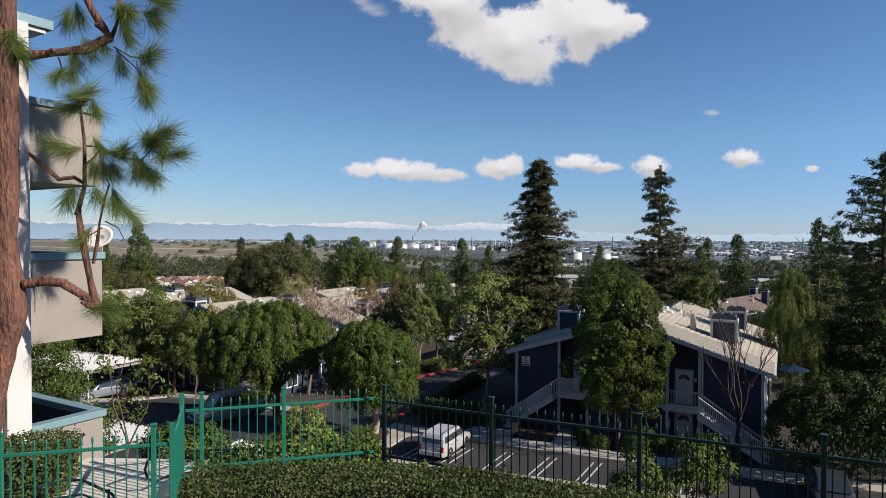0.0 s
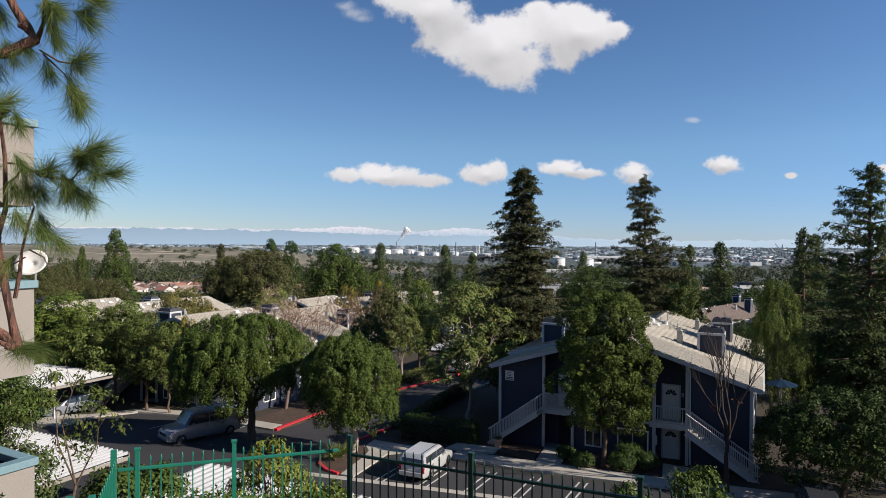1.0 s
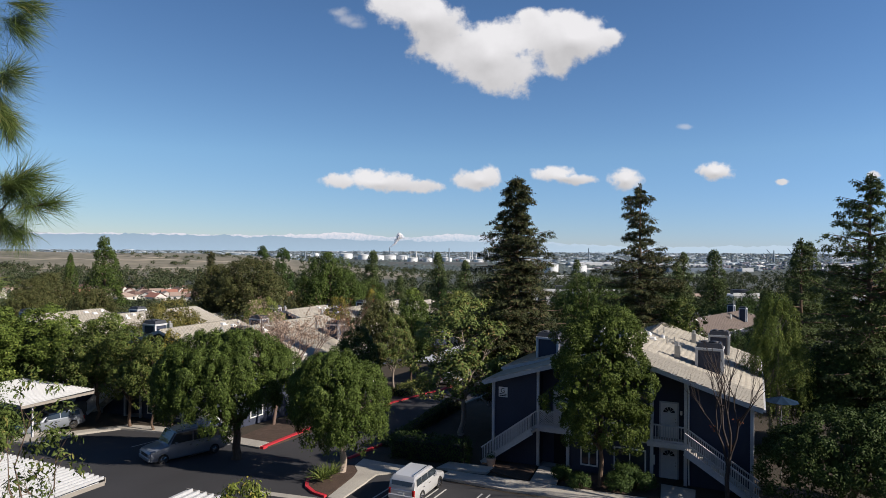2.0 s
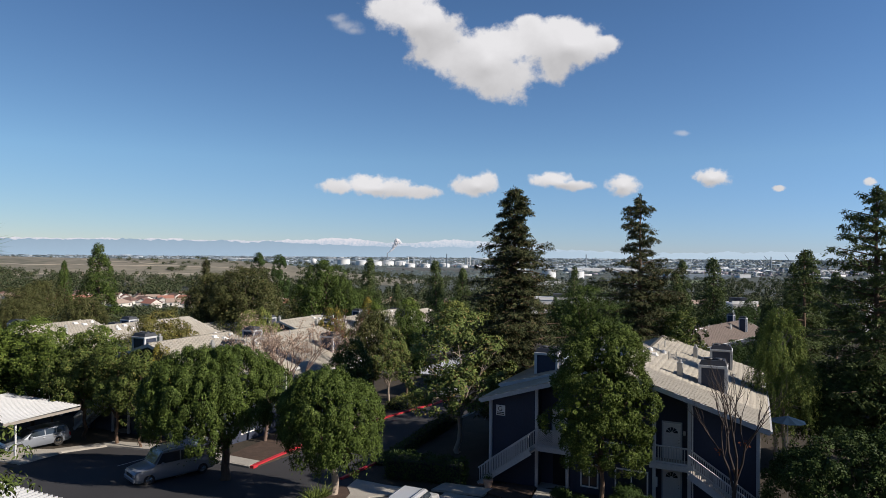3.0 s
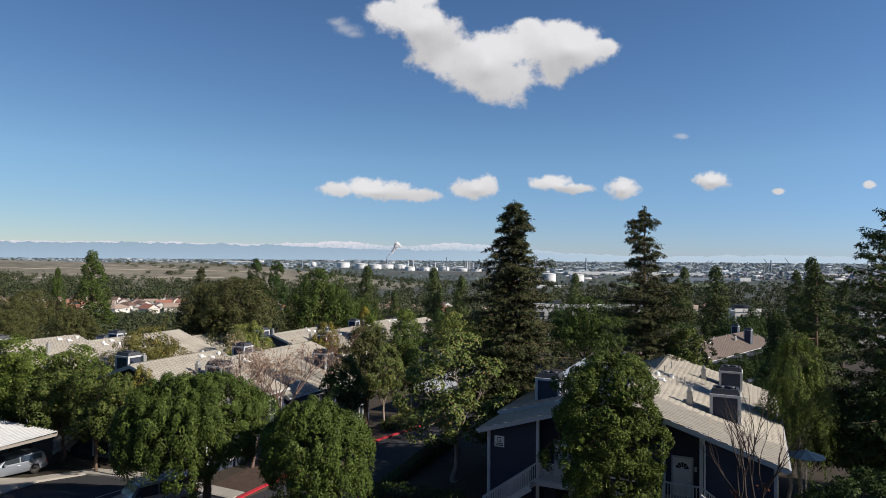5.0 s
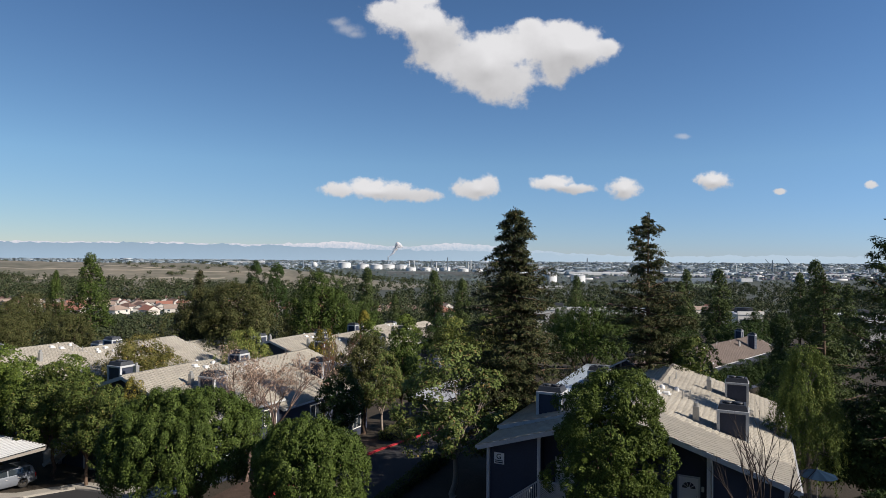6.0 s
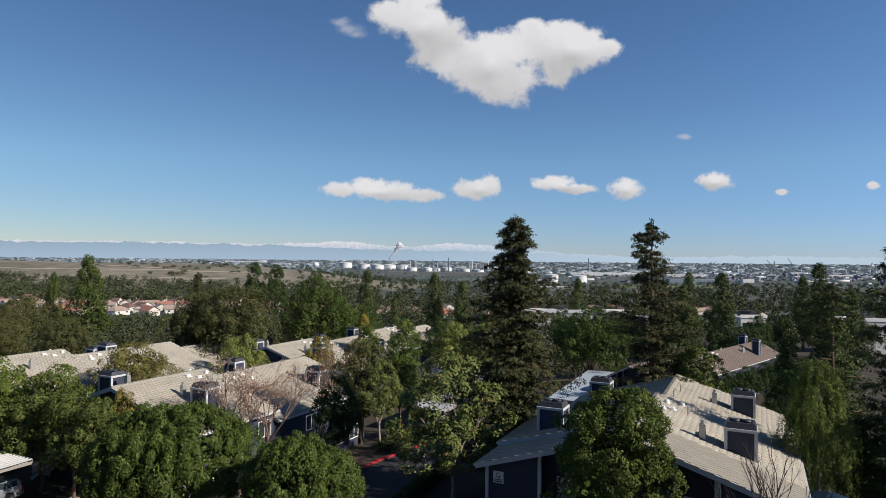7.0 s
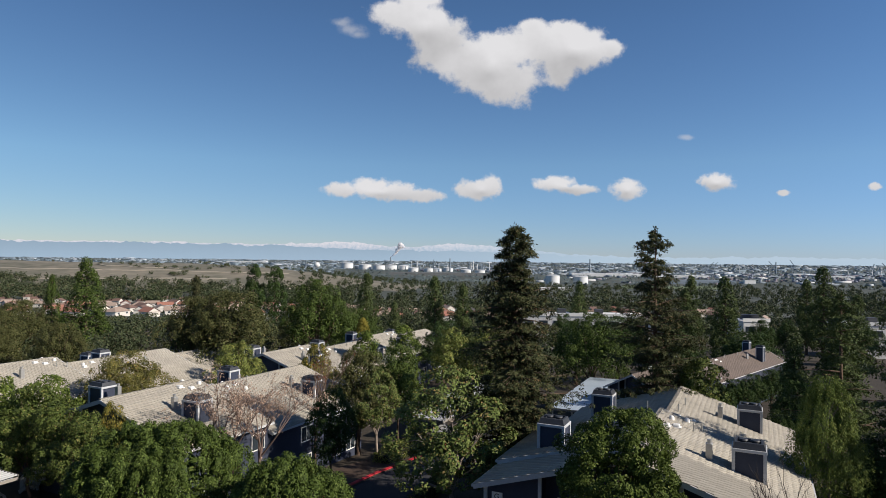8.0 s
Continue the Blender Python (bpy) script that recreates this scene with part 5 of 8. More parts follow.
plant("open", "turning_tree", "green tree with yellowing leaves", -11.2, 73.5, 8.0, L_AUTUMN, "", 200, 0.7)
plant("broad", "broadleaf_tree", "small rounded willow-like tree behind the roof ridge", -21.2, 78.0, 7.2, L_MID, "", 40, 0.75)
plant("column", "poplar_tree", "narrow yellow autumn tree behind the roofs", -13.9, 134, 4.6, L_YELLOW, "", 0, 0.9)
for x, y, top, wide in ((-23.7, 49.6, 7.3, 1.0), (-27.2, 51.7, 7.8, 1.0), (-21.3, 48.3, 6.8, 0.8)):
    plant("open", "street_tree", "green tree on a thin leaning trunk by the pavement", x, y, top, L_STREET, "trees by the car park", x * 31, wide)
plant("open", "turning_tree", "small tree with yellow leaves by the pavement", -20.6, 50.2, 6.9, L_AUTUMN, "", 50, 0.6)
for x, y, top, wide in ((-33.5, 55, 8.7, 1.2), (-42.5, 59.0, 8.6, 1.2), (-30.6, 53, 7.6, 1.0), (-36.5, 51.5, 8.3, 1.15), (-40.5, 57, 8.8, 1.2), (-28.4, 55.5, 7.9, 0.9), (-45, 62, 8.4, 1.2)):
    plant("open", "broadleaf_tree", "bright green leafy tree beside the roofs", x, y, top, L_ROUND, "bright leafy trees", x * 17, wide)
plant("column", "broadleaf_tree", "narrow green tree beside the drive", -3.5, 96, 7.4, L_ROUND, "", 20, 1.25)
plant("column", "broadleaf_tree", "narrow green tree beside the drive", -8.5, 94, 6.8, L_ROUND, "", 80, 1.3)
plant("open", "street_tree", "dense olive-green tree beside the drive", 3.5, 100, 7.0, L_MID, "", 70, 1.1)
plant("open", "street_tree", "dense olive-green tree beside the drive", 8.5, 99, 7.2, L_MID, "", 250, 1.1)
plant("broad", "olive_tree", "feathery olive-green tree between the roofs", -27.6, 66.0, 7.8, L_OLIVE, "", 33, 1.0)


def weeping_birch(x, y):
    rng = np.random.default_rng(91)
    lobes = [(0, 0, 8.6, 1.1, 1.1, 2.6), (0.4, 0, 6.6, 1.35, 1.35, 2.4), (-0.7, 0.2, 6.2, 1.2, 1.2, 2.4), (0.3, -0.4, 4.6, 1.1, 1.1, 1.8)]
    bm = bmesh.new()
    limbs(rng, bm, (0.3, 0, 0), (0.1, 0, 3.6), lobes, 0.13)
    limbs(rng, bm, (-0.4, 0.2, 0), (-0.3, 0.1, 3.4), lobes[:2], 0.11)
    p, w = lobe_points(rng, lobes, 620, 0.5)
    q = strand_leaves(rng, p, w, 84, 1.5, 0.12, 0.055, 0.06)
    return tree("birch_tree", "slender weeping birch with pale trunks", x, y, bm, q, M_BARK_PALE, L_BIRCH)


weeping_birch(23.6, 42.6)
# big shrubs and trees on the shaded side
broad_tree("bay_tree", "low wide dark green tree beside the car park", 20.8, 30.6,
           [(0, 0, 3.1, 3.4, 3.0, 2.3), (2.8, 0.6, 3.0, 2.6, 2.6, 2.4), (-2.0, 0.2, 2.6, 2.0, 2.2, 1.9), (1.2, -1.6, 2.6, 2.6, 2.0, 2.0), (4.6, 0.4, 3.4, 2.2, 2.2, 2.3)],
           (0.5, 0, 1.6), 0.18, L_BAY, seed=15, clumps=520, per=130, radius=0.45, length=0.13, width=0.07, droop=0.1, tuft=0.36)
broad_tree("bay_tree", "dark green spreading tree behind the patio", 29.0, 43.5,
           [(0, 0, 4.6, 3.4, 3.0, 3.0), (3.0, 0.6, 4.4, 2.6, 2.6, 2.8), (-1.8, 0.2, 3.6, 2.0, 2.2, 2.3), (5.0, 0, 5.0, 2.6, 2.4, 2.8)],
           (0.5, 0, 1.8), 0.2, L_DARK, seed=16, clumps=620, per=44, radius=0.55, length=0.22, width=0.11, droop=0.1)

# unseen tall trees, added to throw shade over the car park's end
for x, y, top, wide in ((31.0, 15.2, 26.0, 0.27), (29.0, 13.5, 23.0, 0.3)):
    plant("open", "broadleaf_tree", "unseen tall tree added to shade the car park", x, y, top, L_DARK, "shade trees over the car park", x * 3, wide)


def bare_tree(name, label, x, y, h, leaf, seed, leaves, bark, spread=0.5, thick=0.016, band=(0.3, 2.0)):
    """A leafless tree with a few dry leaves left."""
    rng = np.random.default_rng(seed)
    bm = bmesh.new()
    tips = []

    def grow(p, d, length, r, level):
        q = p + d * length
        m = (p + q) / 2 + Vector(on_ball(rng, 1)[0]) * length * 0.06
        tube(bm, [p, m, q], [r, r * 0.85, r * 0.62], 6 if level < 2 else 4, cap=False)
        tips.append(q)
        if level >= 5:
            return
        for _ in range(4 if level == 0 else 3 if level < 3 else 2):
            w = (d + Vector(on_ball(rng, 1)[0]) * spread + Vector((0, 0, 0.22))).normalized()
            grow(m.lerp(q, 0.3 + 0.7 * rng.random()), w, length * (0.55 + 0.25 * rng.random()), r * 0.55, level + 1)

    grow(Vector((0, 0, 0)), Vector((0.03, 0, 1)), h * 0.4, h * thick, 0)
    c = np.array([tuple(t) for t in tips])
    c = c[(c[:, 2] > h * band[0]) & (c[:, 2] < h * band[1])]
    c = c[rng.choice(len(c), min(len(c), leaves), replace=False)]
    q = clump_leaves(rng, c, on_ball(rng, len(c)), 11, 0.26, 0.13, 0.07, 0.6)
    return tree(name, label, x, y, bm, q, bark, leaf)


bare_tree("bare_tree", "bare young tree with a few dry red leaves", 15.3, 31.2, 8.8, L_RED, 31, 46, M_DARK_TWIG, 0.46, 0.014, (0.34, 0.58))
bare_tree("bare_tree", "bare tree with dry pinkish leaves", -12.6, 50.6, 9.8, L_BLOSSOM, 32, 420, M_TWIG, 0.8)
bare_tree("bare_tree", "bare tree with dry pinkish leaves", -11.0, 51.6, 9.2, L_BLOSSOM, 33, 420, M_TWIG, 0.8)
bare_tree("bare_tree", "bare dark tree beside the roof corner", -9.0, 61.5, 9.4, L_RED, 34, 20, M_BARK, 0.45)


def shrub(name, label, x, y, lobes, leaf, seed, clumps=150, per=40, radius=0.22, length=0.09, width=0.05, z=None, droop=0.1, group=""):
    """A low shrub: short stems and a bunch of leaves."""
    rng = np.random.default_rng(seed)
    bm = bmesh.new()
    for l in lobes:
        for _ in range(3):
            tube(bm, [(l[0] * 0.6, l[1] * 0.6, -0.1), (l[0] + rng.normal() * 0.1, l[1] + rng.normal() * 0.1, l[2])], [0.025, 0.01], 5)
    p, w = lobe_points(rng, lobes, clumps, 0.7, -0.3)
    t = empty(name, pose(x, y, ground(x, y) if z is None else z), label, "shrub", group)
    part("stem", bm, M_TWIG, t)
    tagged(quads_object("foliage", clump_leaves(rng, p, w, per, radius, length, width, droop), leaf, t), kind="stuff")
    return t


def hedge(label, x0, y0, x1, y1, width, z0, z1, leaf, seed, per_m2=420, length=0.06, width_leaf=0.038, rough=0.06):
    """A clipped hedge: a near-black core for the inner shade, coated with small leaves."""
    rng = np.random.default_rng(seed)
    a, b = Vector((x0, y0, 0)), Vector((x1, y1, 0))
    L = (b - a).length
    ang = math.degrees(math.atan2(b.y - a.y, b.x - a.x))
    t = empty("hedge", pose(x0, y0, z0, 0, 0, ang), label, "hedge")
    h = z1 - z0
    # the core's black colour paints the shade among the leaves
    part("inner_core", boxes((0.08, L - 0.08, -width / 2 + 0.1, width / 2 - 0.1, 0, h - 0.1), bevel=0.05), M_SHADE_DARK, t)
    faces = [((L, width), (0, 0, 1)), ((L, h), (0, -1, 0)), ((L, h), (0, 1, 0)), ((width, h), (-1, 0, 0)), ((width, h), (1, 0, 0))]
    P, N = [], []
    for (p, q), n in faces:
        k = int(p * q * per_m2)
        s, r = rng.random(k), rng.random(k)
        if n[2]:
            pts = np.stack((s * L, (r - 0.5) * width, np.full(k, h)), 1)
        elif n[1]:
            pts = np.stack((s * L, np.full(k, n[1] * width / 2), r * h), 1)
        else:
            pts = np.stack((np.full(k, 0.0 if n[0] < 0 else L), (s - 0.5) * width, r * h), 1)
        wob = np.array([noise.noise(Vector((float(c[0]), float(c[1]), float(c[2]))) * 1.7) for c in pts]) if k < 60000 else 0
        pts = pts + np.array(n)[None] * (rng.normal(size=(k, 1)) * rough * 0.6 + np.reshape(wob, (-1, 1)) * rough * 1.6)
        P.append(pts)
        N.append(np.repeat(np.array(n, float)[None], k, 0))
    P, N = np.concatenate(P), np.concatenate(N)
    k = len(P)
    nor = unit(N + on_ball(rng, k) * 0.9)
    D = np.cross(nor, on_ball(rng, k)) + N * 0.5
    q = leaf_quads(P, D, nor, length * (0.7 + 0.6 * rng.random(k)), width_leaf * (0.7 + 0.6 * rng.random(k)))
    tagged(quads_object("foliage", q, leaf, t), kind="stuff")
    return t


hedge("clipped dark hedge in front of the green fence", -3.3, 5.75, 0.2, 5.95, 1.1, 8.68, 9.14, L_HEDGE, 41, 1900, 0.05, 0.034)
hedge("clipped dark hedge in front of the shaded fence run", 0.2, 5.95, 6.2, 3.55, 1.1, 8.62, 9.16, L_HEDGE, 42, 1900, 0.05, 0.034)
hedge("leafy green hedge behind the green fence", -4.2, 7.75, -0.9, 8.75, 0.9, 7.0, 8.66, L_ROUND, 43, 1000, 0.08, 0.05, 0.12)
hedge("clipped dark green hedge beside the drive", -2.2, 41.6, 2.6, 40.2, 1.6, -0.2, 1.0, L_DARK, 44, 260, 0.11, 0.07, 0.14)
hedge("low olive hedge strip along the drive", -3.0, 44.0, 2.6, 59.0, 0.8, -1.2, -0.15, L_HEDGE, 45, 240, 0.11, 0.07, 0.12)
hedge("low green hedge behind the far red kerb", -3.6, 64.2, -0.4, 69.6, 1.6, -2.0, -0.9, L_MID, 46, 200, 0.13, 0.08, 0.2)
for x, y, r, h in ((8.6, 34.9, 0.6, 0.9), (10.9, 34.6, 0.9, 1.0), (12.1, 34.4, 0.6, 1.1), (11.3, 35.4, 0.9, 1.3), (7.9, 36.4, 0.5, 0.8)):
    shrub("shrub", "low green shrub beside the porch", x, y, [(0, 0, h * 0.5, r, r, h * 0.5)], L_DARK, int(x * 10), 70, 34, 0.2, 0.14, 0.05, group="porch shrubs")


# ---- the fence on the terrace ----
def solid(name, bm, material):
    me = bpy.data.meshes.new(name)
    bm.to_mesh(me)
    bm.free()
    me.materials.append(material)
    return me


def spear(material):
    """A picket with a pointed head, foot at the origin."""
    bm = boxes((-0.008, 0.008, -0.008, 0.008, 0, 1.16))
    for a, b, r0, r1 in ((1.16, 1.19, 0.010, 0.015), (1.19, 1.225, 0.015, 0.012), (1.225, 1.25, 0.012, 0.004)):
        tube(bm, [(0, 0, a), (0, 0, b)], [r0, r1], 6)
    return solid("picket", bm, material)


PICKET = spear(M_GREEN)
POST = solid("post", boxes((-0.03, 0.03, -0.03, 0.03, 0, 1.33), (-0.04, 0.04, -0.04, 0.04, 1.33, 1.36), bevel=0.004), M_GREEN)


def fence_run(label, a, b, z, posts, paint=M_GREEN):
    """A run of green metal fence from a to b."""
    a, b = Vector((*a, z)), Vector((*b, z))
    L = (b - a).length
    ang = math.degrees(math.atan2(b.y - a.y, b.x - a.x))
    f = empty("fence", pose(a.x, a.y, z, 0, 0, ang), label, "fence", "terrace fence")
    for h in (0.18, 1.08):
        part("rail", boxes((0, L, -0.02, 0.02, h - 0.02, h + 0.02), bevel=0.004), paint, f)
    for p in posts:
        share("post", POST if paint is M_GREEN else POST_SHADED, f, Matrix.Translation((p, 0, 0)))
    n = int(L / 0.13)
    for i in range(1, n):
        x = L * i / n
        if all(abs(x - p) > 0.05 for p in posts):
            share("picket", PICKET if paint is M_GREEN else PICKET_SHADED, f, Matrix.Translation((x, 0, 0)))
    return f


# copies for the right-hand run, its shade put into the colour
PICKET_SHADED = spear(M_GREEN_SHADED_DARK)
POST_SHADED = solid("post", boxes((-0.03, 0.03, -0.03, 0.03, 0, 1.33), (-0.04, 0.04, -0.04, 0.04, 1.33, 1.36), bevel=0.004), M_GREEN_SHADED_DARK)
FZ = 8.85
fence_run("bright green metal picket fence above the slope", (-3.62, 6.49), (-0.80, 7.40), FZ, (0.24, 1.49))
fence_run("green metal picket fence above the slope, shade in its colour", (-0.62, 7.22), (8.55, 3.44), FZ, (0.02, 1.90, 4.08, 6.30, 8.45), M_GREEN_SHADED_DARK)
fence_run("green metal picket fence beside the gate", (-3.13, 4.93), (-6.4, 3.95), FZ, (0.2, 1.95))


def screen_gate():
    """The gate wing beside the fence: a frame with close-set pickets."""
    a, b = Vector((-3.66, 6.46, FZ)), Vector((-3.10, 4.93, FZ))
    L = (b - a).length
    ang = math.degrees(math.atan2(b.y - a.y, b.x - a.x))
    g = empty("gate", pose(a.x, a.y, FZ, 0, 0, ang), "green metal gate wing with close-set pickets", "gate")
    for x in (0.0, L):
        part("post", boxes((x - 0.035, x + 0.035, -0.035, 0.035, 0, 1.36), bevel=0.004), M_GREEN, g)
    for h in (0.12, 1.1):
        part("rail", boxes((0.035, L - 0.035, -0.02, 0.02, h - 0.02, h + 0.02)), M_GREEN, g)
    n = int(L / 0.12)
    for i in range(1, n):
        share("picket", PICKET, g, Matrix.Translation((L * i / n, 0.03, 0)))


screen_gate()


# ---- the beige building with balconies ----
def balcony_building():
    b = empty("balcony_building", pose(-6.30, 8.87, 0, 0, 0, -28.1), "three-storey beige stucco building with teal-capped balconies", "building")
    part("wall", boxes((-9.0, -2.8, -9.0, -1.75, 6.0, 16.3)), M_STUCCO, b, "beige stucco wall")
    part("wall", boxes((-2.8, -0.45, -9.0, -1.75, 6.0, 16.3)), M_CREAM, b, "white stucco wall")
    part("pillar", boxes((-0.45, 0.20, -1.80, -1.40, 6.0, 16.3), bevel=0.01), M_CREAM, b, "white stucco pillar")
    part("downpipe", tube(bmesh.new(), [(0.1, -1.86, 8.0), (0.1, -1.86, 16.2)], [0.035, 0.035], 8), M_CREAM, b)
    for z0, z1 in ((6.5, 9.15), (10.72, 12.2), (13.6, 14.95)):
        bal = part("balcony", boxes((-0.12, 0.0, -1.40, 0.0, z0, z1), (-2.8, -0.12, -0.12, 0.0, z0, z1)), M_STUCCO, b, "beige stucco parapet")
        part("coping", boxes((-0.17, 0.05, -1.40, 0.05, z1, z1 + 0.13), (-2.8, -0.17, -0.17, 0.05, z1, z1 + 0.13), bevel=0.008), M_TEAL, bal, "teal painted coping")
        part("floor", boxes((-2.8, -0.12, -1.75, -0.12, z0 + 0.02, z0 + 0.2)), M_CONCRETE, bal)
        # no real screen: added black panels paint the darkness behind each parapet
        part("screen", boxes((-2.8, -0.14, -0.14, -0.122, z0 + 0.25, z1 - 0.03), (-0.138, -0.122, -1.38, -0.145, z0 + 0.25, z1 - 0.03)), M_BLACKIRON, bal, "black panel painting the dark inside the parapet")
    bm = bmesh.new()
    prism(bm, [(-9.2, 16.3), (0.14, 16.3), (0.14, 16.46), (-4.5, 17.9), (-9.2, 17.9)], -9.3, -0.95)
    part("roof", bm, M_TEAL, b, "teal edged roof with deep eaves")
    part("soffit", boxes((-2.8, 0.08, -9.2, -1.05, 16.22, 16.298)), M_CREAM, b)
    bm = bmesh.new()
    tube(bm, [(-0.25, 0.16, 12.3), (-0.25, 0.16, 12.52)], [0.02, 0.02], 8)
    dish = part("satellite_dish", bm, M_PIPE, b, "white satellite dish on a bracket")
    bm = bmesh.new()
    rings = []
    for r, d in ((0.02, 0.0), (0.12, 0.012), (0.22, 0.04), (0.29, 0.075)):
        rings.append([bm.verts.new((r * math.cos(k * math.pi / 12), r * 0.85 * math.sin(k * math.pi / 12), d)) for k in range(24)])
    for r0, r1 in zip(rings, rings[1:]):
        for k in range(24):
            bm.faces.new((r0[k], r0[(k + 1) % 24], r1[(k + 1) % 24], r1[k])).smooth = True
    bm.faces.new(rings[0])
    r = bmesh.ops.extrude_face_region(bm, geom=bm.faces[:])
    bmesh.ops.translate(bm, vec=(0, 0, -0.012), verts=[v for v in r["geom"] if isinstance(v, bmesh.types.BMVert)])
    bmesh.ops.transform(bm, matrix=pose(-0.25, 0.12, 12.6, 62, 0, 28), verts=bm.verts)
    part("reflector", bm, M_WHITE, dish, "white round reflector")


balcony_building()
hedge("clipped dark hedge before the beige building", -5.45, 6.4, -8.9, 5.5, 1.2, 8.68, 9.42, L_HEDGE, 47, 1500, 0.055, 0.036)


def ramp():
    bm = bmesh.new()
    a = [(-4.55, 7.2, 8.5), (-3.75, 7.3, 8.5), (-4.6, 12.4, 6.6), (-5.9, 12.2, 6.6)]
    top = [bm.verts.new(p) for p in a]
    low = [bm.verts.new((p[0], p[1], p[2] - 0.4)) for p in a]
    bm.faces.new(top)
    for i in range(4):
        bm.faces.new((top[i], low[i], low[(i + 1) % 4], top[(i + 1) % 4]))
    bmesh.ops.recalc_face_normals(bm, faces=bm.faces)
    tagged(part("ramp", bm, M_PALE), "pale concrete ramp going down behind the gate", "pavement", kind="structure")
    r = empty("handrail", pose(-3.95, 6.15, 8.74), "black iron handrail with a looped end beside the gate", "handrail")
    loop = [(0.55, 2.6, -0.15), (0.12, 0.3, 0.56), (0.02, 0.06, 0.58), (-0.1, 0.0, 0.52), (-0.14, 0.0, 0.38), (-0.1, 0.0, 0.25), (0.02, 0.06, 0.2), (0.12, 0.3, 0.2), (0.55, 2.6, -0.5)]
    part("rail", tube(bmesh.new(), loop, [0.02] * 9, 8), M_BLACKIRON, r)
    for x, y, z in ((0.14, 0.42, 0.5), (0.38, 1.7, 0.1)):
        part("post", tube(bmesh.new(), [(x, y, z), (x, y, z - 0.9)], [0.018, 0.018], 8), M_BLACKIRON, r)
    r = empty("handrail", pose(-4.65, 5.35, 8.74), "dark green handrail on the landing", "handrail")
    part("rail", tube(bmesh.new(), [(-0.55, 0, 0.42), (-0.2, 0.05, 0.5), (0.05, 0.06, 0.5), (0.5, 0.0, 0.34), (0.62, 0.0, 0.2)], [0.02] * 5, 8), M_GREEN_SHADED_DARK, r)
    part("rail", tube(bmesh.new(), [(-0.55, 0, 0.22), (0.05, 0.06, 0.3), (0.5, 0.0, 0.16)], [0.016] * 3, 8), M_GREEN_SHADED_DARK, r)
    for x in (-0.45, 0.45):
        part("post", tube(bmesh.new(), [(x, 0.01, 0.0), (x, 0.01, 0.4)], [0.018, 0.018], 8), M_GREEN_SHADED_DARK, r)


ramp()


# ---- the pine beside the terrace ----
def long_pine():
    rng = np.random.default_rng(61)
    t = empty("pine_tree", pose(-6.557, 7.0, 8.435) @ Matrix.Scale(1.067, 4), "red-barked pine with long drooping needle tufts", "tree")
    bm = bmesh.new()
    line = [(-0.57, -0.14), (-0.51, 0.71), (-0.44, 1.39), (-0.25, 2.07), (-0.12, 2.67), (-0.12, 3.09), (-0.19, 3.94), (-0.13, 4.97), (-0.14, 6.24), (-0.14, 7.52), (-0.13, 8.20), (-0.2, 10.5)]
    fine_line, rad = [], []
    for i, ((x0, z0), (x1, z1)) in enumerate(zip(line, line[1:])):
        for k in range(4):
            f = k / 4
            fine_line.append((x0 + (x1 - x0) * f - 0.07, rng.normal() * 0.01, z0 + (z1 - z0) * f))
            z = fine_line[-1][2]
            rad.append((0.185 - 0.006 * z + 0.06 * math.exp(-((z - 2.8) / 0.5) ** 2)) * (1 + 0.05 * rng.normal()))
    tube(bm, fine_line, rad, 14)
    part("trunk", bm, M_BARK_PINE, t, "red-brown flaking pine trunk")
    limbs_xz = (([(0.03, 6.69), (0.49, 6.75), (1.09, 6.77), (1.39, 6.97), (1.26, 7.14), (1.13, 7.39), (1.01, 7.69)], 0.085, 0.05), ([(1.39, 6.97), (1.52, 7.18), (1.58, 7.52), (1.62, 7.69)], 0.035, 0.02),
                ([(1.43, 6.84), (1.73, 6.67), (1.94, 6.63), (2.08, 6.71)], 0.014, 0.008), ([(1.47, 6.79), (1.81, 6.50), (1.94, 6.31)], 0.013, 0.008), ([(0.58, 6.68), (0.64, 6.45), (0.68, 6.34)], 0.012, 0.006), ([(1.56, 7.22), (1.63, 7.02)], 0.01, 0.006),
                ([(0.07, 5.26), (0.28, 5.05), (0.62, 4.81), (0.84, 4.84), (0.96, 4.75)], 0.035, 0.03), ([(1.13, 2.82), (1.06, 3.26), (0.98, 3.94), (0.90, 4.33), (0.96, 4.71), (1.00, 5.39), (0.96, 6.00)], 0.062, 0.018),
                ([(0.03, 3.20), (0.32, 3.24), (0.67, 3.22), (1.01, 3.01), (1.12, 2.86)], 0.085, 0.055), ([(0.99, 5.33), (1.22, 5.31), (1.52, 5.14), (1.86, 5.10), (2.01, 5.27), (2.06, 5.41)], 0.016, 0.009), ([(1.86, 5.10), (1.96, 4.97)], 0.01, 0.006),
                ([(2.06, 5.41), (2.37, 5.48)], 0.008, 0.005), ([(2.01, 5.27), (2.28, 5.15), (2.41, 5.20)], 0.008, 0.005), ([(1.09, 3.52), (1.18, 3.86), (1.26, 4.16), (1.30, 4.50), (1.35, 4.75)], 0.03, 0.014), ([(1.28, 4.17), (1.52, 4.07), (1.63, 3.90)], 0.012, 0.006),
                ([(1.23, 4.07), (0.96, 3.90)], 0.012, 0.007), ([(0.99, 5.05), (1.13, 5.14), (1.26, 5.24)], 0.02, 0.012))
    for pts, r0, r1 in limbs_xz:
        n = len(pts)
        bm = bmesh.new()
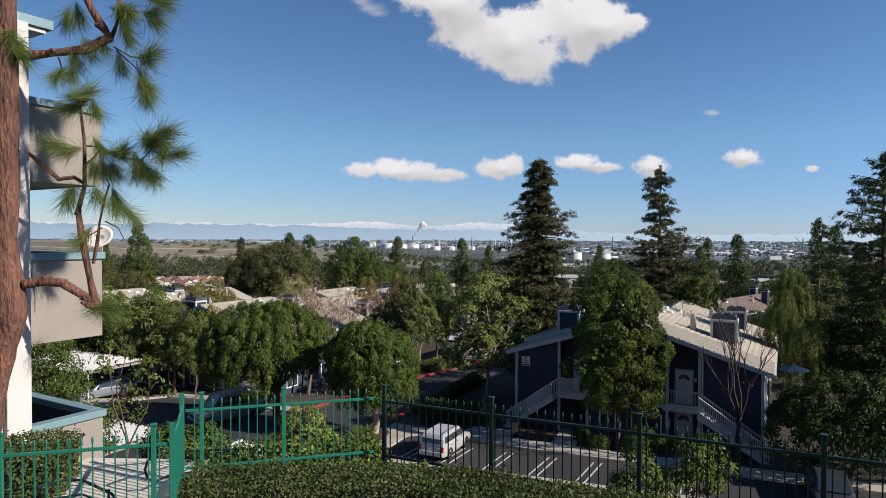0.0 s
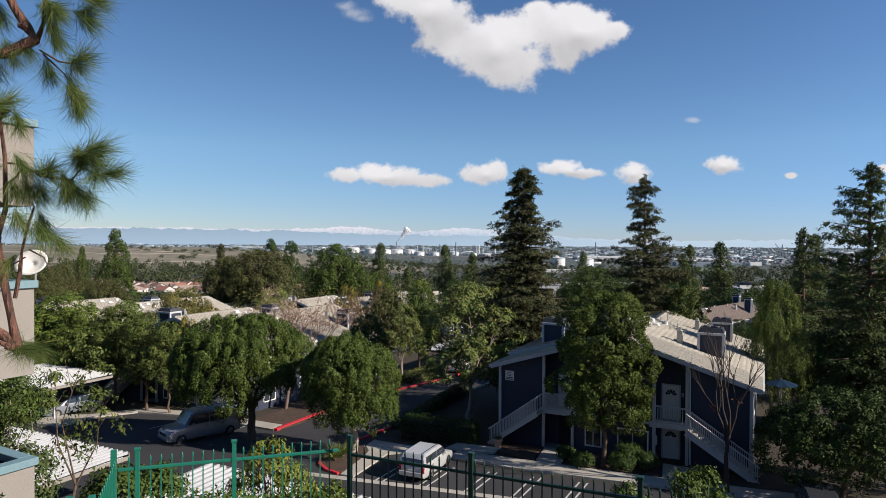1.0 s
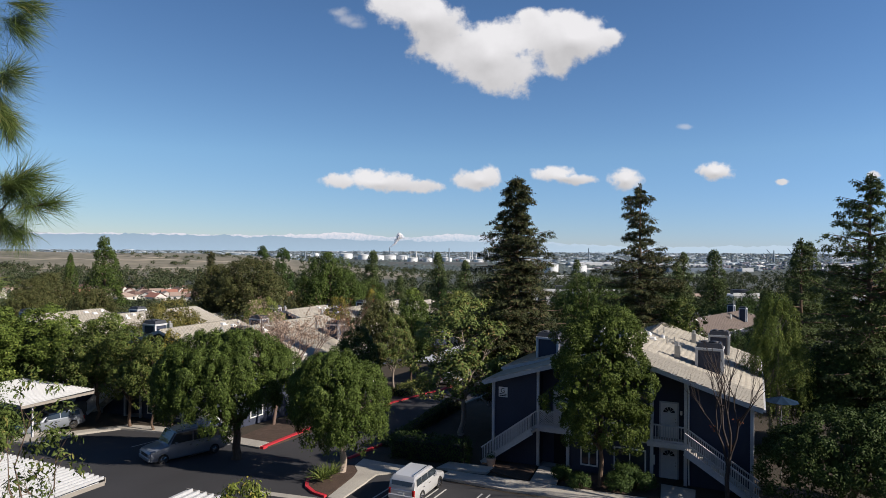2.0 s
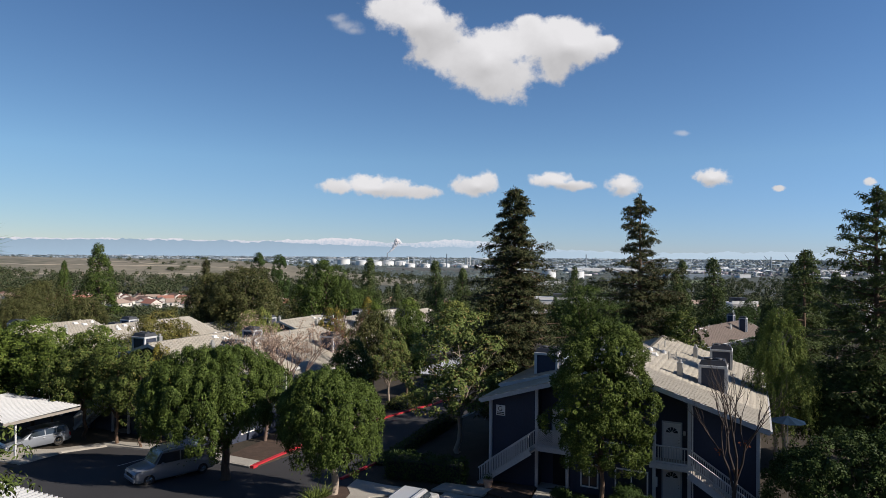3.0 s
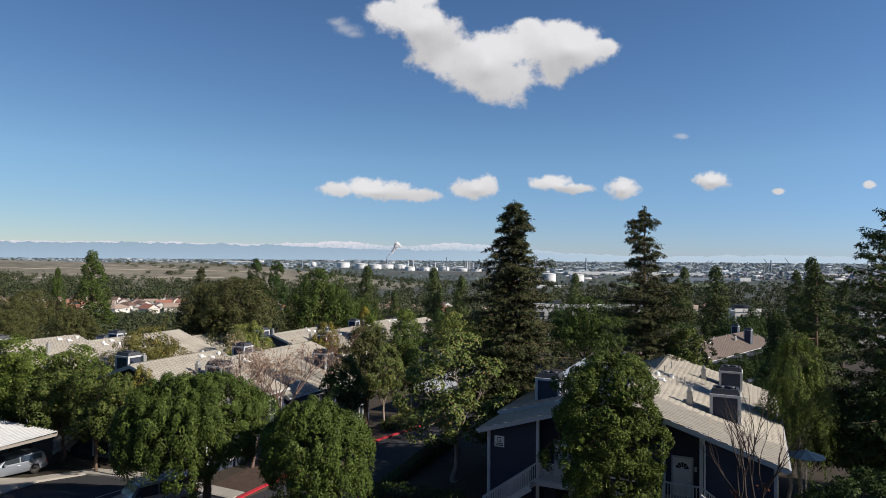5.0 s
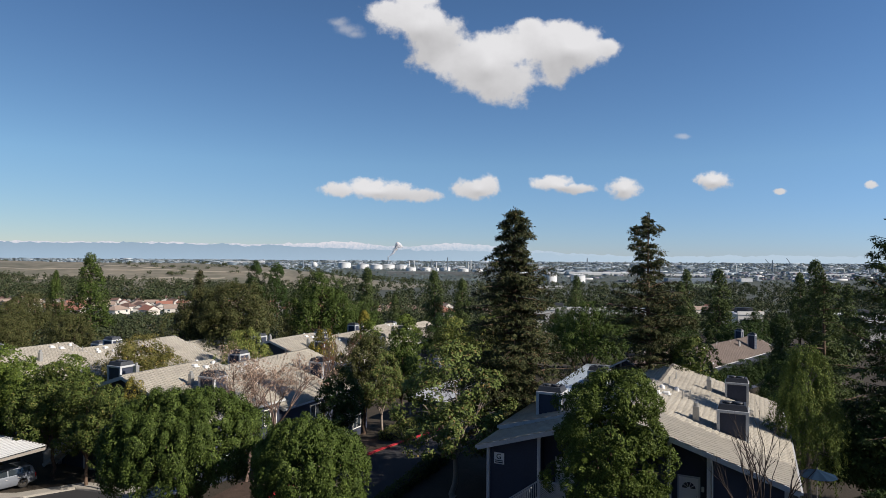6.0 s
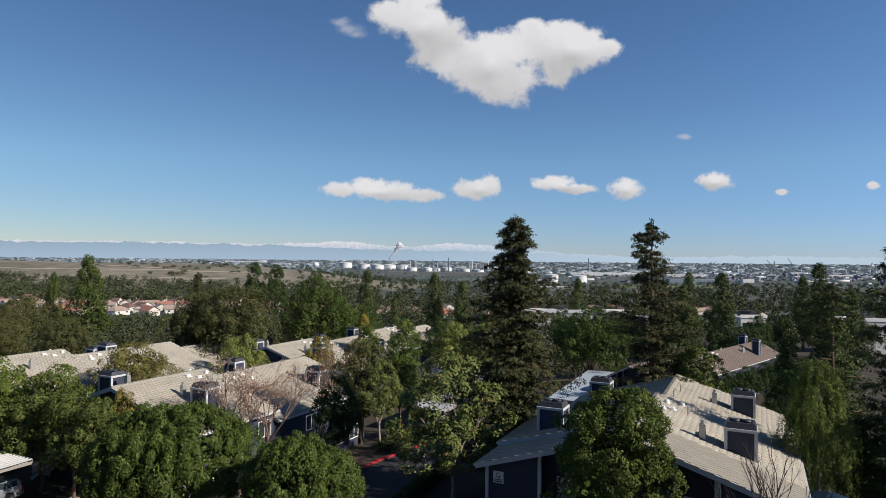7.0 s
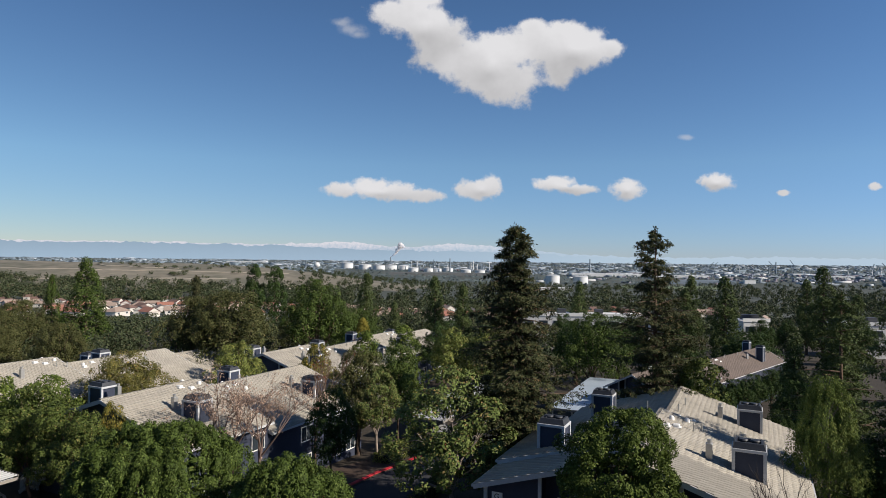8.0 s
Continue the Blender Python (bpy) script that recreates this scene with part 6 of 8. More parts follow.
        tube(bm, [(x, 0.06 * math.sin(i * 1.7 + x), z) for i, (x, z) in enumerate(pts)], [(r0 + (r1 - r0) * i / (n - 1)) * (1 + 0.12 * rng.normal()) for i in range(n)], 9)
        if r0 > 0.05:
            for _ in range(5):
                i = rng.integers(0, n)
                x, z = pts[i]
                tube(bm, [(x, 0, z), (x + rng.normal() * 0.07, -0.05, z + rng.normal() * 0.07)], [r0 * 0.7, r0 * 0.35], 7)
        part("branch", bm, M_BARK_PINE if r0 > 0.02 else M_BARK, t)
    tufts = [(1.52, 7.43, 1, -0.2), (1.94, 7.43, 1, -0.1), (2.20, 7.48, 1, 0), (1.73, 7.35, 0.8, -0.6), (2.03, 7.26, 0.7, -0.6), (1.64, 7.22, 0.3, -1), (0.54, 7.39, 0, -1), (0.88, 7.35, 0, -1), (-0.10, 7.01, 0.3, -1), (-0.02, 6.88, 0.6, -0.6), (0.07, 6.71, 0.5, -1), (1.09, 6.79, 0.2, -1)]
    tufts += [(1.47, 6.62, 0.2, -1), (1.26, 6.88, 0.4, -0.6), (0.84, 6.67, 0.2, -0.8), (2.08, 6.71, 1, 0.3), (1.94, 6.63, 0.6, -0.8), (1.92, 6.33, 0.2, -1), (1.98, 6.20, 0.6, -0.8), (1.90, 6.11, 0, -1), (1.63, 7.02, 0.5, -1), (0.62, 6.41, -0.2, -1), (0.82, 6.43, 0.3, -1)]
    tufts += [(1.18, 6.05, 0.8, 0.6), (0.96, 6.05, -0.9, 0.2), (0.92, 5.90, -0.9, -0.5), (1.13, 5.90, 0.4, -1), (0.58, 5.35, -1, 0.1), (0.80, 5.26, -1, -0.2), (1.30, 5.29, 0.4, -1), (1.47, 5.22, 1, -0.1), (1.64, 5.22, 1, 0.4), (2.04, 5.41, -1, 0.1), (2.03, 5.39, 0.2, -1), (2.06, 5.39, 0.8, -0.6)]
    tufts2 = [(2.15, 5.43, 1, 0.2), (2.37, 5.48, 1, 0.4), (2.41, 5.20, 1, 0.3), (2.24, 5.18, 0.6, -0.8), (1.87, 5.05, 0.1, -1), (1.81, 4.98, -0.2, -1), (1.96, 4.97, 0.5, -1), (1.98, 4.88, 0.4, -0.9), (1.30, 4.97, 0.2, -1), (1.18, 4.97, -0.3, -1), (1.43, 4.97, 0.6, -0.8)]
    tufts2 += [(1.26, 4.58, -0.3, -1), (1.39, 4.54, 0.3, -1), (1.52, 4.41, 0.7, -0.8), (1.62, 4.29, 0.6, -0.9), (0.84, 4.63, -0.8, -0.4), (0.79, 4.50, -0.5, -0.8), (1.01, 3.94, -0.6, -0.9), (1.22, 2.84, 0.8, -0.2), (1.28, 2.82, 0.9, -0.4), (1.09, 2.84, -0.9, -0.1)]
    for x, z, dx, dz in tufts + tufts2:
        k = 250
        axis = np.array([dx, rng.normal() * 0.45, dz])
        axis = axis / np.linalg.norm(axis)
        D = unit(axis[None] * 0.95 + rng.normal(size=(k, 3)) * 0.36 - np.array([[0, 0, 0.12]]))
        P = np.array([x, rng.normal() * 0.12, z])[None] - axis[None] * (rng.random((k, 1)) * 0.22) + rng.normal(size=(k, 3)) * 0.012
        q = leaf_quads(P, D, rng.normal(size=(k, 3)), 0.30 + 0.18 * rng.random(k), np.full(k, 0.0052), 0.32)
        tagged(quads_object("needle_tuft", q, L_PINE, t), kind="stuff")


long_pine()

# shrubs and saplings on the slope below the fence
broad_tree("sapling", "thin sapling with sparse leaves on the slope", -8.0, 13.0, [(0.1, 0, 4.0, 0.7, 0.7, 0.9), (0.5, 0.1, 2.9, 0.7, 0.6, 0.7), (-0.5, 0, 3.3, 0.6, 0.5, 0.7), (-0.2, 0.1, 2.1, 0.6, 0.5, 0.5)], (0, 0, 1.2), 0.04, L_STREET, seed=62, clumps=95, per=20, radius=0.2, length=0.12, width=0.045, droop=0.6, shell=0.3, z=6.0, inner=0)
broad_tree("sapling", "dense young tree on a thin trunk beside the carport", -18.2, 24.0, [(0, 0, 8.0, 1.6, 1.5, 1.7), (1.0, 0.1, 6.4, 1.3, 1.2, 1.3), (-1.3, 0, 6.0, 1.4, 1.3, 1.4), (0.1, -0.3, 4.8, 1.4, 1.2, 1.1)], (0, 0, 3.0), 0.07, L_DENSE, bark=M_BARK_PALE, seed=63, clumps=330, per=40, radius=0.34, length=0.13, width=0.07, droop=0.3, shell=0.6, inner=6, inner_size=0.25)
broad_tree("sapling", "young leafy tree on the slope", -19.6, 27.5, [(0, 0, 6.3, 1.5, 1.4, 1.5), (0.9, 0.1, 5.2, 1.1, 1.0, 1.1), (-1.0, 0, 5.2, 1.3, 1.1, 1.2), (0.1, 0, 4.2, 1.1, 1.0, 1.0)], (0, 0, 2.6), 0.07, L_DENSE, bark=M_BARK_PALE, seed=64, clumps=260, per=30, radius=0.3, length=0.12, width=0.06, droop=0.3, shell=0.4, inner=0)
shrub("shrub", "yellow-green leafy bush on the slope", -3.6, 13.6, z=5.7, lobes=[(0, 0, 1.7, 0.6, 0.6, 0.8), (0.5, 0, 1.3, 0.5, 0.5, 0.6), (-0.5, 0, 1.0, 0.6, 0.5, 0.7), (0.9, 0.1, 0.8, 0.5, 0.5, 0.6)], leaf=L_LIME, seed=65, clumps=150, per=24, radius=0.2, length=0.12, width=0.046, droop=0.7)
shrub("shrub", "dark glossy bush on the slope", -6.4, 11.5, z=6.8, lobes=[(0.2, 0, 0.7, 0.65, 0.6, 0.7), (0.9, 0.3, 0.65, 0.6, 0.55, 0.65)], leaf=L_DENSE, seed=66, clumps=200, per=26, radius=0.2, length=0.1, width=0.055)
shrub("shrub", "dark bush below the balcony", -8.0, 10.6, z=7.2, lobes=[(0, 0, 0.9, 1.0, 0.8, 0.9), (-1.0, 0.3, 0.8, 0.8, 0.7, 0.8)], leaf=L_HEDGE, seed=67, clumps=200, per=26, radius=0.2, length=0.1, width=0.055)
for x, y, s, k in ((6.8, 14.0, 1.0, 68), (5.3, 13.6, 0.95, 69), (7.6, 15.0, 0.9, 70), (4.6, 12.4, 0.7, 74)):
    shrub("shrub", "bright leafy bush on the slope", x, y, z=5.1, lobes=[(0, 0, 1.5 * s, 0.5 * s, 0.5 * s, 0.75 * s), (0.4 * s, 0, 1.0 * s, 0.5 * s, 0.5 * s, 0.6 * s), (-0.4 * s, 0.1, 0.8 * s, 0.5 * s, 0.5 * s, 0.6 * s)], leaf=L_FICUS, seed=k, clumps=110, per=20, radius=0.18, length=0.12, width=0.05, droop=0.5, group="slope bushes")


# ---- carports ----
def carport(label, m, x0, x1, y0, y1, top, material, rib=0.42, foot=-2.6, high=0.075):
    """A flat roof of ribbed sheets on steel posts; the sheets run along y."""
    c = empty("carport", m, label, "carport", "carports")
    n = int((x1 - x0) / rib)
    bm = bmesh.new()
    w = rib
    prof = [(0, 0), (w * 0.72, 0), (w * 0.76, high), (w * 0.92, high), (w * 0.96, 0), (w, 0)]
    a = [bm.verts.new((x, y0, z)) for x, z in prof]
    b = [bm.verts.new((x, y1, z + 0.1)) for x, z in prof]
    for i in range(len(prof) - 1):
        bm.faces.new((a[i], a[i + 1], b[i + 1], b[i]))
    r = bmesh.ops.extrude_face_region(bm, geom=bm.faces[:])
    bmesh.ops.translate(bm, vec=(0, 0, -0.012), verts=[v for v in r["geom"] if isinstance(v, bmesh.types.BMVert)])
    bmesh.ops.recalc_face_normals(bm, faces=bm.faces)
    me = solid("roof_panel", bm, material)
    for i in range(n):
        share("roof_panel", me, c, Matrix.Translation((x0 + i * rib, 0, top)))
    part("fascia", boxes((x0 - 0.05, x0 + n * rib + 0.05, y0 - 0.05, y0 - 0.005, top - 0.2, top + 0.06)), M_STUCCO, c)
    part("fascia", boxes((x0 - 0.05, x0 + n * rib + 0.05, y1 + 0.005, y1 + 0.05, top - 0.1, top + 0.16)), M_STUCCO, c)
    for x in (x0 - 0.045, x0 + n * rib + 0.005):
        part("fascia", boxes((x, x + 0.04, y0, y1, top - 0.2, top - 0.005)), M_STUCCO, c)
    k = max(2, int((x1 - x0) / 4.5))
    for i in range(k + 1):
        x = x0 + 0.3 + (n * rib - 0.6) * i / k
        part("beam", boxes((x - 0.05, x + 0.05, y0 + 0.1, y1 - 0.1, top - 0.24, top - 0.03)), M_TRIM, c)
        part("post", boxes((x - 0.06, x + 0.06, y0 + 0.9, y0 + 1.02, foot, top - 0.24)), M_TRIM, c)
    return c


carport("open carport with a white ribbed metal roof", pose(-14.8, 29.3, 0, 0, 0, TURN), -15, 0, -5.6, 0, 2.35, M_SHEET, 0.36, 0.0, 0.12)
carport("open carport with a white ribbed metal roof", pose(-10.6, 28.1, 0, 0, 0, TURN), 0, 13.5, -5.6, 0, 2.35, M_SHEET, 0.42, 0.0, 0.12)
carport("open carport with a white ribbed metal roof", pose(-25.6, 48.0, 0, 0, 0, TURN), -9, 0, -5.4, 0, 2.4, M_SHEET, 0.36, 0.0)
carport("long carport with a pale blue metal roof", pose(13.6, 77.7, 0, 0, 0, TURN), 0, 5.2, 0, 20, 0.35, M_SHEET_BLUE, 0.5, -2.6, 0.015)
carport("long carport with a grey-white metal roof", pose(-2.5, 74.0, 0, 0, 0, TURN), 0, 5.2, 0, 20, 0.2, M_SHEET, 0.5, -2.6, 0.015)


# ---- cars ----
def loft(bm, sections, smooth=True):
    """Skin through cross sections of equal count, capped at both ends."""
    rings = [[bm.verts.new(p) for p in s] for s in sections]
    n = len(rings[0])
    for r0, r1 in zip(rings, rings[1:]):
        for k in range(n):
            f = bm.faces.new((r0[k], r0[(k + 1) % n], r1[(k + 1) % n], r1[k]))
            f.smooth = smooth
    bm.faces.new(rings[0][::-1])
    bm.faces.new(rings[-1])
    bmesh.ops.recalc_face_normals(bm, faces=bm.faces)
    return bm


def car(name, label, x, y, heading, paint, length, width, height, hood, tail, belt, bed=0.0, rails=False):
    """A car pointing along +x: lower body, cabin, glass, wheels, lamps."""
    c = empty(name, pose(x, y, ground(x, y) + 0.035, 0, 0, heading), label, "car", "parked cars")
    L, W = length / 2, width / 2
    lo = 0.24

    def ring(px, half, z0, z1):
        return [(px, -half * 0.93, z0), (px, -half, z0 + 0.12), (px, -half, z0 + (z1 - z0) * 0.62), (px, -half * 0.955, z1 - 0.03), (px, -half * 0.86, z1),
                (px, half * 0.86, z1), (px, half * 0.955, z1 - 0.03), (px, half, z0 + (z1 - z0) * 0.62), (px, half, z0 + 0.12), (px, half * 0.93, z0)]
    st = [(-L, W * 0.86, lo + 0.14, belt - 0.14), (-L + 0.1, W * 0.95, lo + 0.02, belt - 0.03), (-L + 0.5, W, lo, belt), (0, W, lo, belt), (L - hood, W, lo, belt - 0.01), (L - 0.55, W * 0.97, lo, belt - 0.13), (L - 0.12, W * 0.9, lo + 0.04, belt - 0.22), (L, W * 0.8, lo + 0.14, belt - 0.34)]
    body = part("body", loft(bmesh.new(), [ring(*s) for s in st]), paint, c)
    body.data.set_sharp_from_angle(angle=radians(28))
    # cabin, upright on the tall cars
    rw = 0.87 if rails else 0.78
    ws, bs = L - hood + 0.12, -L + tail + bed
    roof0, roof1 = ws - (0.58 if rails else 0.75), bs + 0.3
    h1 = height

    def cab(px, half, z):
        return [(px, -W * 0.93, belt - 0.05), (px, -half, z - 0.06), (px, -half * 0.88, z), (px, half * 0.88, z), (px, half, z - 0.06), (px, W * 0.93, belt - 0.05)]
    sec = [cab(bs, W * 0.9, belt + 0.02), cab(bs + 0.12, W * (rw + 0.03), h1 - 0.2), cab(roof1, W * rw, h1 - 0.03), cab((roof0 + roof1) / 2, W * rw, h1), cab(roof0, W * rw, h1 - 0.04), cab(ws - 0.08, W * 0.9, belt + 0.05), cab(ws, W * 0.9, belt - 0.02)]
    part("cabin", loft(bmesh.new(), sec), paint, c).data.set_sharp_from_angle(angle=radians(28))
    # glass: windscreen, rear window, side windows
    def pane(pts, lab=""):
        bm = bmesh.new()
        f = bm.faces.new([bm.verts.new(p) for p in pts])
        r = bmesh.ops.extrude_face_region(bm, geom=[f])
        f.normal_update()
        bmesh.ops.translate(bm, vec=f.normal * 0.006, verts=[v for v in r["geom"] if isinstance(v, bmesh.types.BMVert)])
        bmesh.ops.recalc_face_normals(bm, faces=bm.faces)
        part("window", bm, M_GLASS, c, lab)
    e = 0.012
    pane([(ws - 0.05 + e, -W * 0.80, belt + 0.09), (ws - 0.05 + e, W * 0.80, belt + 0.09), (roof0 + 0.1 + e, W * (rw - 0.1), h1 - 0.08 + e), (roof0 + 0.1 + e, -W * (rw - 0.1), h1 - 0.08 + e)], "windscreen")
    pane([(bs + 0.02 - e, -W * 0.72, belt + 0.1), (bs + 0.02 - e, W * 0.72, belt + 0.1), (bs + 0.105 - e, W * (rw - 0.1), h1 - 0.24), (bs + 0.105 - e, -W * (rw - 0.1), h1 - 0.24)], "rear window")
    span = roof0 - bs - 0.2
    cuts = [bs + 0.28, bs + 0.28 + span * 0.30, bs + 0.28 + span * 0.64, roof0 + 0.12]
    for sgn in (-1, 1):
        for a, b in zip(cuts, cuts[1:]):
            fr = 0.42 if b == cuts[-1] else 0.0
            pts = [(a + 0.04, sgn * (W * 0.925), belt + 0.06), (b - 0.04 + fr * 0.8, sgn * (W * 0.925), belt + 0.06), (b - 0.04, sgn * (W * (rw + 0.022)), h1 - 0.14), (a + 0.04, sgn * (W * (rw + 0.022)), h1 - 0.14)]
            pane([(p[0], p[1] + sgn * 0.02, p[2]) for p in pts])
    # wheels
    r = 0.34
    for sx in (L - 0.85, -L + 0.85):
        for sgn in (-1, 1):
            bm = bmesh.new()
            prof = [(0.0, r * 0.62), (0.0, r * 0.9), (0.03, r), (0.19, r), (0.22, r * 0.9), (0.22, r * 0.62)]
            rings = [[bm.verts.new((sx + q * math.cos(k * math.pi / 10), sgn * (W - 0.2 + d), r + q * math.sin(k * math.pi / 10))) for k in range(20)] for d, q in prof]
            for r0, r1 in zip(rings, rings[1:]):
                for k in range(20):
                    bm.faces.new((r0[k], r0[(k + 1) % 20], r1[(k + 1) % 20], r1[k]))
            bmesh.ops.recalc_face_normals(bm, faces=bm.faces)
            wh = part("wheel", bm, M_BLACK, c, "black tyre")
            bm = bmesh.new()
            tube(bm, [(sx, sgn * (W - 0.2 + 0.05), r), (sx, sgn * (W + 0.0), r)], [r * 0.62, r * 0.62], 16)
            for k in range(5):
                q = k * 2 * math.pi / 5
                beam(bm, (sx, sgn * (W + 0.01), r), (sx + r * 0.58 * math.cos(q), sgn * (W + 0.01), r + r * 0.58 * math.sin(q)), 0.05)
            part("rim", bm, M_CHROME, wh, "alloy rim")
    # bumpers, lamps, plate
    part("bumper", boxes((-L - 0.06, -L + 0.12, -W * 0.92, W * 0.92, lo + 0.1, lo + 0.34), bevel=0.03), paint, c)
    part("bumper", boxes((L - 0.14, L + 0.05, -W * 0.84, W * 0.84, lo + 0.08, lo + 0.3), bevel=0.03), paint, c)
    part("grille", boxes((L - 0.06, L + 0.02, -W * 0.45, W * 0.45, lo + 0.33, belt - 0.36), bevel=0.01), M_BLACK, c)
    for sgn in (-1, 1):
        part("headlamp", boxes((L - 0.16, L + 0.0, sgn * W * 0.68 - 0.15, sgn * W * 0.68 + 0.15, belt - 0.5, belt - 0.33), bevel=0.03), M_LAMP_CLEAR, c)
        part("tail_lamp", boxes((-L - 0.01, -L + 0.14, sgn * W * 0.84 - 0.07, sgn * W * 0.84 + 0.07, belt - 0.42, belt - 0.08), bevel=0.02), M_LAMP_RED, c)
        part("mirror", boxes((ws - 0.55, ws - 0.4, sgn * (W + 0.09) - 0.08, sgn * (W + 0.09) + 0.08, belt + 0.02, belt + 0.17), bevel=0.03), paint, c)
        for dx in (roof0 - span * 0.28, roof0 - span * 0.62):
            part("door_handle", boxes((dx - 0.08, dx + 0.08, sgn * (W + 0.005) - 0.015, sgn * (W + 0.005) + 0.015, belt - 0.17, belt - 0.13)), M_CHROME, c)
        if rails:
            part("roof_rail", tube(bmesh.new(), [(roof1, sgn * W * 0.66, h1), (roof1 + 0.15, sgn * W * 0.66, h1 + 0.06), (roof0 - 0.2, sgn * W * 0.66, h1 + 0.05), (roof0, sgn * W * 0.66, h1 - 0.02)], [0.018] * 4, 6), M_CHROME, c)
    part("number_plate", boxes((-L - 0.075, -L - 0.058, -0.16, 0.16, lo + 0.36, lo + 0.48)), M_WHITE, c)
    if bed:
        part("load_bed", boxes((-L + 0.12, bs - 0.05, -W * 0.8, W * 0.8, belt - 0.02, belt + 0.004)), M_BLACK, c, "dark open load bed")
    return c


car("wagon_car", "silver boxy wagon parked in a marked bay", -0.36, 34.2, 66, M_SILVER, 3.95, 1.62, 1.5, 1.15, 0.02, 0.94, rails=True)
# body colour is silver darkened for the tree's shade
car("suv_car", "large silver four-wheel-drive car under the ficus", -16.0, 41.2, 224, M_SHADED_SILVER, 5.0, 1.95, 1.92, 1.25, 0.02, 1.12, rails=True)
car("hatchback_car", "grey car parked under the carport", -29.2, 48.5, 232, M_SHADED_SILVER, 4.3, 1.75, 1.5, 1.2, 0.05, 0.92)
car("hatchback_car", "white car parked before the long carport", 2.2, 74.2, 70, M_SHEET, 4.3, 1.75, 1.5, 1.2, 0.05, 0.92)
car("hatchback_car", "dark car parked in the shade", 18.0, 27.4, 250, M_DARKCAR, 4.4, 1.75, 1.48, 1.2, 0.05, 0.92)


# ---- small things ----
def patio_umbrella(x, y, z):
    u = empty("patio_umbrella", pose(x, y, ground(x, y)), "pale blue patio umbrella beside the building", "umbrella")
    top = z - ground(x, y)
    part("pole", tube(bmesh.new(), [(0, 0, 0), (0, 0, top + 0.08)], [0.025, 0.02], 8), M_PIPE, u)
    m = mat("blue_canvas", (0.014, 0.032, 0.062), 0.95, var=0.25, spec=0.05)
    apex = Vector((0, 0, top))
    for k in range(8):
        a0, a1 = k * math.pi / 4, (k + 1) * math.pi / 4
        bm = bmesh.new()
        pts = [apex, Vector((0.95 * math.cos(a0), 0.95 * math.sin(a0), top - 0.3)), Vector((0.9 * math.cos((a0 + a1) / 2), 0.9 * math.sin((a0 + a1) / 2), top - 0.33)), Vector((0.95 * math.cos(a1), 0.95 * math.sin(a1), top - 0.3))]
        f = bm.faces.new([bm.verts.new(p) for p in pts])
        r = bmesh.ops.extrude_face_region(bm, geom=[f])
        bmesh.ops.translate(bm, vec=(0, 0, -0.01), verts=[v for v in r["geom"] if isinstance(v, bmesh.types.BMVert)])
        bmesh.ops.recalc_face_normals(bm, faces=bm.faces)
        part("canopy_panel", bm, m, u)
        bm = bmesh.new()
        tube(bm, [apex - Vector((0, 0, 0.03)), pts[1] - Vector((0, 0, 0.03))], [0.01, 0.008], 5)
        part("rib", bm, M_PIPE, u)


patio_umbrella(21.0, 37.0, 4.8)


def flower_pot(x, y):
    p = empty("flower_pot", pose(x, y, ground(x, y) + 0.1), "terracotta pot with a small plant", "pot")
    part("pot", tube(bmesh.new(), [(0, 0, 0), (0, 0, 0.42), (0, 0, 0.5), (0, 0, 0.52)], [0.2, 0.3, 0.32, 0.3], 16), M_TERRACOTTA, p)
    rng = np.random.default_rng(81)
    tagged(quads_object("plant", clump_leaves(rng, np.array([[0, 0, 0.62], [0.1, 0.05, 0.7], [-0.1, 0, 0.68]]), np.array([[0, 0, 1.0]] * 3), 40, 0.2, 0.14, 0.05), L_DARK, p), kind="stuff")


flower_pot(4.0, 38.9)


def yucca(x, y, seed):
    rng = np.random.default_rng(seed)
    k = 120
    D = on_ball(rng, k)
    D[:, 2] = np.abs(D[:, 2]) * 0.9 + 0.25
    t = empty("spiky_plant", pose(x, y, ground(x, y) + 0.12), "spiky grey-green yucca in the planter", "plant")
    tagged(quads_object("blade", leaf_quads(np.zeros((k, 3)) + [0, 0, 0.15], D, on_ball(rng, k), 0.6 + 0.5 * rng.random(k), np.full(k, 0.05), 0.25), L_BIRCH, t), kind="stuff")
    part("stem", tube(bmesh.new(), [(0, 0, -0.1), (0, 0, 0.25)], [0.12, 0.08], 8), M_BARK, t)


yucca(-5.9, 35.5, 82)
yucca(-5.5, 36.2, 83)


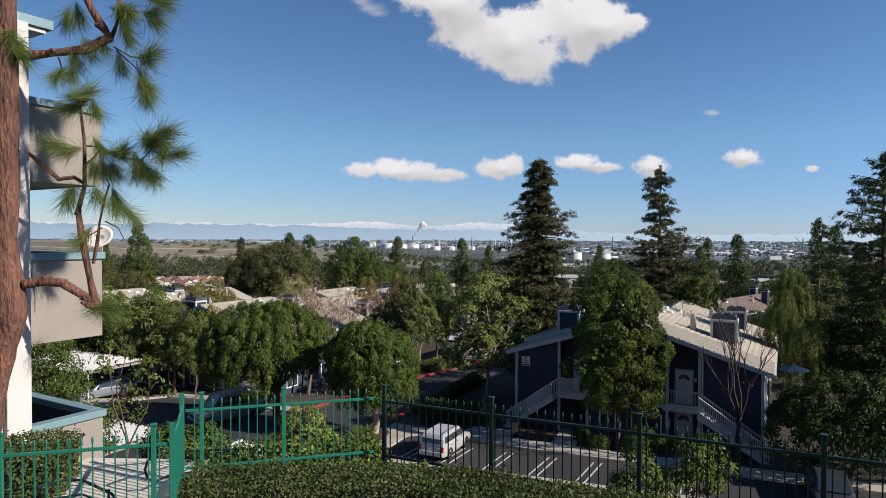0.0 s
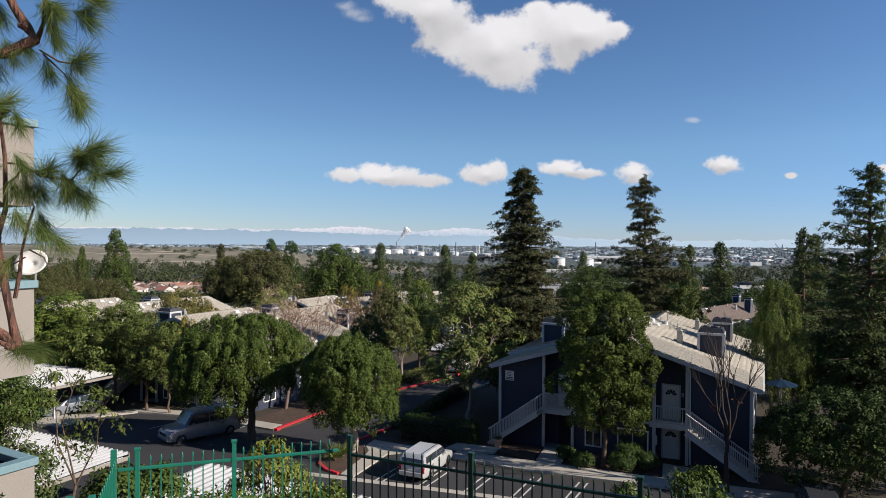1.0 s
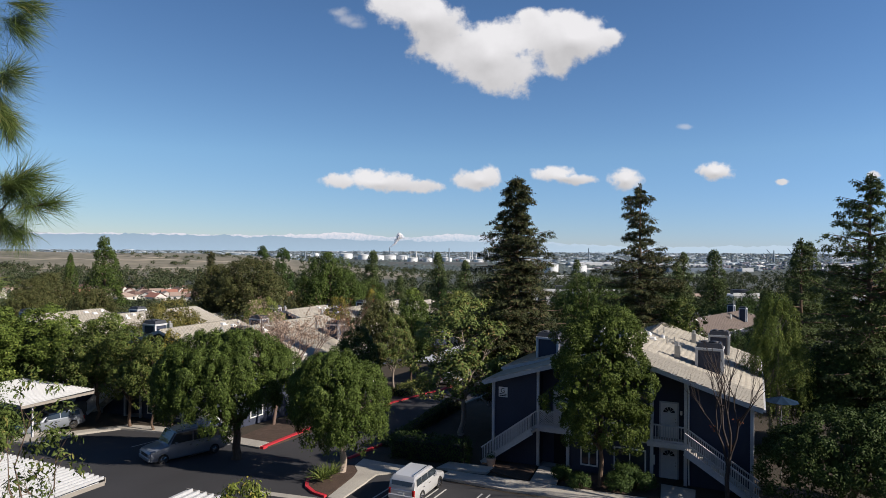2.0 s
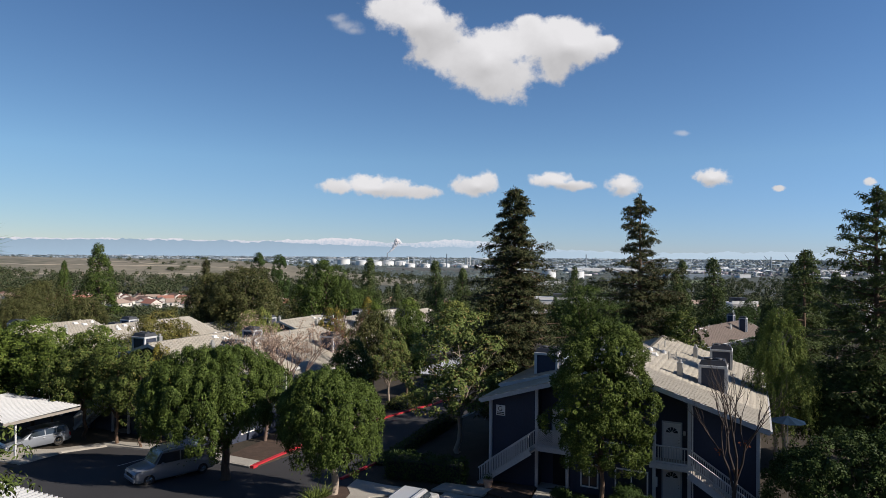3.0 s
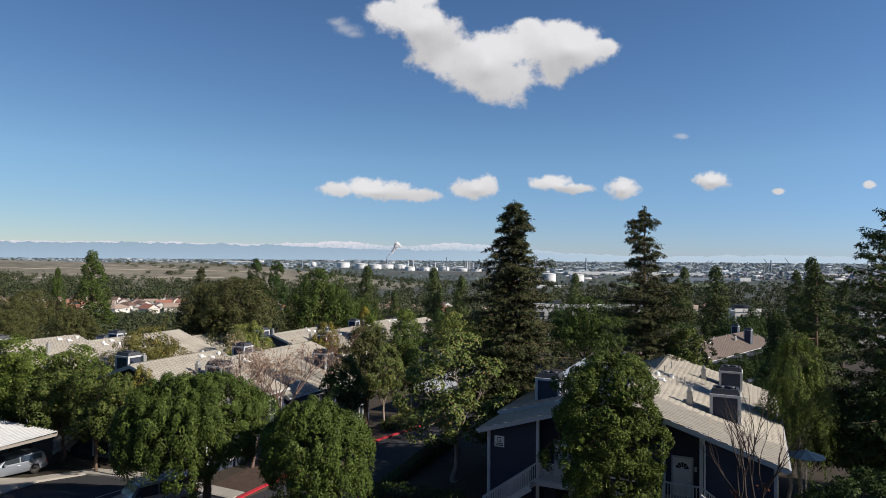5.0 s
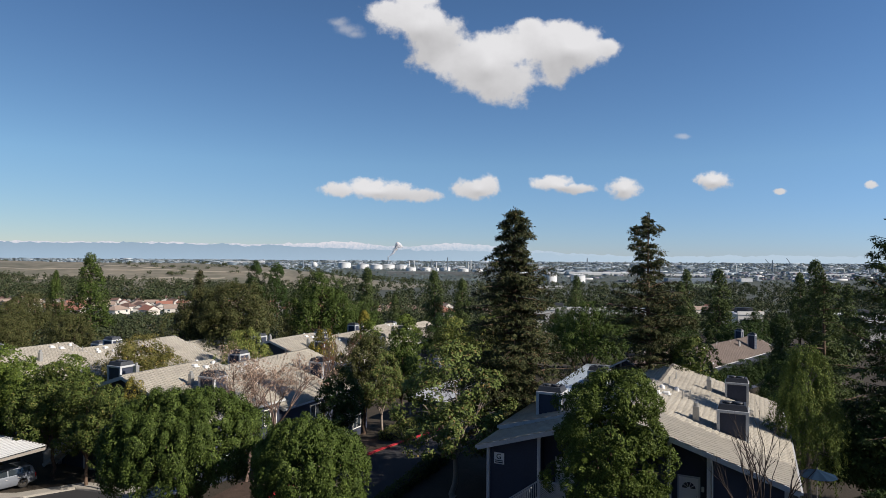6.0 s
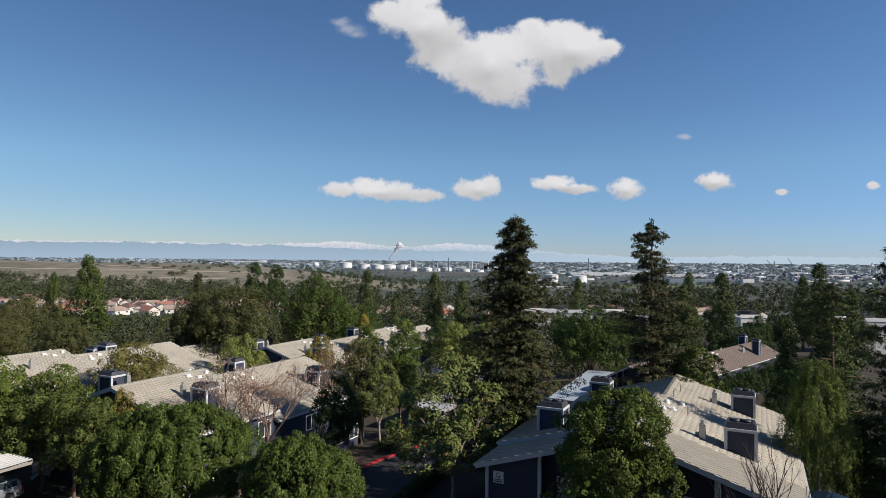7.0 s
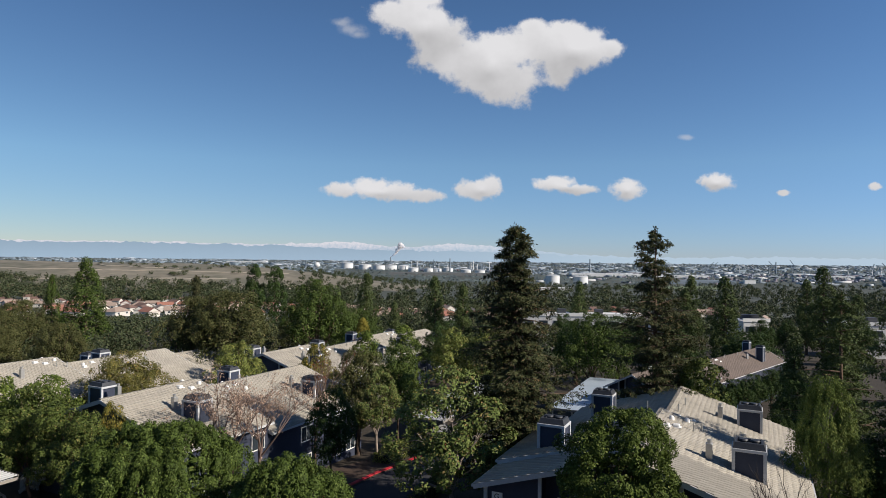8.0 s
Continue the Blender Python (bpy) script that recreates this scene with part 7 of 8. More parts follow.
def roof_parts(building):
    """Single tiles on the lower front of the nearest roof, in place of the joined ones there."""
    e0, e1, r0 = (0, -0.5, 4.9), (0, 10.9, 4.9), (-8.1, -0.5, 7.46)
    cols, rows, s, t, n = tile_grid(e0, e1, r0)
    roofs = [o for o in building.children if o.name.startswith("roof") and o.children]
    roof = min(roofs, key=lambda o: (Vector(o.bound_box[6]) - Vector((0, 10.9, 7.46))).length)
    joined = [o for o in roof.children if o.name.startswith("roof_tiles")][0]
    near = 12
    rng = np.random.default_rng(4)
    base = np.array([tile_corners(s, t, n, 0.0)])
    c, r = np.meshgrid(np.arange(near, cols), np.arange(rows))
    c = c - 0.25 + 0.5 * (r % 2)
    at = np.array(e0)[None] + c.reshape(-1, 1) * np.array(s)[None] + r.reshape(-1, 1) * np.array(t)[None]
    v = base + at[:, None, :]
    v[:, 4:6, :] += (rng.random((len(v), 1, 1)) * 0.008) * np.array(n)[None, None]
    made = hex_object("roof_tiles", v, TILE_FACES, M_TILE)
    joined.data = made.data
    bpy.data.objects.remove(made)
    meshes = []
    for j in (0.0, 0.004, 0.008):
        bm = bmesh.new()
        vs = [bm.verts.new(p) for p in tile_corners(s, t, n, j)]
        for f in TILE_FACES:
            bm.faces.new([vs[i] for i in f])
        meshes.append(solid("roof_tile", bm, M_TILE))
    for i in range(near):
        for j in range(rows):
            share("roof_tile", meshes[int(rng.integers(0, 3))], roof, Matrix.Translation(Vector(e0) + s * (i - 0.25 + 0.5 * (j % 2)) + t * j))


roof_parts(main)


# ---- the distance ----
def ridge_line(name, label, rows, depth, color, snow=None, rough=1.0, seed=1, base=-60):
    """A far range of hills, its crest given as heading and height."""
    hs = [r[0] for r in rows]
    vs = [r[1] for r in rows]
    n = 700
    bm = bmesh.new()
    prev = None
    for i in range(n + 1):
        h = hs[0] + (hs[-1] - hs[0]) * i / n
        v = float(np.interp(h, hs, vs))
        v += rough * (0.0020 * noise.noise(Vector((h * 28, seed, 0))) + 0.0016 * noise.noise(Vector((h * 90, seed, 3))) + 0.0008 * noise.noise(Vector((h * 260, seed, 7))))
        top = bm.verts.new((h * depth, depth, 17 + v * depth))
        low = bm.verts.new((h * depth, depth, base))
        if prev:
            bm.faces.new((prev[0], prev[1], low, top))
        prev = (top, low)
    # the range glows, with the air's haze put into its colour
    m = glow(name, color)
    nt = m.node_tree
    geo, sp = nt.nodes.new("ShaderNodeNewGeometry"), nt.nodes.new("ShaderNodeSeparateXYZ")
    nt.links.new(geo.outputs["Position"], sp.inputs[0])
    no = nt.nodes.new("ShaderNodeTexNoise")
    no.inputs["Scale"].default_value, no.inputs["Detail"].default_value, no.inputs["Roughness"].default_value = (0.045 if snow else 0.022), 9, 0.75
    nt.links.new(geo.outputs["Position"], no.inputs["Vector"])
    mr = nt.nodes.new("ShaderNodeMath")
    mr.operation = "MULTIPLY_ADD"
    mr.inputs[1].default_value = 200 if snow else 60
    nt.links.new(no.outputs[0], mr.inputs[0])
    nt.links.new(sp.outputs[2], mr.inputs[2])
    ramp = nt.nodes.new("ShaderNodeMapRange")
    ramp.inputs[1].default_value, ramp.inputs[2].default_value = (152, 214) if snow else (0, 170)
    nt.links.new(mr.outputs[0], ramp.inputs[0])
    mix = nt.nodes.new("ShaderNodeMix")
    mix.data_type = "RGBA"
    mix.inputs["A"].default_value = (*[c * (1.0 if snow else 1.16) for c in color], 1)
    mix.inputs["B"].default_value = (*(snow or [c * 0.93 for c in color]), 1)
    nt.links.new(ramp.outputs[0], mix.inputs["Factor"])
    # haze painted thicker towards the sun
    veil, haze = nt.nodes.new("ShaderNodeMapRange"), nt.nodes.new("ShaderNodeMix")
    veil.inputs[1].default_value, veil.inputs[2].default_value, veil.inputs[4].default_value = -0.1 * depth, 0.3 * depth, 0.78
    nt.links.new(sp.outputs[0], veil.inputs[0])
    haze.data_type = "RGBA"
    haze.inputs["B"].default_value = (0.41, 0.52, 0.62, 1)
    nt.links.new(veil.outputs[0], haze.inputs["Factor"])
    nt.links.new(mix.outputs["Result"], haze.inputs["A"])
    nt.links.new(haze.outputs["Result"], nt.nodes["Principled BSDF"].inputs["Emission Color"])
    return tagged(part(name, bm, m), label, "mountains", kind="structure")


ridge_line("backdrop_mountains", "snow-capped mountain range far off, haze in its colour", [(-1.2, 0.017), (-0.70, 0.0190), (-0.62, 0.0195), (-0.5, 0.0185), (-0.42, 0.0190), (-0.36, 0.0170), (-0.31, 0.0180), (-0.27, 0.0165), (-0.21, 0.0190), (-0.17, 0.0215), (-0.13, 0.0205), (-0.1, 0.0170), (-0.05, 0.0140), (-0.01, 0.0180), (0.02, 0.0215), (0.05, 0.0175), (0.09, 0.0170), (0.13, 0.010), (0.3, 0.001), (0.42, 0.003), (0.55, 0.005), (0.65, 0.002), (1.2, 0.002)], 4780, (0.345, 0.435, 0.54), (0.60, 0.60, 0.65), 1.4, 2)
ridge_line("backdrop_hills", "hills in front of the mountains, blue haze in their colour", [(-1.2, 0.016), (-0.70, 0.0185), (-0.6, 0.0170), (-0.5, 0.0175), (-0.4, 0.0170), (-0.3, 0.0148), (-0.25, 0.0150), (-0.2, 0.0122), (-0.12, 0.0100), (-0.05, 0.0088), (0.05, 0.0085), (0.10, 0.0078), (0.16, 0.0045), (0.28, 0.0015), (0.42, 0.0), (0.55, -0.002), (0.66, 0.003), (0.8, 0.006), (1.2, 0.004)], 4700, (0.265, 0.360, 0.460), None, 1.5, 5)


def far_woods():
    """Tree tops that fill the land between the roofs and the plain."""
    rng = np.random.default_rng(71)
    out = []

    def crown(x, y, h, r, k, size):
        w = on_ball(rng, k)
        w[:, 2] = np.abs(w[:, 2]) * 1.1 - 0.35
        lumpy = 0.8 + 0.25 * np.sin(w[:, :1] * 5 + x) * np.sin(w[:, 2:] * 4 + y)
        P = np.array([x, y, ground(x, y) + h * 0.5]) + w * np.array([r, r, h * 0.55]) * lumpy
        s = size * (0.75 + 0.5 * rng.random(k))
        q = leaf_quads(P, on_ball(rng, k), unit(w + on_ball(rng, k) * 0.35), s * 1.6, s * 1.3)
        out.append(q[:, 1:])

    for i in range(3000):
        y = 108 + 560 * rng.random() ** 1.5
        x = (rng.random() * 2 - 1) * (y * 0.82 + 15)
        left = x < -0.22 * y
        if (y < 150 and -60 < x < 8) or (y < 215 and x > 8 and rng.random() < 0.8) or (y < 200 and rng.random() < 0.45) or (335 < y < 640 and rng.random() < (0.84 if left else 0.5)):
            continue
        h = 5 + 5 * rng.random()
        if 150 < y < 640 and left:
            h = min(h, max(2.2, 16 - 0.094 * y - ground(x, y)))
        k, size = (130, 0.75) if y > 300 else (240, 0.55) if y > 200 else (340, 0.42)
        crown(x, y, h, 2.2 + 2.8 * rng.random(), k, size)
    # belts of trees out on the plain, and before the dry hill
    for i in range(2600):
        if i < 900:
            y = 620 + 230 * rng.random()
            x = y * (0.66 * rng.random() - 0.8)
        else:
            y = 560 + 900 * rng.random() ** 1.3
            x = y * (1.05 * rng.random() - 0.22)
        crown(x, y, 7 + 6 * rng.random(), 3 + 5 * rng.random() ** 2, 56, 1.5)
    # a few clumps on the hill itself
    for i in range(26):
        cx, cy = -900 + 720 * rng.random(), 930 + 260 * rng.random()
        for _ in range(int(rng.integers(1, 9))):
            crown(cx + 30 * rng.normal(), cy + 8 * rng.normal(), 3 + 3 * rng.random(), 2.5 + 4 * rng.random(), 60, 1.2)
    return tagged(quads_object("distant_woods", np.concatenate(out), L_FAR), "far tree tops over the suburb", "woods", kind="stuff")


far_woods()


def dirt_track(points, width):
    """A pale trodden track laid over the hill."""
    bm, line = bmesh.new(), []
    for (x0, y0), (x1, y1) in zip(points, points[1:]):
        line += [(x0 + (x1 - x0) * k / 12, y0 + (y1 - y0) * k / 12 + 5 * math.sin(x0 + k * 0.9)) for k in range(12)]
    sides = [[bm.verts.new((x, y + e * width, ground(x, y + e * width) + 0.5)) for e in (-0.5, 0.5)] for x, y in line]
    for a, b in zip(sides, sides[1:]):
        bm.faces.new((a[0], b[0], b[1], a[1]))
    r = bmesh.ops.extrude_face_region(bm, geom=bm.faces[:])
    bmesh.ops.translate(bm, vec=(0, 0, -0.6), verts=[v for v in r["geom"] if isinstance(v, bmesh.types.BMVert)])
    bmesh.ops.recalc_face_normals(bm, faces=bm.faces)
    tagged(part("dirt_track", bm, M_TRACK), "pale dirt track over the dry hill", "track", kind="structure")


M_TRACK = mat("pale_dirt", (0.36, 0.32, 0.26), 0.95, var=0.2, scale=0.03, fine_scale=0.4, bump=0)
dirt_track([(-820, 960), (-640, 925), (-500, 950), (-330, 985), (-240, 1040)], 5)
dirt_track([(-700, 870), (-560, 842), (-430, 880), (-300, 930)], 6)
dirt_track([(-560, 1010), (-470, 985), (-400, 1000)], 4)


def far_city():
    rng = np.random.default_rng(72)
    rows = []
    for _ in range(5200):
        y = 2300 + 2400 * rng.random() ** 0.85
        x = (rng.random() * 2 - 1) * y * 0.85
        if 4200 > y and -0.17 * y < x < 0.07 * y and y < 2900:
            continue
        big = rng.random() < 0.10
        w = (22 + 60 * rng.random()) if big else 5 + 11 * rng.random()
        rows.append((x, y, ground(x, y) + 1.5, w / 2, (4 + 5 * rng.random()), (2 + 4 * rng.random()) if big else 1.5 + 2 * rng.random()))
    # greyed blue: the far air's haze is put into these colours
    m = island_mat("far_city_haze_tint", [(0.44, 0.48, 0.53), (0.21, 0.27, 0.33), (0.18, 0.24, 0.29), (0.24, 0.29, 0.34), (0.20, 0.24, 0.28), (0.17, 0.23, 0.28), (0.19, 0.25, 0.30), (0.18, 0.23, 0.27)])
    tagged(boxes_object("distant_city", rows, m), "far city of pale low buildings tinted with haze", "city", kind="stuff")
    out = []
    for _ in range(3000):
        y = 1400 + 3200 * rng.random() ** 0.9
        x = (rng.random() * 2 - 1) * y * 0.85
        if x < -0.25 * y and y < 1700 and rng.random() < 0.9:
            continue
        k = 12
        r = 6 + 12 * rng.random()
        P = np.array([x, y, ground(x, y) + 2.5]) + on_ball(rng, k) * np.array([r * 1.8, r, 3.0])
        out.append(leaf_quads(P, on_ball(rng, k) * [1, 1, 0.3], on_ball(rng, k) * 0.4 + [0, -0.5, 1], np.full(k, r * 0.6), np.full(k, r * 0.5)))
    # leaf colour carries the haze of the distance
    tagged(quads_object("distant_trees", np.concatenate(out), leaf_mat("leaf_haze_tint", (0.075, 0.100, 0.110), (0.115, 0.145, 0.145), None, 0.0)), "tree belts across the plain tinted with haze", "woods", kind="stuff")


far_city()


# suburb houses below the dry hill
ROOFS = [mat("red_clay_roof", (0.34, 0.155, 0.11), 0.9, var=0.25), mat("brown_roof", (0.17, 0.105, 0.085), 0.9, var=0.25), mat("tan_roof", (0.34, 0.26, 0.21), 0.9, var=0.2)]
M_HOUSE = mat("pale_house_wall", (0.62, 0.59, 0.54), 0.85, var=0.12)


def suburb_house(x, y, w, d, turn, roof, gabled=False):
    z = ground(x, y)
    h = empty("house", pose(x, y, z, 0, 0, turn), "pale suburban house with a gabled roof" if gabled else "pale suburban house with a hipped roof", "house", "suburb houses")
    part("wall", boxes((-w / 2, w / 2, -d / 2, d / 2, -1.5, 3.0)), M_HOUSE, h)
    bm = bmesh.new()
    e = [bm.verts.new((sx * (w / 2 + 0.6), sy * (d / 2 + 0.6), 3.0)) for sx, sy in ((-1, -1), (1, -1), (1, 1), (-1, 1))]
    over = -0.5 if gabled else d / 2
    r0, r1 = bm.verts.new((-w / 2 + over, 0, 5.4)), bm.verts.new((w / 2 - over, 0, 5.4))
    faces = [(e[0], e[1], r1, r0), (e[2], e[3], r0, r1), (e[3], e[2], e[1], e[0])] + ([] if gabled else [(e[1], e[2], r1), (e[3], e[0], r0)])
    for f in faces:
        bm.faces.new(f)
    bmesh.ops.recalc_face_normals(bm, faces=bm.faces)
    part("roof", bm, ROOFS[roof], h)
    if gabled:
        for sx in (-1, 1):
            bm = bmesh.new()
            prism(bm, [(-d / 2, 2.95), (d / 2, 2.95), (0, 5.2)], 0, 0.2)
            bmesh.ops.transform(bm, matrix=pose(sx * (w / 2 - 0.12) + 0.1, 0, 0, 0, 0, 90), verts=bm.verts)
            part("gable", bm, M_HOUSE, h)
    for k in (-0.28, 0.28):
        win = part("window", boxes((w * k - 0.9, w * k + 0.9, -d / 2 - 0.04, -d / 2 - 0.002, 1.2, 2.6)), M_WHITE, h)
        part("pane", boxes((w * k - 0.75, w * k + 0.75, -d / 2 - 0.06, -d / 2 - 0.042, 1.35, 2.45)), M_GLASS, win)


rng_h = np.random.default_rng(75)
for i in range(96):
    row = i % 8
    y = 370 + 40 * row + 20 * rng_h.random()
    x = -0.72 * y + (i // 8) * 26 + 10 * rng_h.random()
    suburb_house(x, y, 10 + 3 * rng_h.random(), 7 + 2 * rng_h.random(), -35 + 70 * rng_h.random() + (90 if i % 3 == 0 else 0), 1 if row > 5 else int(rng_h.integers(0, 3)), i % 5 != 4)
for i in range(54):
    y = 330 + 280 * rng_h.random()
    suburb_house(y * (0.72 * rng_h.random() - 0.22), y, 11, 8, 180 * rng_h.random(), int(rng_h.integers(0, 3)), i % 3 != 0)
for x, y in ((-22, 330), (-8, 352), (-30, 372), (4, 372), (-48, 352), (58, 330), (-75, 390), (20, 400)):
    suburb_house(x, y, 15, 9.5, 10, int(rng_h.integers(0, 3)))


def flat_block(x, y, w, d, h, turn=0.0):
    b = empty("office_building", pose(x, y, ground(x, y), 0, 0, turn), "low white flat-roofed building behind the trees", "building", "flat-roofed buildings")
    part("wall", boxes((-w / 2, w / 2, -d / 2, d / 2, -2, h)), mat("pale_grey_wall", (0.60, 0.60, 0.59), 0.8, var=0.1), b)
    part("parapet", boxes((-w / 2 - 0.2, w / 2 + 0.2, -d / 2 - 0.2, -d / 2 + 0.1, h, h + 0.9)), M_WHITE, b)
    part("roof", boxes((-w / 2 + 0.1, w / 2 - 0.1, -d / 2 + 0.11, d / 2 - 0.1, h + 0.01, h + 0.12)), M_WHITE, b, "white flat roof")
    n = max(2, int(w / 4))
    for i in range(n):
        cx = -w / 2 + (i + 0.5) * w / n
        win = part("window", boxes((cx - 1.3, cx + 1.3, -d / 2 - 0.06, -d / 2 - 0.002, h - 3.0, h - 1.2)), M_TRIM, b)
        part("pane", boxes((cx - 1.2, cx + 1.2, -d / 2 - 0.09, -d / 2 - 0.062, h - 2.9, h - 1.3)), M_GLASS, win)
    for k in range(2):
        part("roof_unit", boxes((-w * 0.2 + k * w * 0.3, -w * 0.2 + k * w * 0.3 + 2.4, 0, 2, h + 0.12, h + 1.5), bevel=0.05), M_CAP, b)


flat_block(43, 196, 36, 14, 9.8, -4)
flat_block(87, 186, 7, 10, 9.0)
flat_block(114, 178, 12, 14, 8.8, -6)
flat_block(55, 168, 12, 10, 5.2)


# ---- refinery, port and warehouses on the plain ----
M_TANK = mat("white_tank_paint", (0.66, 0.67, 0.67), 0.6, var=0.08, scale=0.05, fine_scale=0.4, bump=0)
# haze of the far air is mixed into the next two colours
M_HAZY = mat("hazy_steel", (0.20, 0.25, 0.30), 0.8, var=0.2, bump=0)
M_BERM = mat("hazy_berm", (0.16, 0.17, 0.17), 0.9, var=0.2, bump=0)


def tank(x, y, r, h, z=None, dome=0.12):
    z = ground(x, y) if z is None else z
    t = empty("storage_tank", pose(x, y, z), "large white cylindrical oil storage tank", "tank", "storage tanks")
    part("shell", tube(bmesh.new(), [(0, 0, 0), (0, 0, h)], [r, r], 40), M_TANK, t)
    part("roof", tube(bmesh.new(), [(0, 0, h), (0, 0, h + r * dome * 0.6), (0, 0, h + r * dome)], [r * 1.01, r * 0.6, r * 0.05], 40), M_TANK, t)
    part("rim", tube(bmesh.new(), [(0, 0, h - 0.8), (0, 0, h - 0.1)], [r * 1.015, r * 1.015], 40), M_HAZY, t)


def along(u, v):
    """Where the sight line of that heading and fall meets the plain: the point and its distance."""
    for d in range(300, 4640, 5):
        x, y = 1.9 + u * d, 6.2 + d
        if 17 - v * d <= ground(x, y):
            return x, y, ground(x, y), d
    return 1.9 + u * 4600, 4606.2, ground(0, 4606.2), 4600


# heading, fall, half width and height as seen
for u, v, w, h in ((-0.1508, 0.0195, 0.0097, 0.0086), (-0.1226, 0.0214, 0.0097, 0.0086), (-0.1014, 0.0216, 0.0097, 0.0078), (-0.0825, 0.0213, 0.0097, 0.0078), (-0.0626, 0.0212, 0.0088, 0.0070), (-0.0476, 0.0237, 0.0079, 0.0062), (-0.0238, 0.0239, 0.0071, 0.0062),
                   (-0.0106, 0.0238, 0.0071, 0.0053), (0.0062, 0.0232, 0.0079, 0.0062), (0.0344, 0.0247, 0.0079, 0.0053), (0.0564, 0.0254, 0.0079, 0.0053), (0.1693, 0.0411, 0.0110, 0.0150), (0.2134, 0.0407, 0.0110, 0.0132), (0.1296, 0.0247, 0.0071, 0.0062)):
    x, y, z, d = along(u, v)
    tank(x, y, w * d, h * d * 0.92, z)
x, y, z, d = along(-0.1975, 0.0195)
r = 0.0045 * d
tagged(part("storage_sphere", tube(bmesh.new(), [(x, y, z + r * (1 + k)) for k in (-1, -0.8, -0.4, 0, 0.4, 0.8, 1)], [r * 0.1, r * 0.6, r * 0.92, r, r * 0.92, r * 0.6, r * 0.1], 20), M_TANK), "white spherical gas tank on the plain", "tank")


def shed(u0, u1, v, h, material, name, label, category, kind="structure"):
    """A long low shed or bank, seen broadside; its height is given as seen."""
    x0, y0, z, d = along((u0 + u1) / 2, v)
    w = (u1 - u0) * d / 2
    bm = boxes((x0 - w, x0 + w, y0, y0 + 0.25 * w + 8, z - 2, z + h * d))
    ob = part(name, bm, material)
    return tagged(ob, label, category, kind=kind)


shed(-0.085, 0.07, 0.0300, 0.0050, M_BERM, "embankment", "dark bank below the storage tanks", "embankment")
for u0, u1, v, h in ((0.1993, 0.3448, 0.0285, 0.0042), (0.3492, 0.4127, 0.0290, 0.0035), (0.3536, 0.455, 0.0388, 0.0060), (0.4683, 0.4859, 0.0373, 0.0053), (-0.3386, -0.2769, 0.0125, 0.0022), (0.1508, 0.2011, 0.0507, 0.0044), (0.2257, 0.2875, 0.0260, 0.0026), (0.5961, 0.6402, 0.0275, 0.0033), (0.5432, 0.5873, 0.0240, 0.0030)):
    shed(u0, u1, v, h, M_TANK if v != 0.0388 else M_HAZY, "warehouse", "long low white warehouse on the plain", "warehouse", "")


def stacks():
    rng = np.random.default_rng(77)
    for i in range(40):
        u = -0.06 + 0.14 * rng.random() if i < 30 else 0.32 + 0.36 * rng.random()
        x, y, z, d = along(u, 0.0215 + 0.001 * rng.random())
        h = d * (0.006 + 0.011 * rng.random() ** 2)
        tagged(part("refinery_stack", tube(bmesh.new(), [(x, y, z - 3), (x, y, z + h * 0.7), (x, y, z + h)], [d * 0.0008, d * 0.0006, d * 0.0005], 8), M_HAZY if rng.random() < 0.6 else M_TANK), "slender refinery stack in the haze", "chimney stack", "refinery stacks")
    for u, h, v in ((0.0097, 0.022, 0.0241), (-0.0829, 0.019, 0.0205), (0.2275, 0.021, 0.0225), (0.5168, 0.0185, 0.0215), (-0.215, 0.012, 0.0195)):
        x, y, z, d = along(u, v)
        tagged(part("refinery_stack", tube(bmesh.new(), [(x, y, z - 3), (x, y, z + h * d)], [d * 0.0012, d * 0.0008], 10), M_HAZY), "tall refinery stack in the haze", "chimney stack", "refinery stacks")
    rows = []
    for i in range(420):
        port = i >= 160
        u = 0.36 + 0.34 * rng.random() if port else -0.05 + 0.15 * rng.random()
        x, y, z, d = along(u, (0.0225 if not port else 0.0225 + 0.012 * rng.random()))
        rows.append((x, y + 30 * rng.random(), z + 2, d * (0.0006 + 0.0016 * rng.random()), 4, d * (0.0006 + 0.0016 * rng.random())))
    # blue-grey block colours with the haze painted in
    tagged(boxes_object("refinery_plant", rows, island_mat("plant_haze_tint", [(0.22, 0.26, 0.31), (0.17, 0.20, 0.25), (0.34, 0.37, 0.41), (0.24, 0.18, 0.19), (0.17, 0.18, 0.24), (0.20, 0.20, 0.24)])), "plant blocks of refinery and port tinted with haze", "industrial plant", kind="stuff")



def plain_sheds():
    """Low sheds and yards all over the plain beyond the trees."""
    rng = np.random.default_rng(83)
    rows = []
    for _ in range(130):
        u = 0.10 + 0.60 * rng.random()
        x, y, z, d = along(u, 0.0235 + 0.016 * rng.random() ** 1.5)
        rows.append((x, y, z + d * 0.0008, d * (0.003 + 0.010 * rng.random() ** 2), 10, d * (0.0008 + 0.0012 * rng.random())))
    paints = [(0.62, 0.64, 0.66), (0.44, 0.48, 0.52), (0.54, 0.55, 0.56), (0.20, 0.20, 0.24), (0.26, 0.24, 0.28), (0.18, 0.22, 0.26)]
    tagged(boxes_object("distant_sheds", rows, island_mat("shed_paint", paints)), "pale low sheds and yards on the plain", "sheds", kind="stuff")


stacks()
plain_sheds()


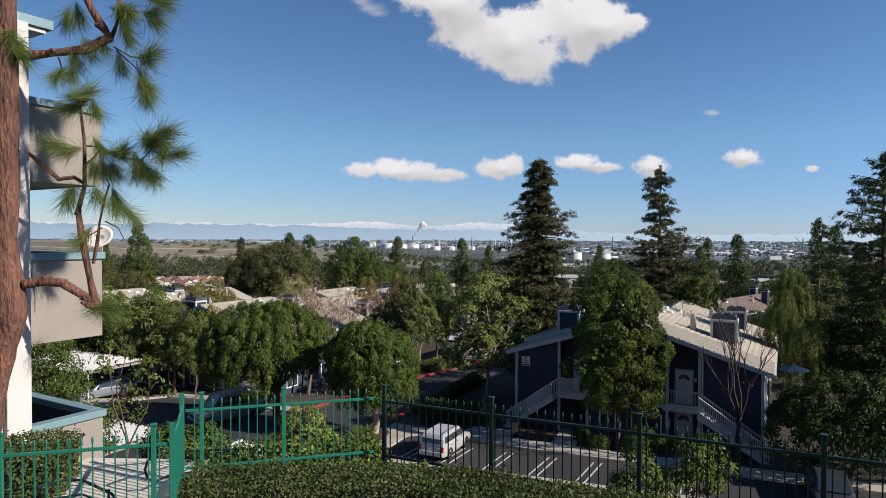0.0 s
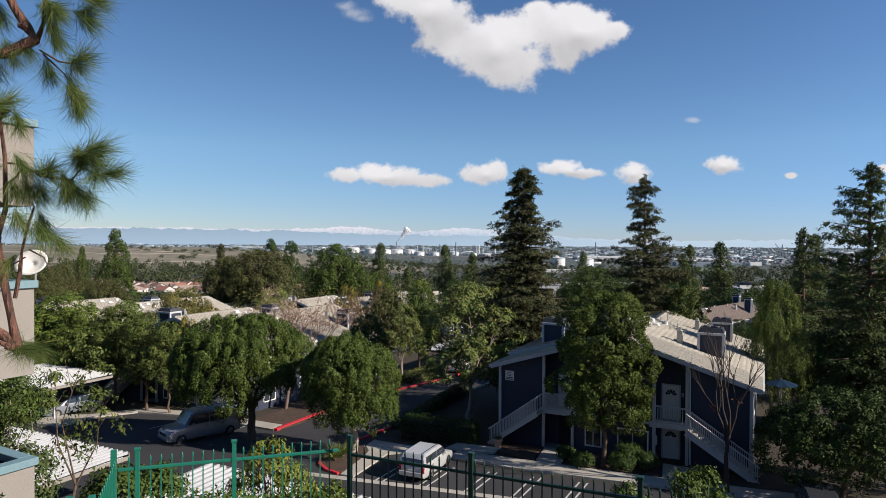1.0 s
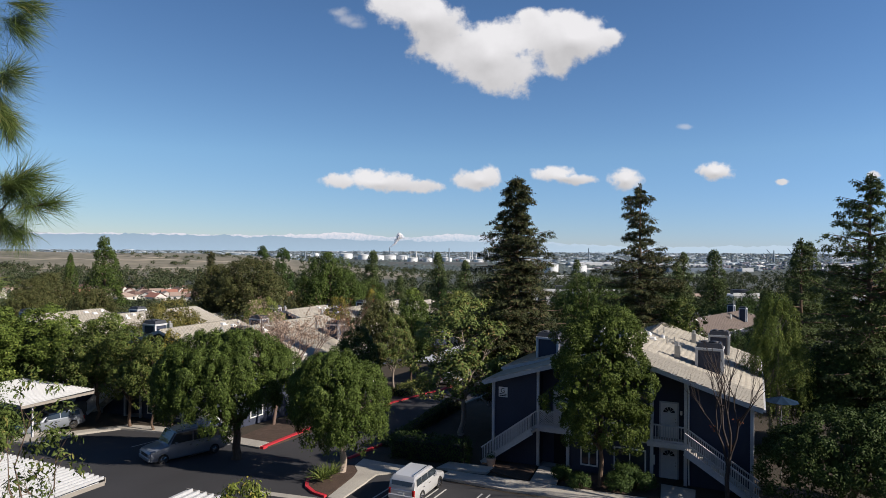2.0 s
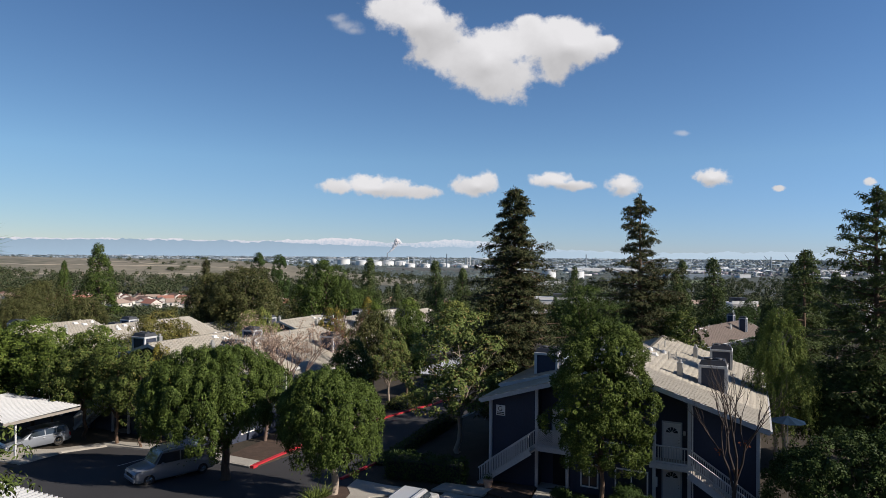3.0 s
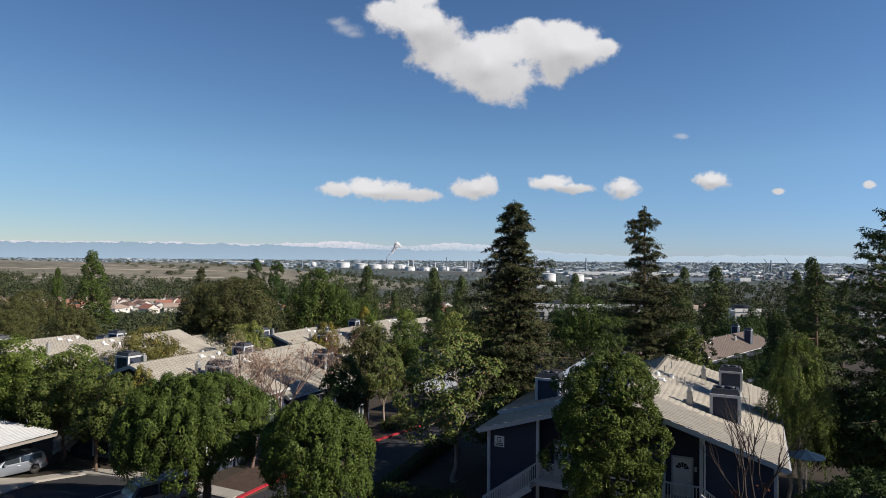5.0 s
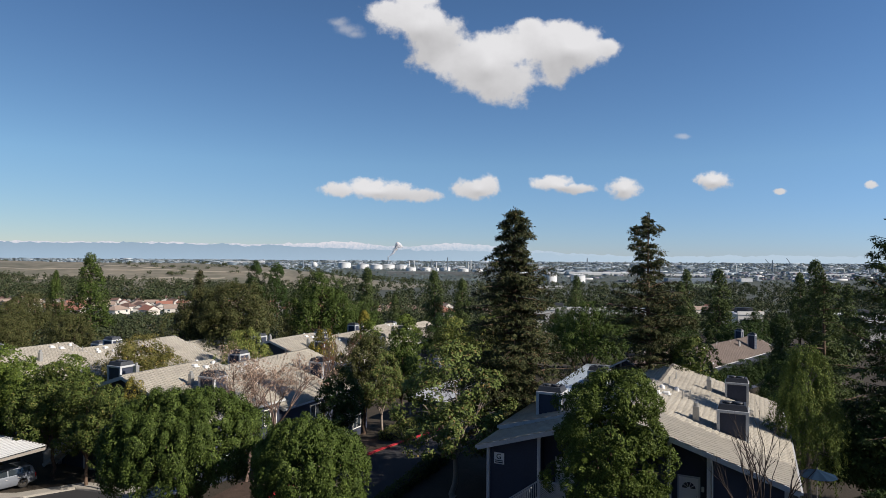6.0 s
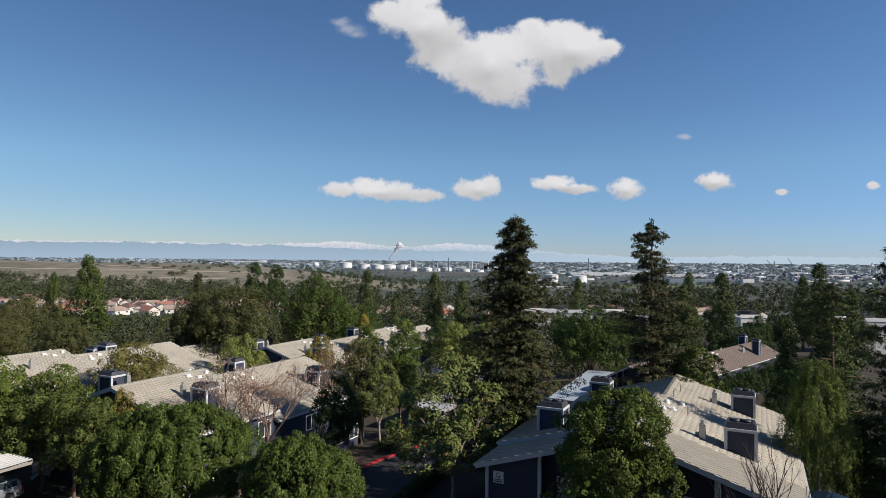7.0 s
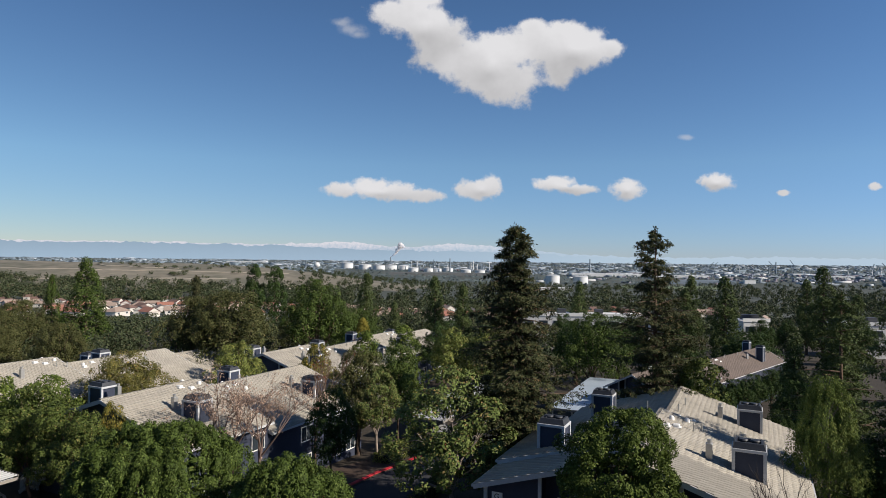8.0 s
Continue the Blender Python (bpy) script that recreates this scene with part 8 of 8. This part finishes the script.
def crane(u, v, size, up):
    """A dockside crane: legs, girder and raised boom."""
    x, y, z, d = along(u, v)
    s = size * d
    c = empty("port_crane", pose(x, y, z), "dockside gantry crane in the haze", "crane", "port cranes")
    for dx in (-0.3, 0.3):
        part("leg", beam(bmesh.new(), (dx * s, 0, -2), (dx * s * 0.8, 0, s), s * 0.05), M_HAZY, c)
    part("girder", beam(bmesh.new(), (-0.5 * s, 0, s * 0.8), (0.5 * s, 0, s * 0.8), s * 0.06), M_HAZY, c)
    part("boom", beam(bmesh.new(), (0.3 * s, 0, s * 0.8), (0.3 * s + up[0] * s, 0, s * 0.8 + up[1] * s), s * 0.07), M_HAZY, c)


for u, v, s, up in ((0.405, 0.0215, 0.0095, (1.3, 1.0)), (0.411, 0.0215, 0.0095, (1.3, 1.0)), (0.512, 0.0215, 0.011, (-0.9, 1.0)), (0.545, 0.0215, 0.011, (-0.9, 1.2)), (0.662, 0.0255, 0.015, (0.2, 0.6)), (0.69, 0.0255, 0.014, (-0.9, 0.8)), (0.632, 0.0215, 0.008, (1.2, 0.9)), (0.57, 0.0225, 0.009, (0.2, 0.8))):
    crane(u, v, s, up)


def green_field():
    a = [along(u, v) for u, v in ((0.27, 0.0478), (0.4374, 0.0475), (0.42, 0.0425), (0.28, 0.0425))]
    bm = bmesh.new()
    bm.faces.new([bm.verts.new((x, y, z + 1.0)) for x, y, z, d in a])
    tagged(part("field", bm, mat("green_field_grass", (0.13, 0.17, 0.085), 0.95, var=0.2, scale=0.01, fine_scale=0.1, bump=0)), "flat green grass field on the plain", "field", kind="structure")


green_field()


def steam_mat():
    m = mat("steam", (0.96, 0.94, 0.96), 1.0, var=0.05, bump=0)
    m.node_tree.nodes["Principled BSDF"].inputs["Alpha"].default_value = 0.3
    return m


def steam_plume():
    """Steam rising from a refinery stack."""
    rng = np.random.default_rng(79)
    bm = bmesh.new()
    x, y, z, d = along(-0.0829, 0.0205)
    z, g = z + 0.019 * d, d / 1255
    for k in range(26):
        f = k / 25
        p = Vector((x + g * (22 * f ** 0.7 + rng.normal() * 2.5 * f), y + rng.normal() * 3, z + g * (0.5 + 26 * f + rng.normal() * 2.0 * f)))
        r = bmesh.ops.create_icosphere(bm, subdivisions=2, radius=g * (1.0 + 4.2 * f * (0.7 + 0.5 * rng.random())), matrix=Matrix.Translation(p))
        for v in r["verts"]:
            v.co += (v.co - p) * 0.35 * noise.noise(v.co * 0.2)
    for f in bm.faces:
        f.smooth = True
    tagged(part("steam_plume", bm, steam_mat()), "white steam plume above a refinery stack", "steam", kind="stuff")


steam_plume()
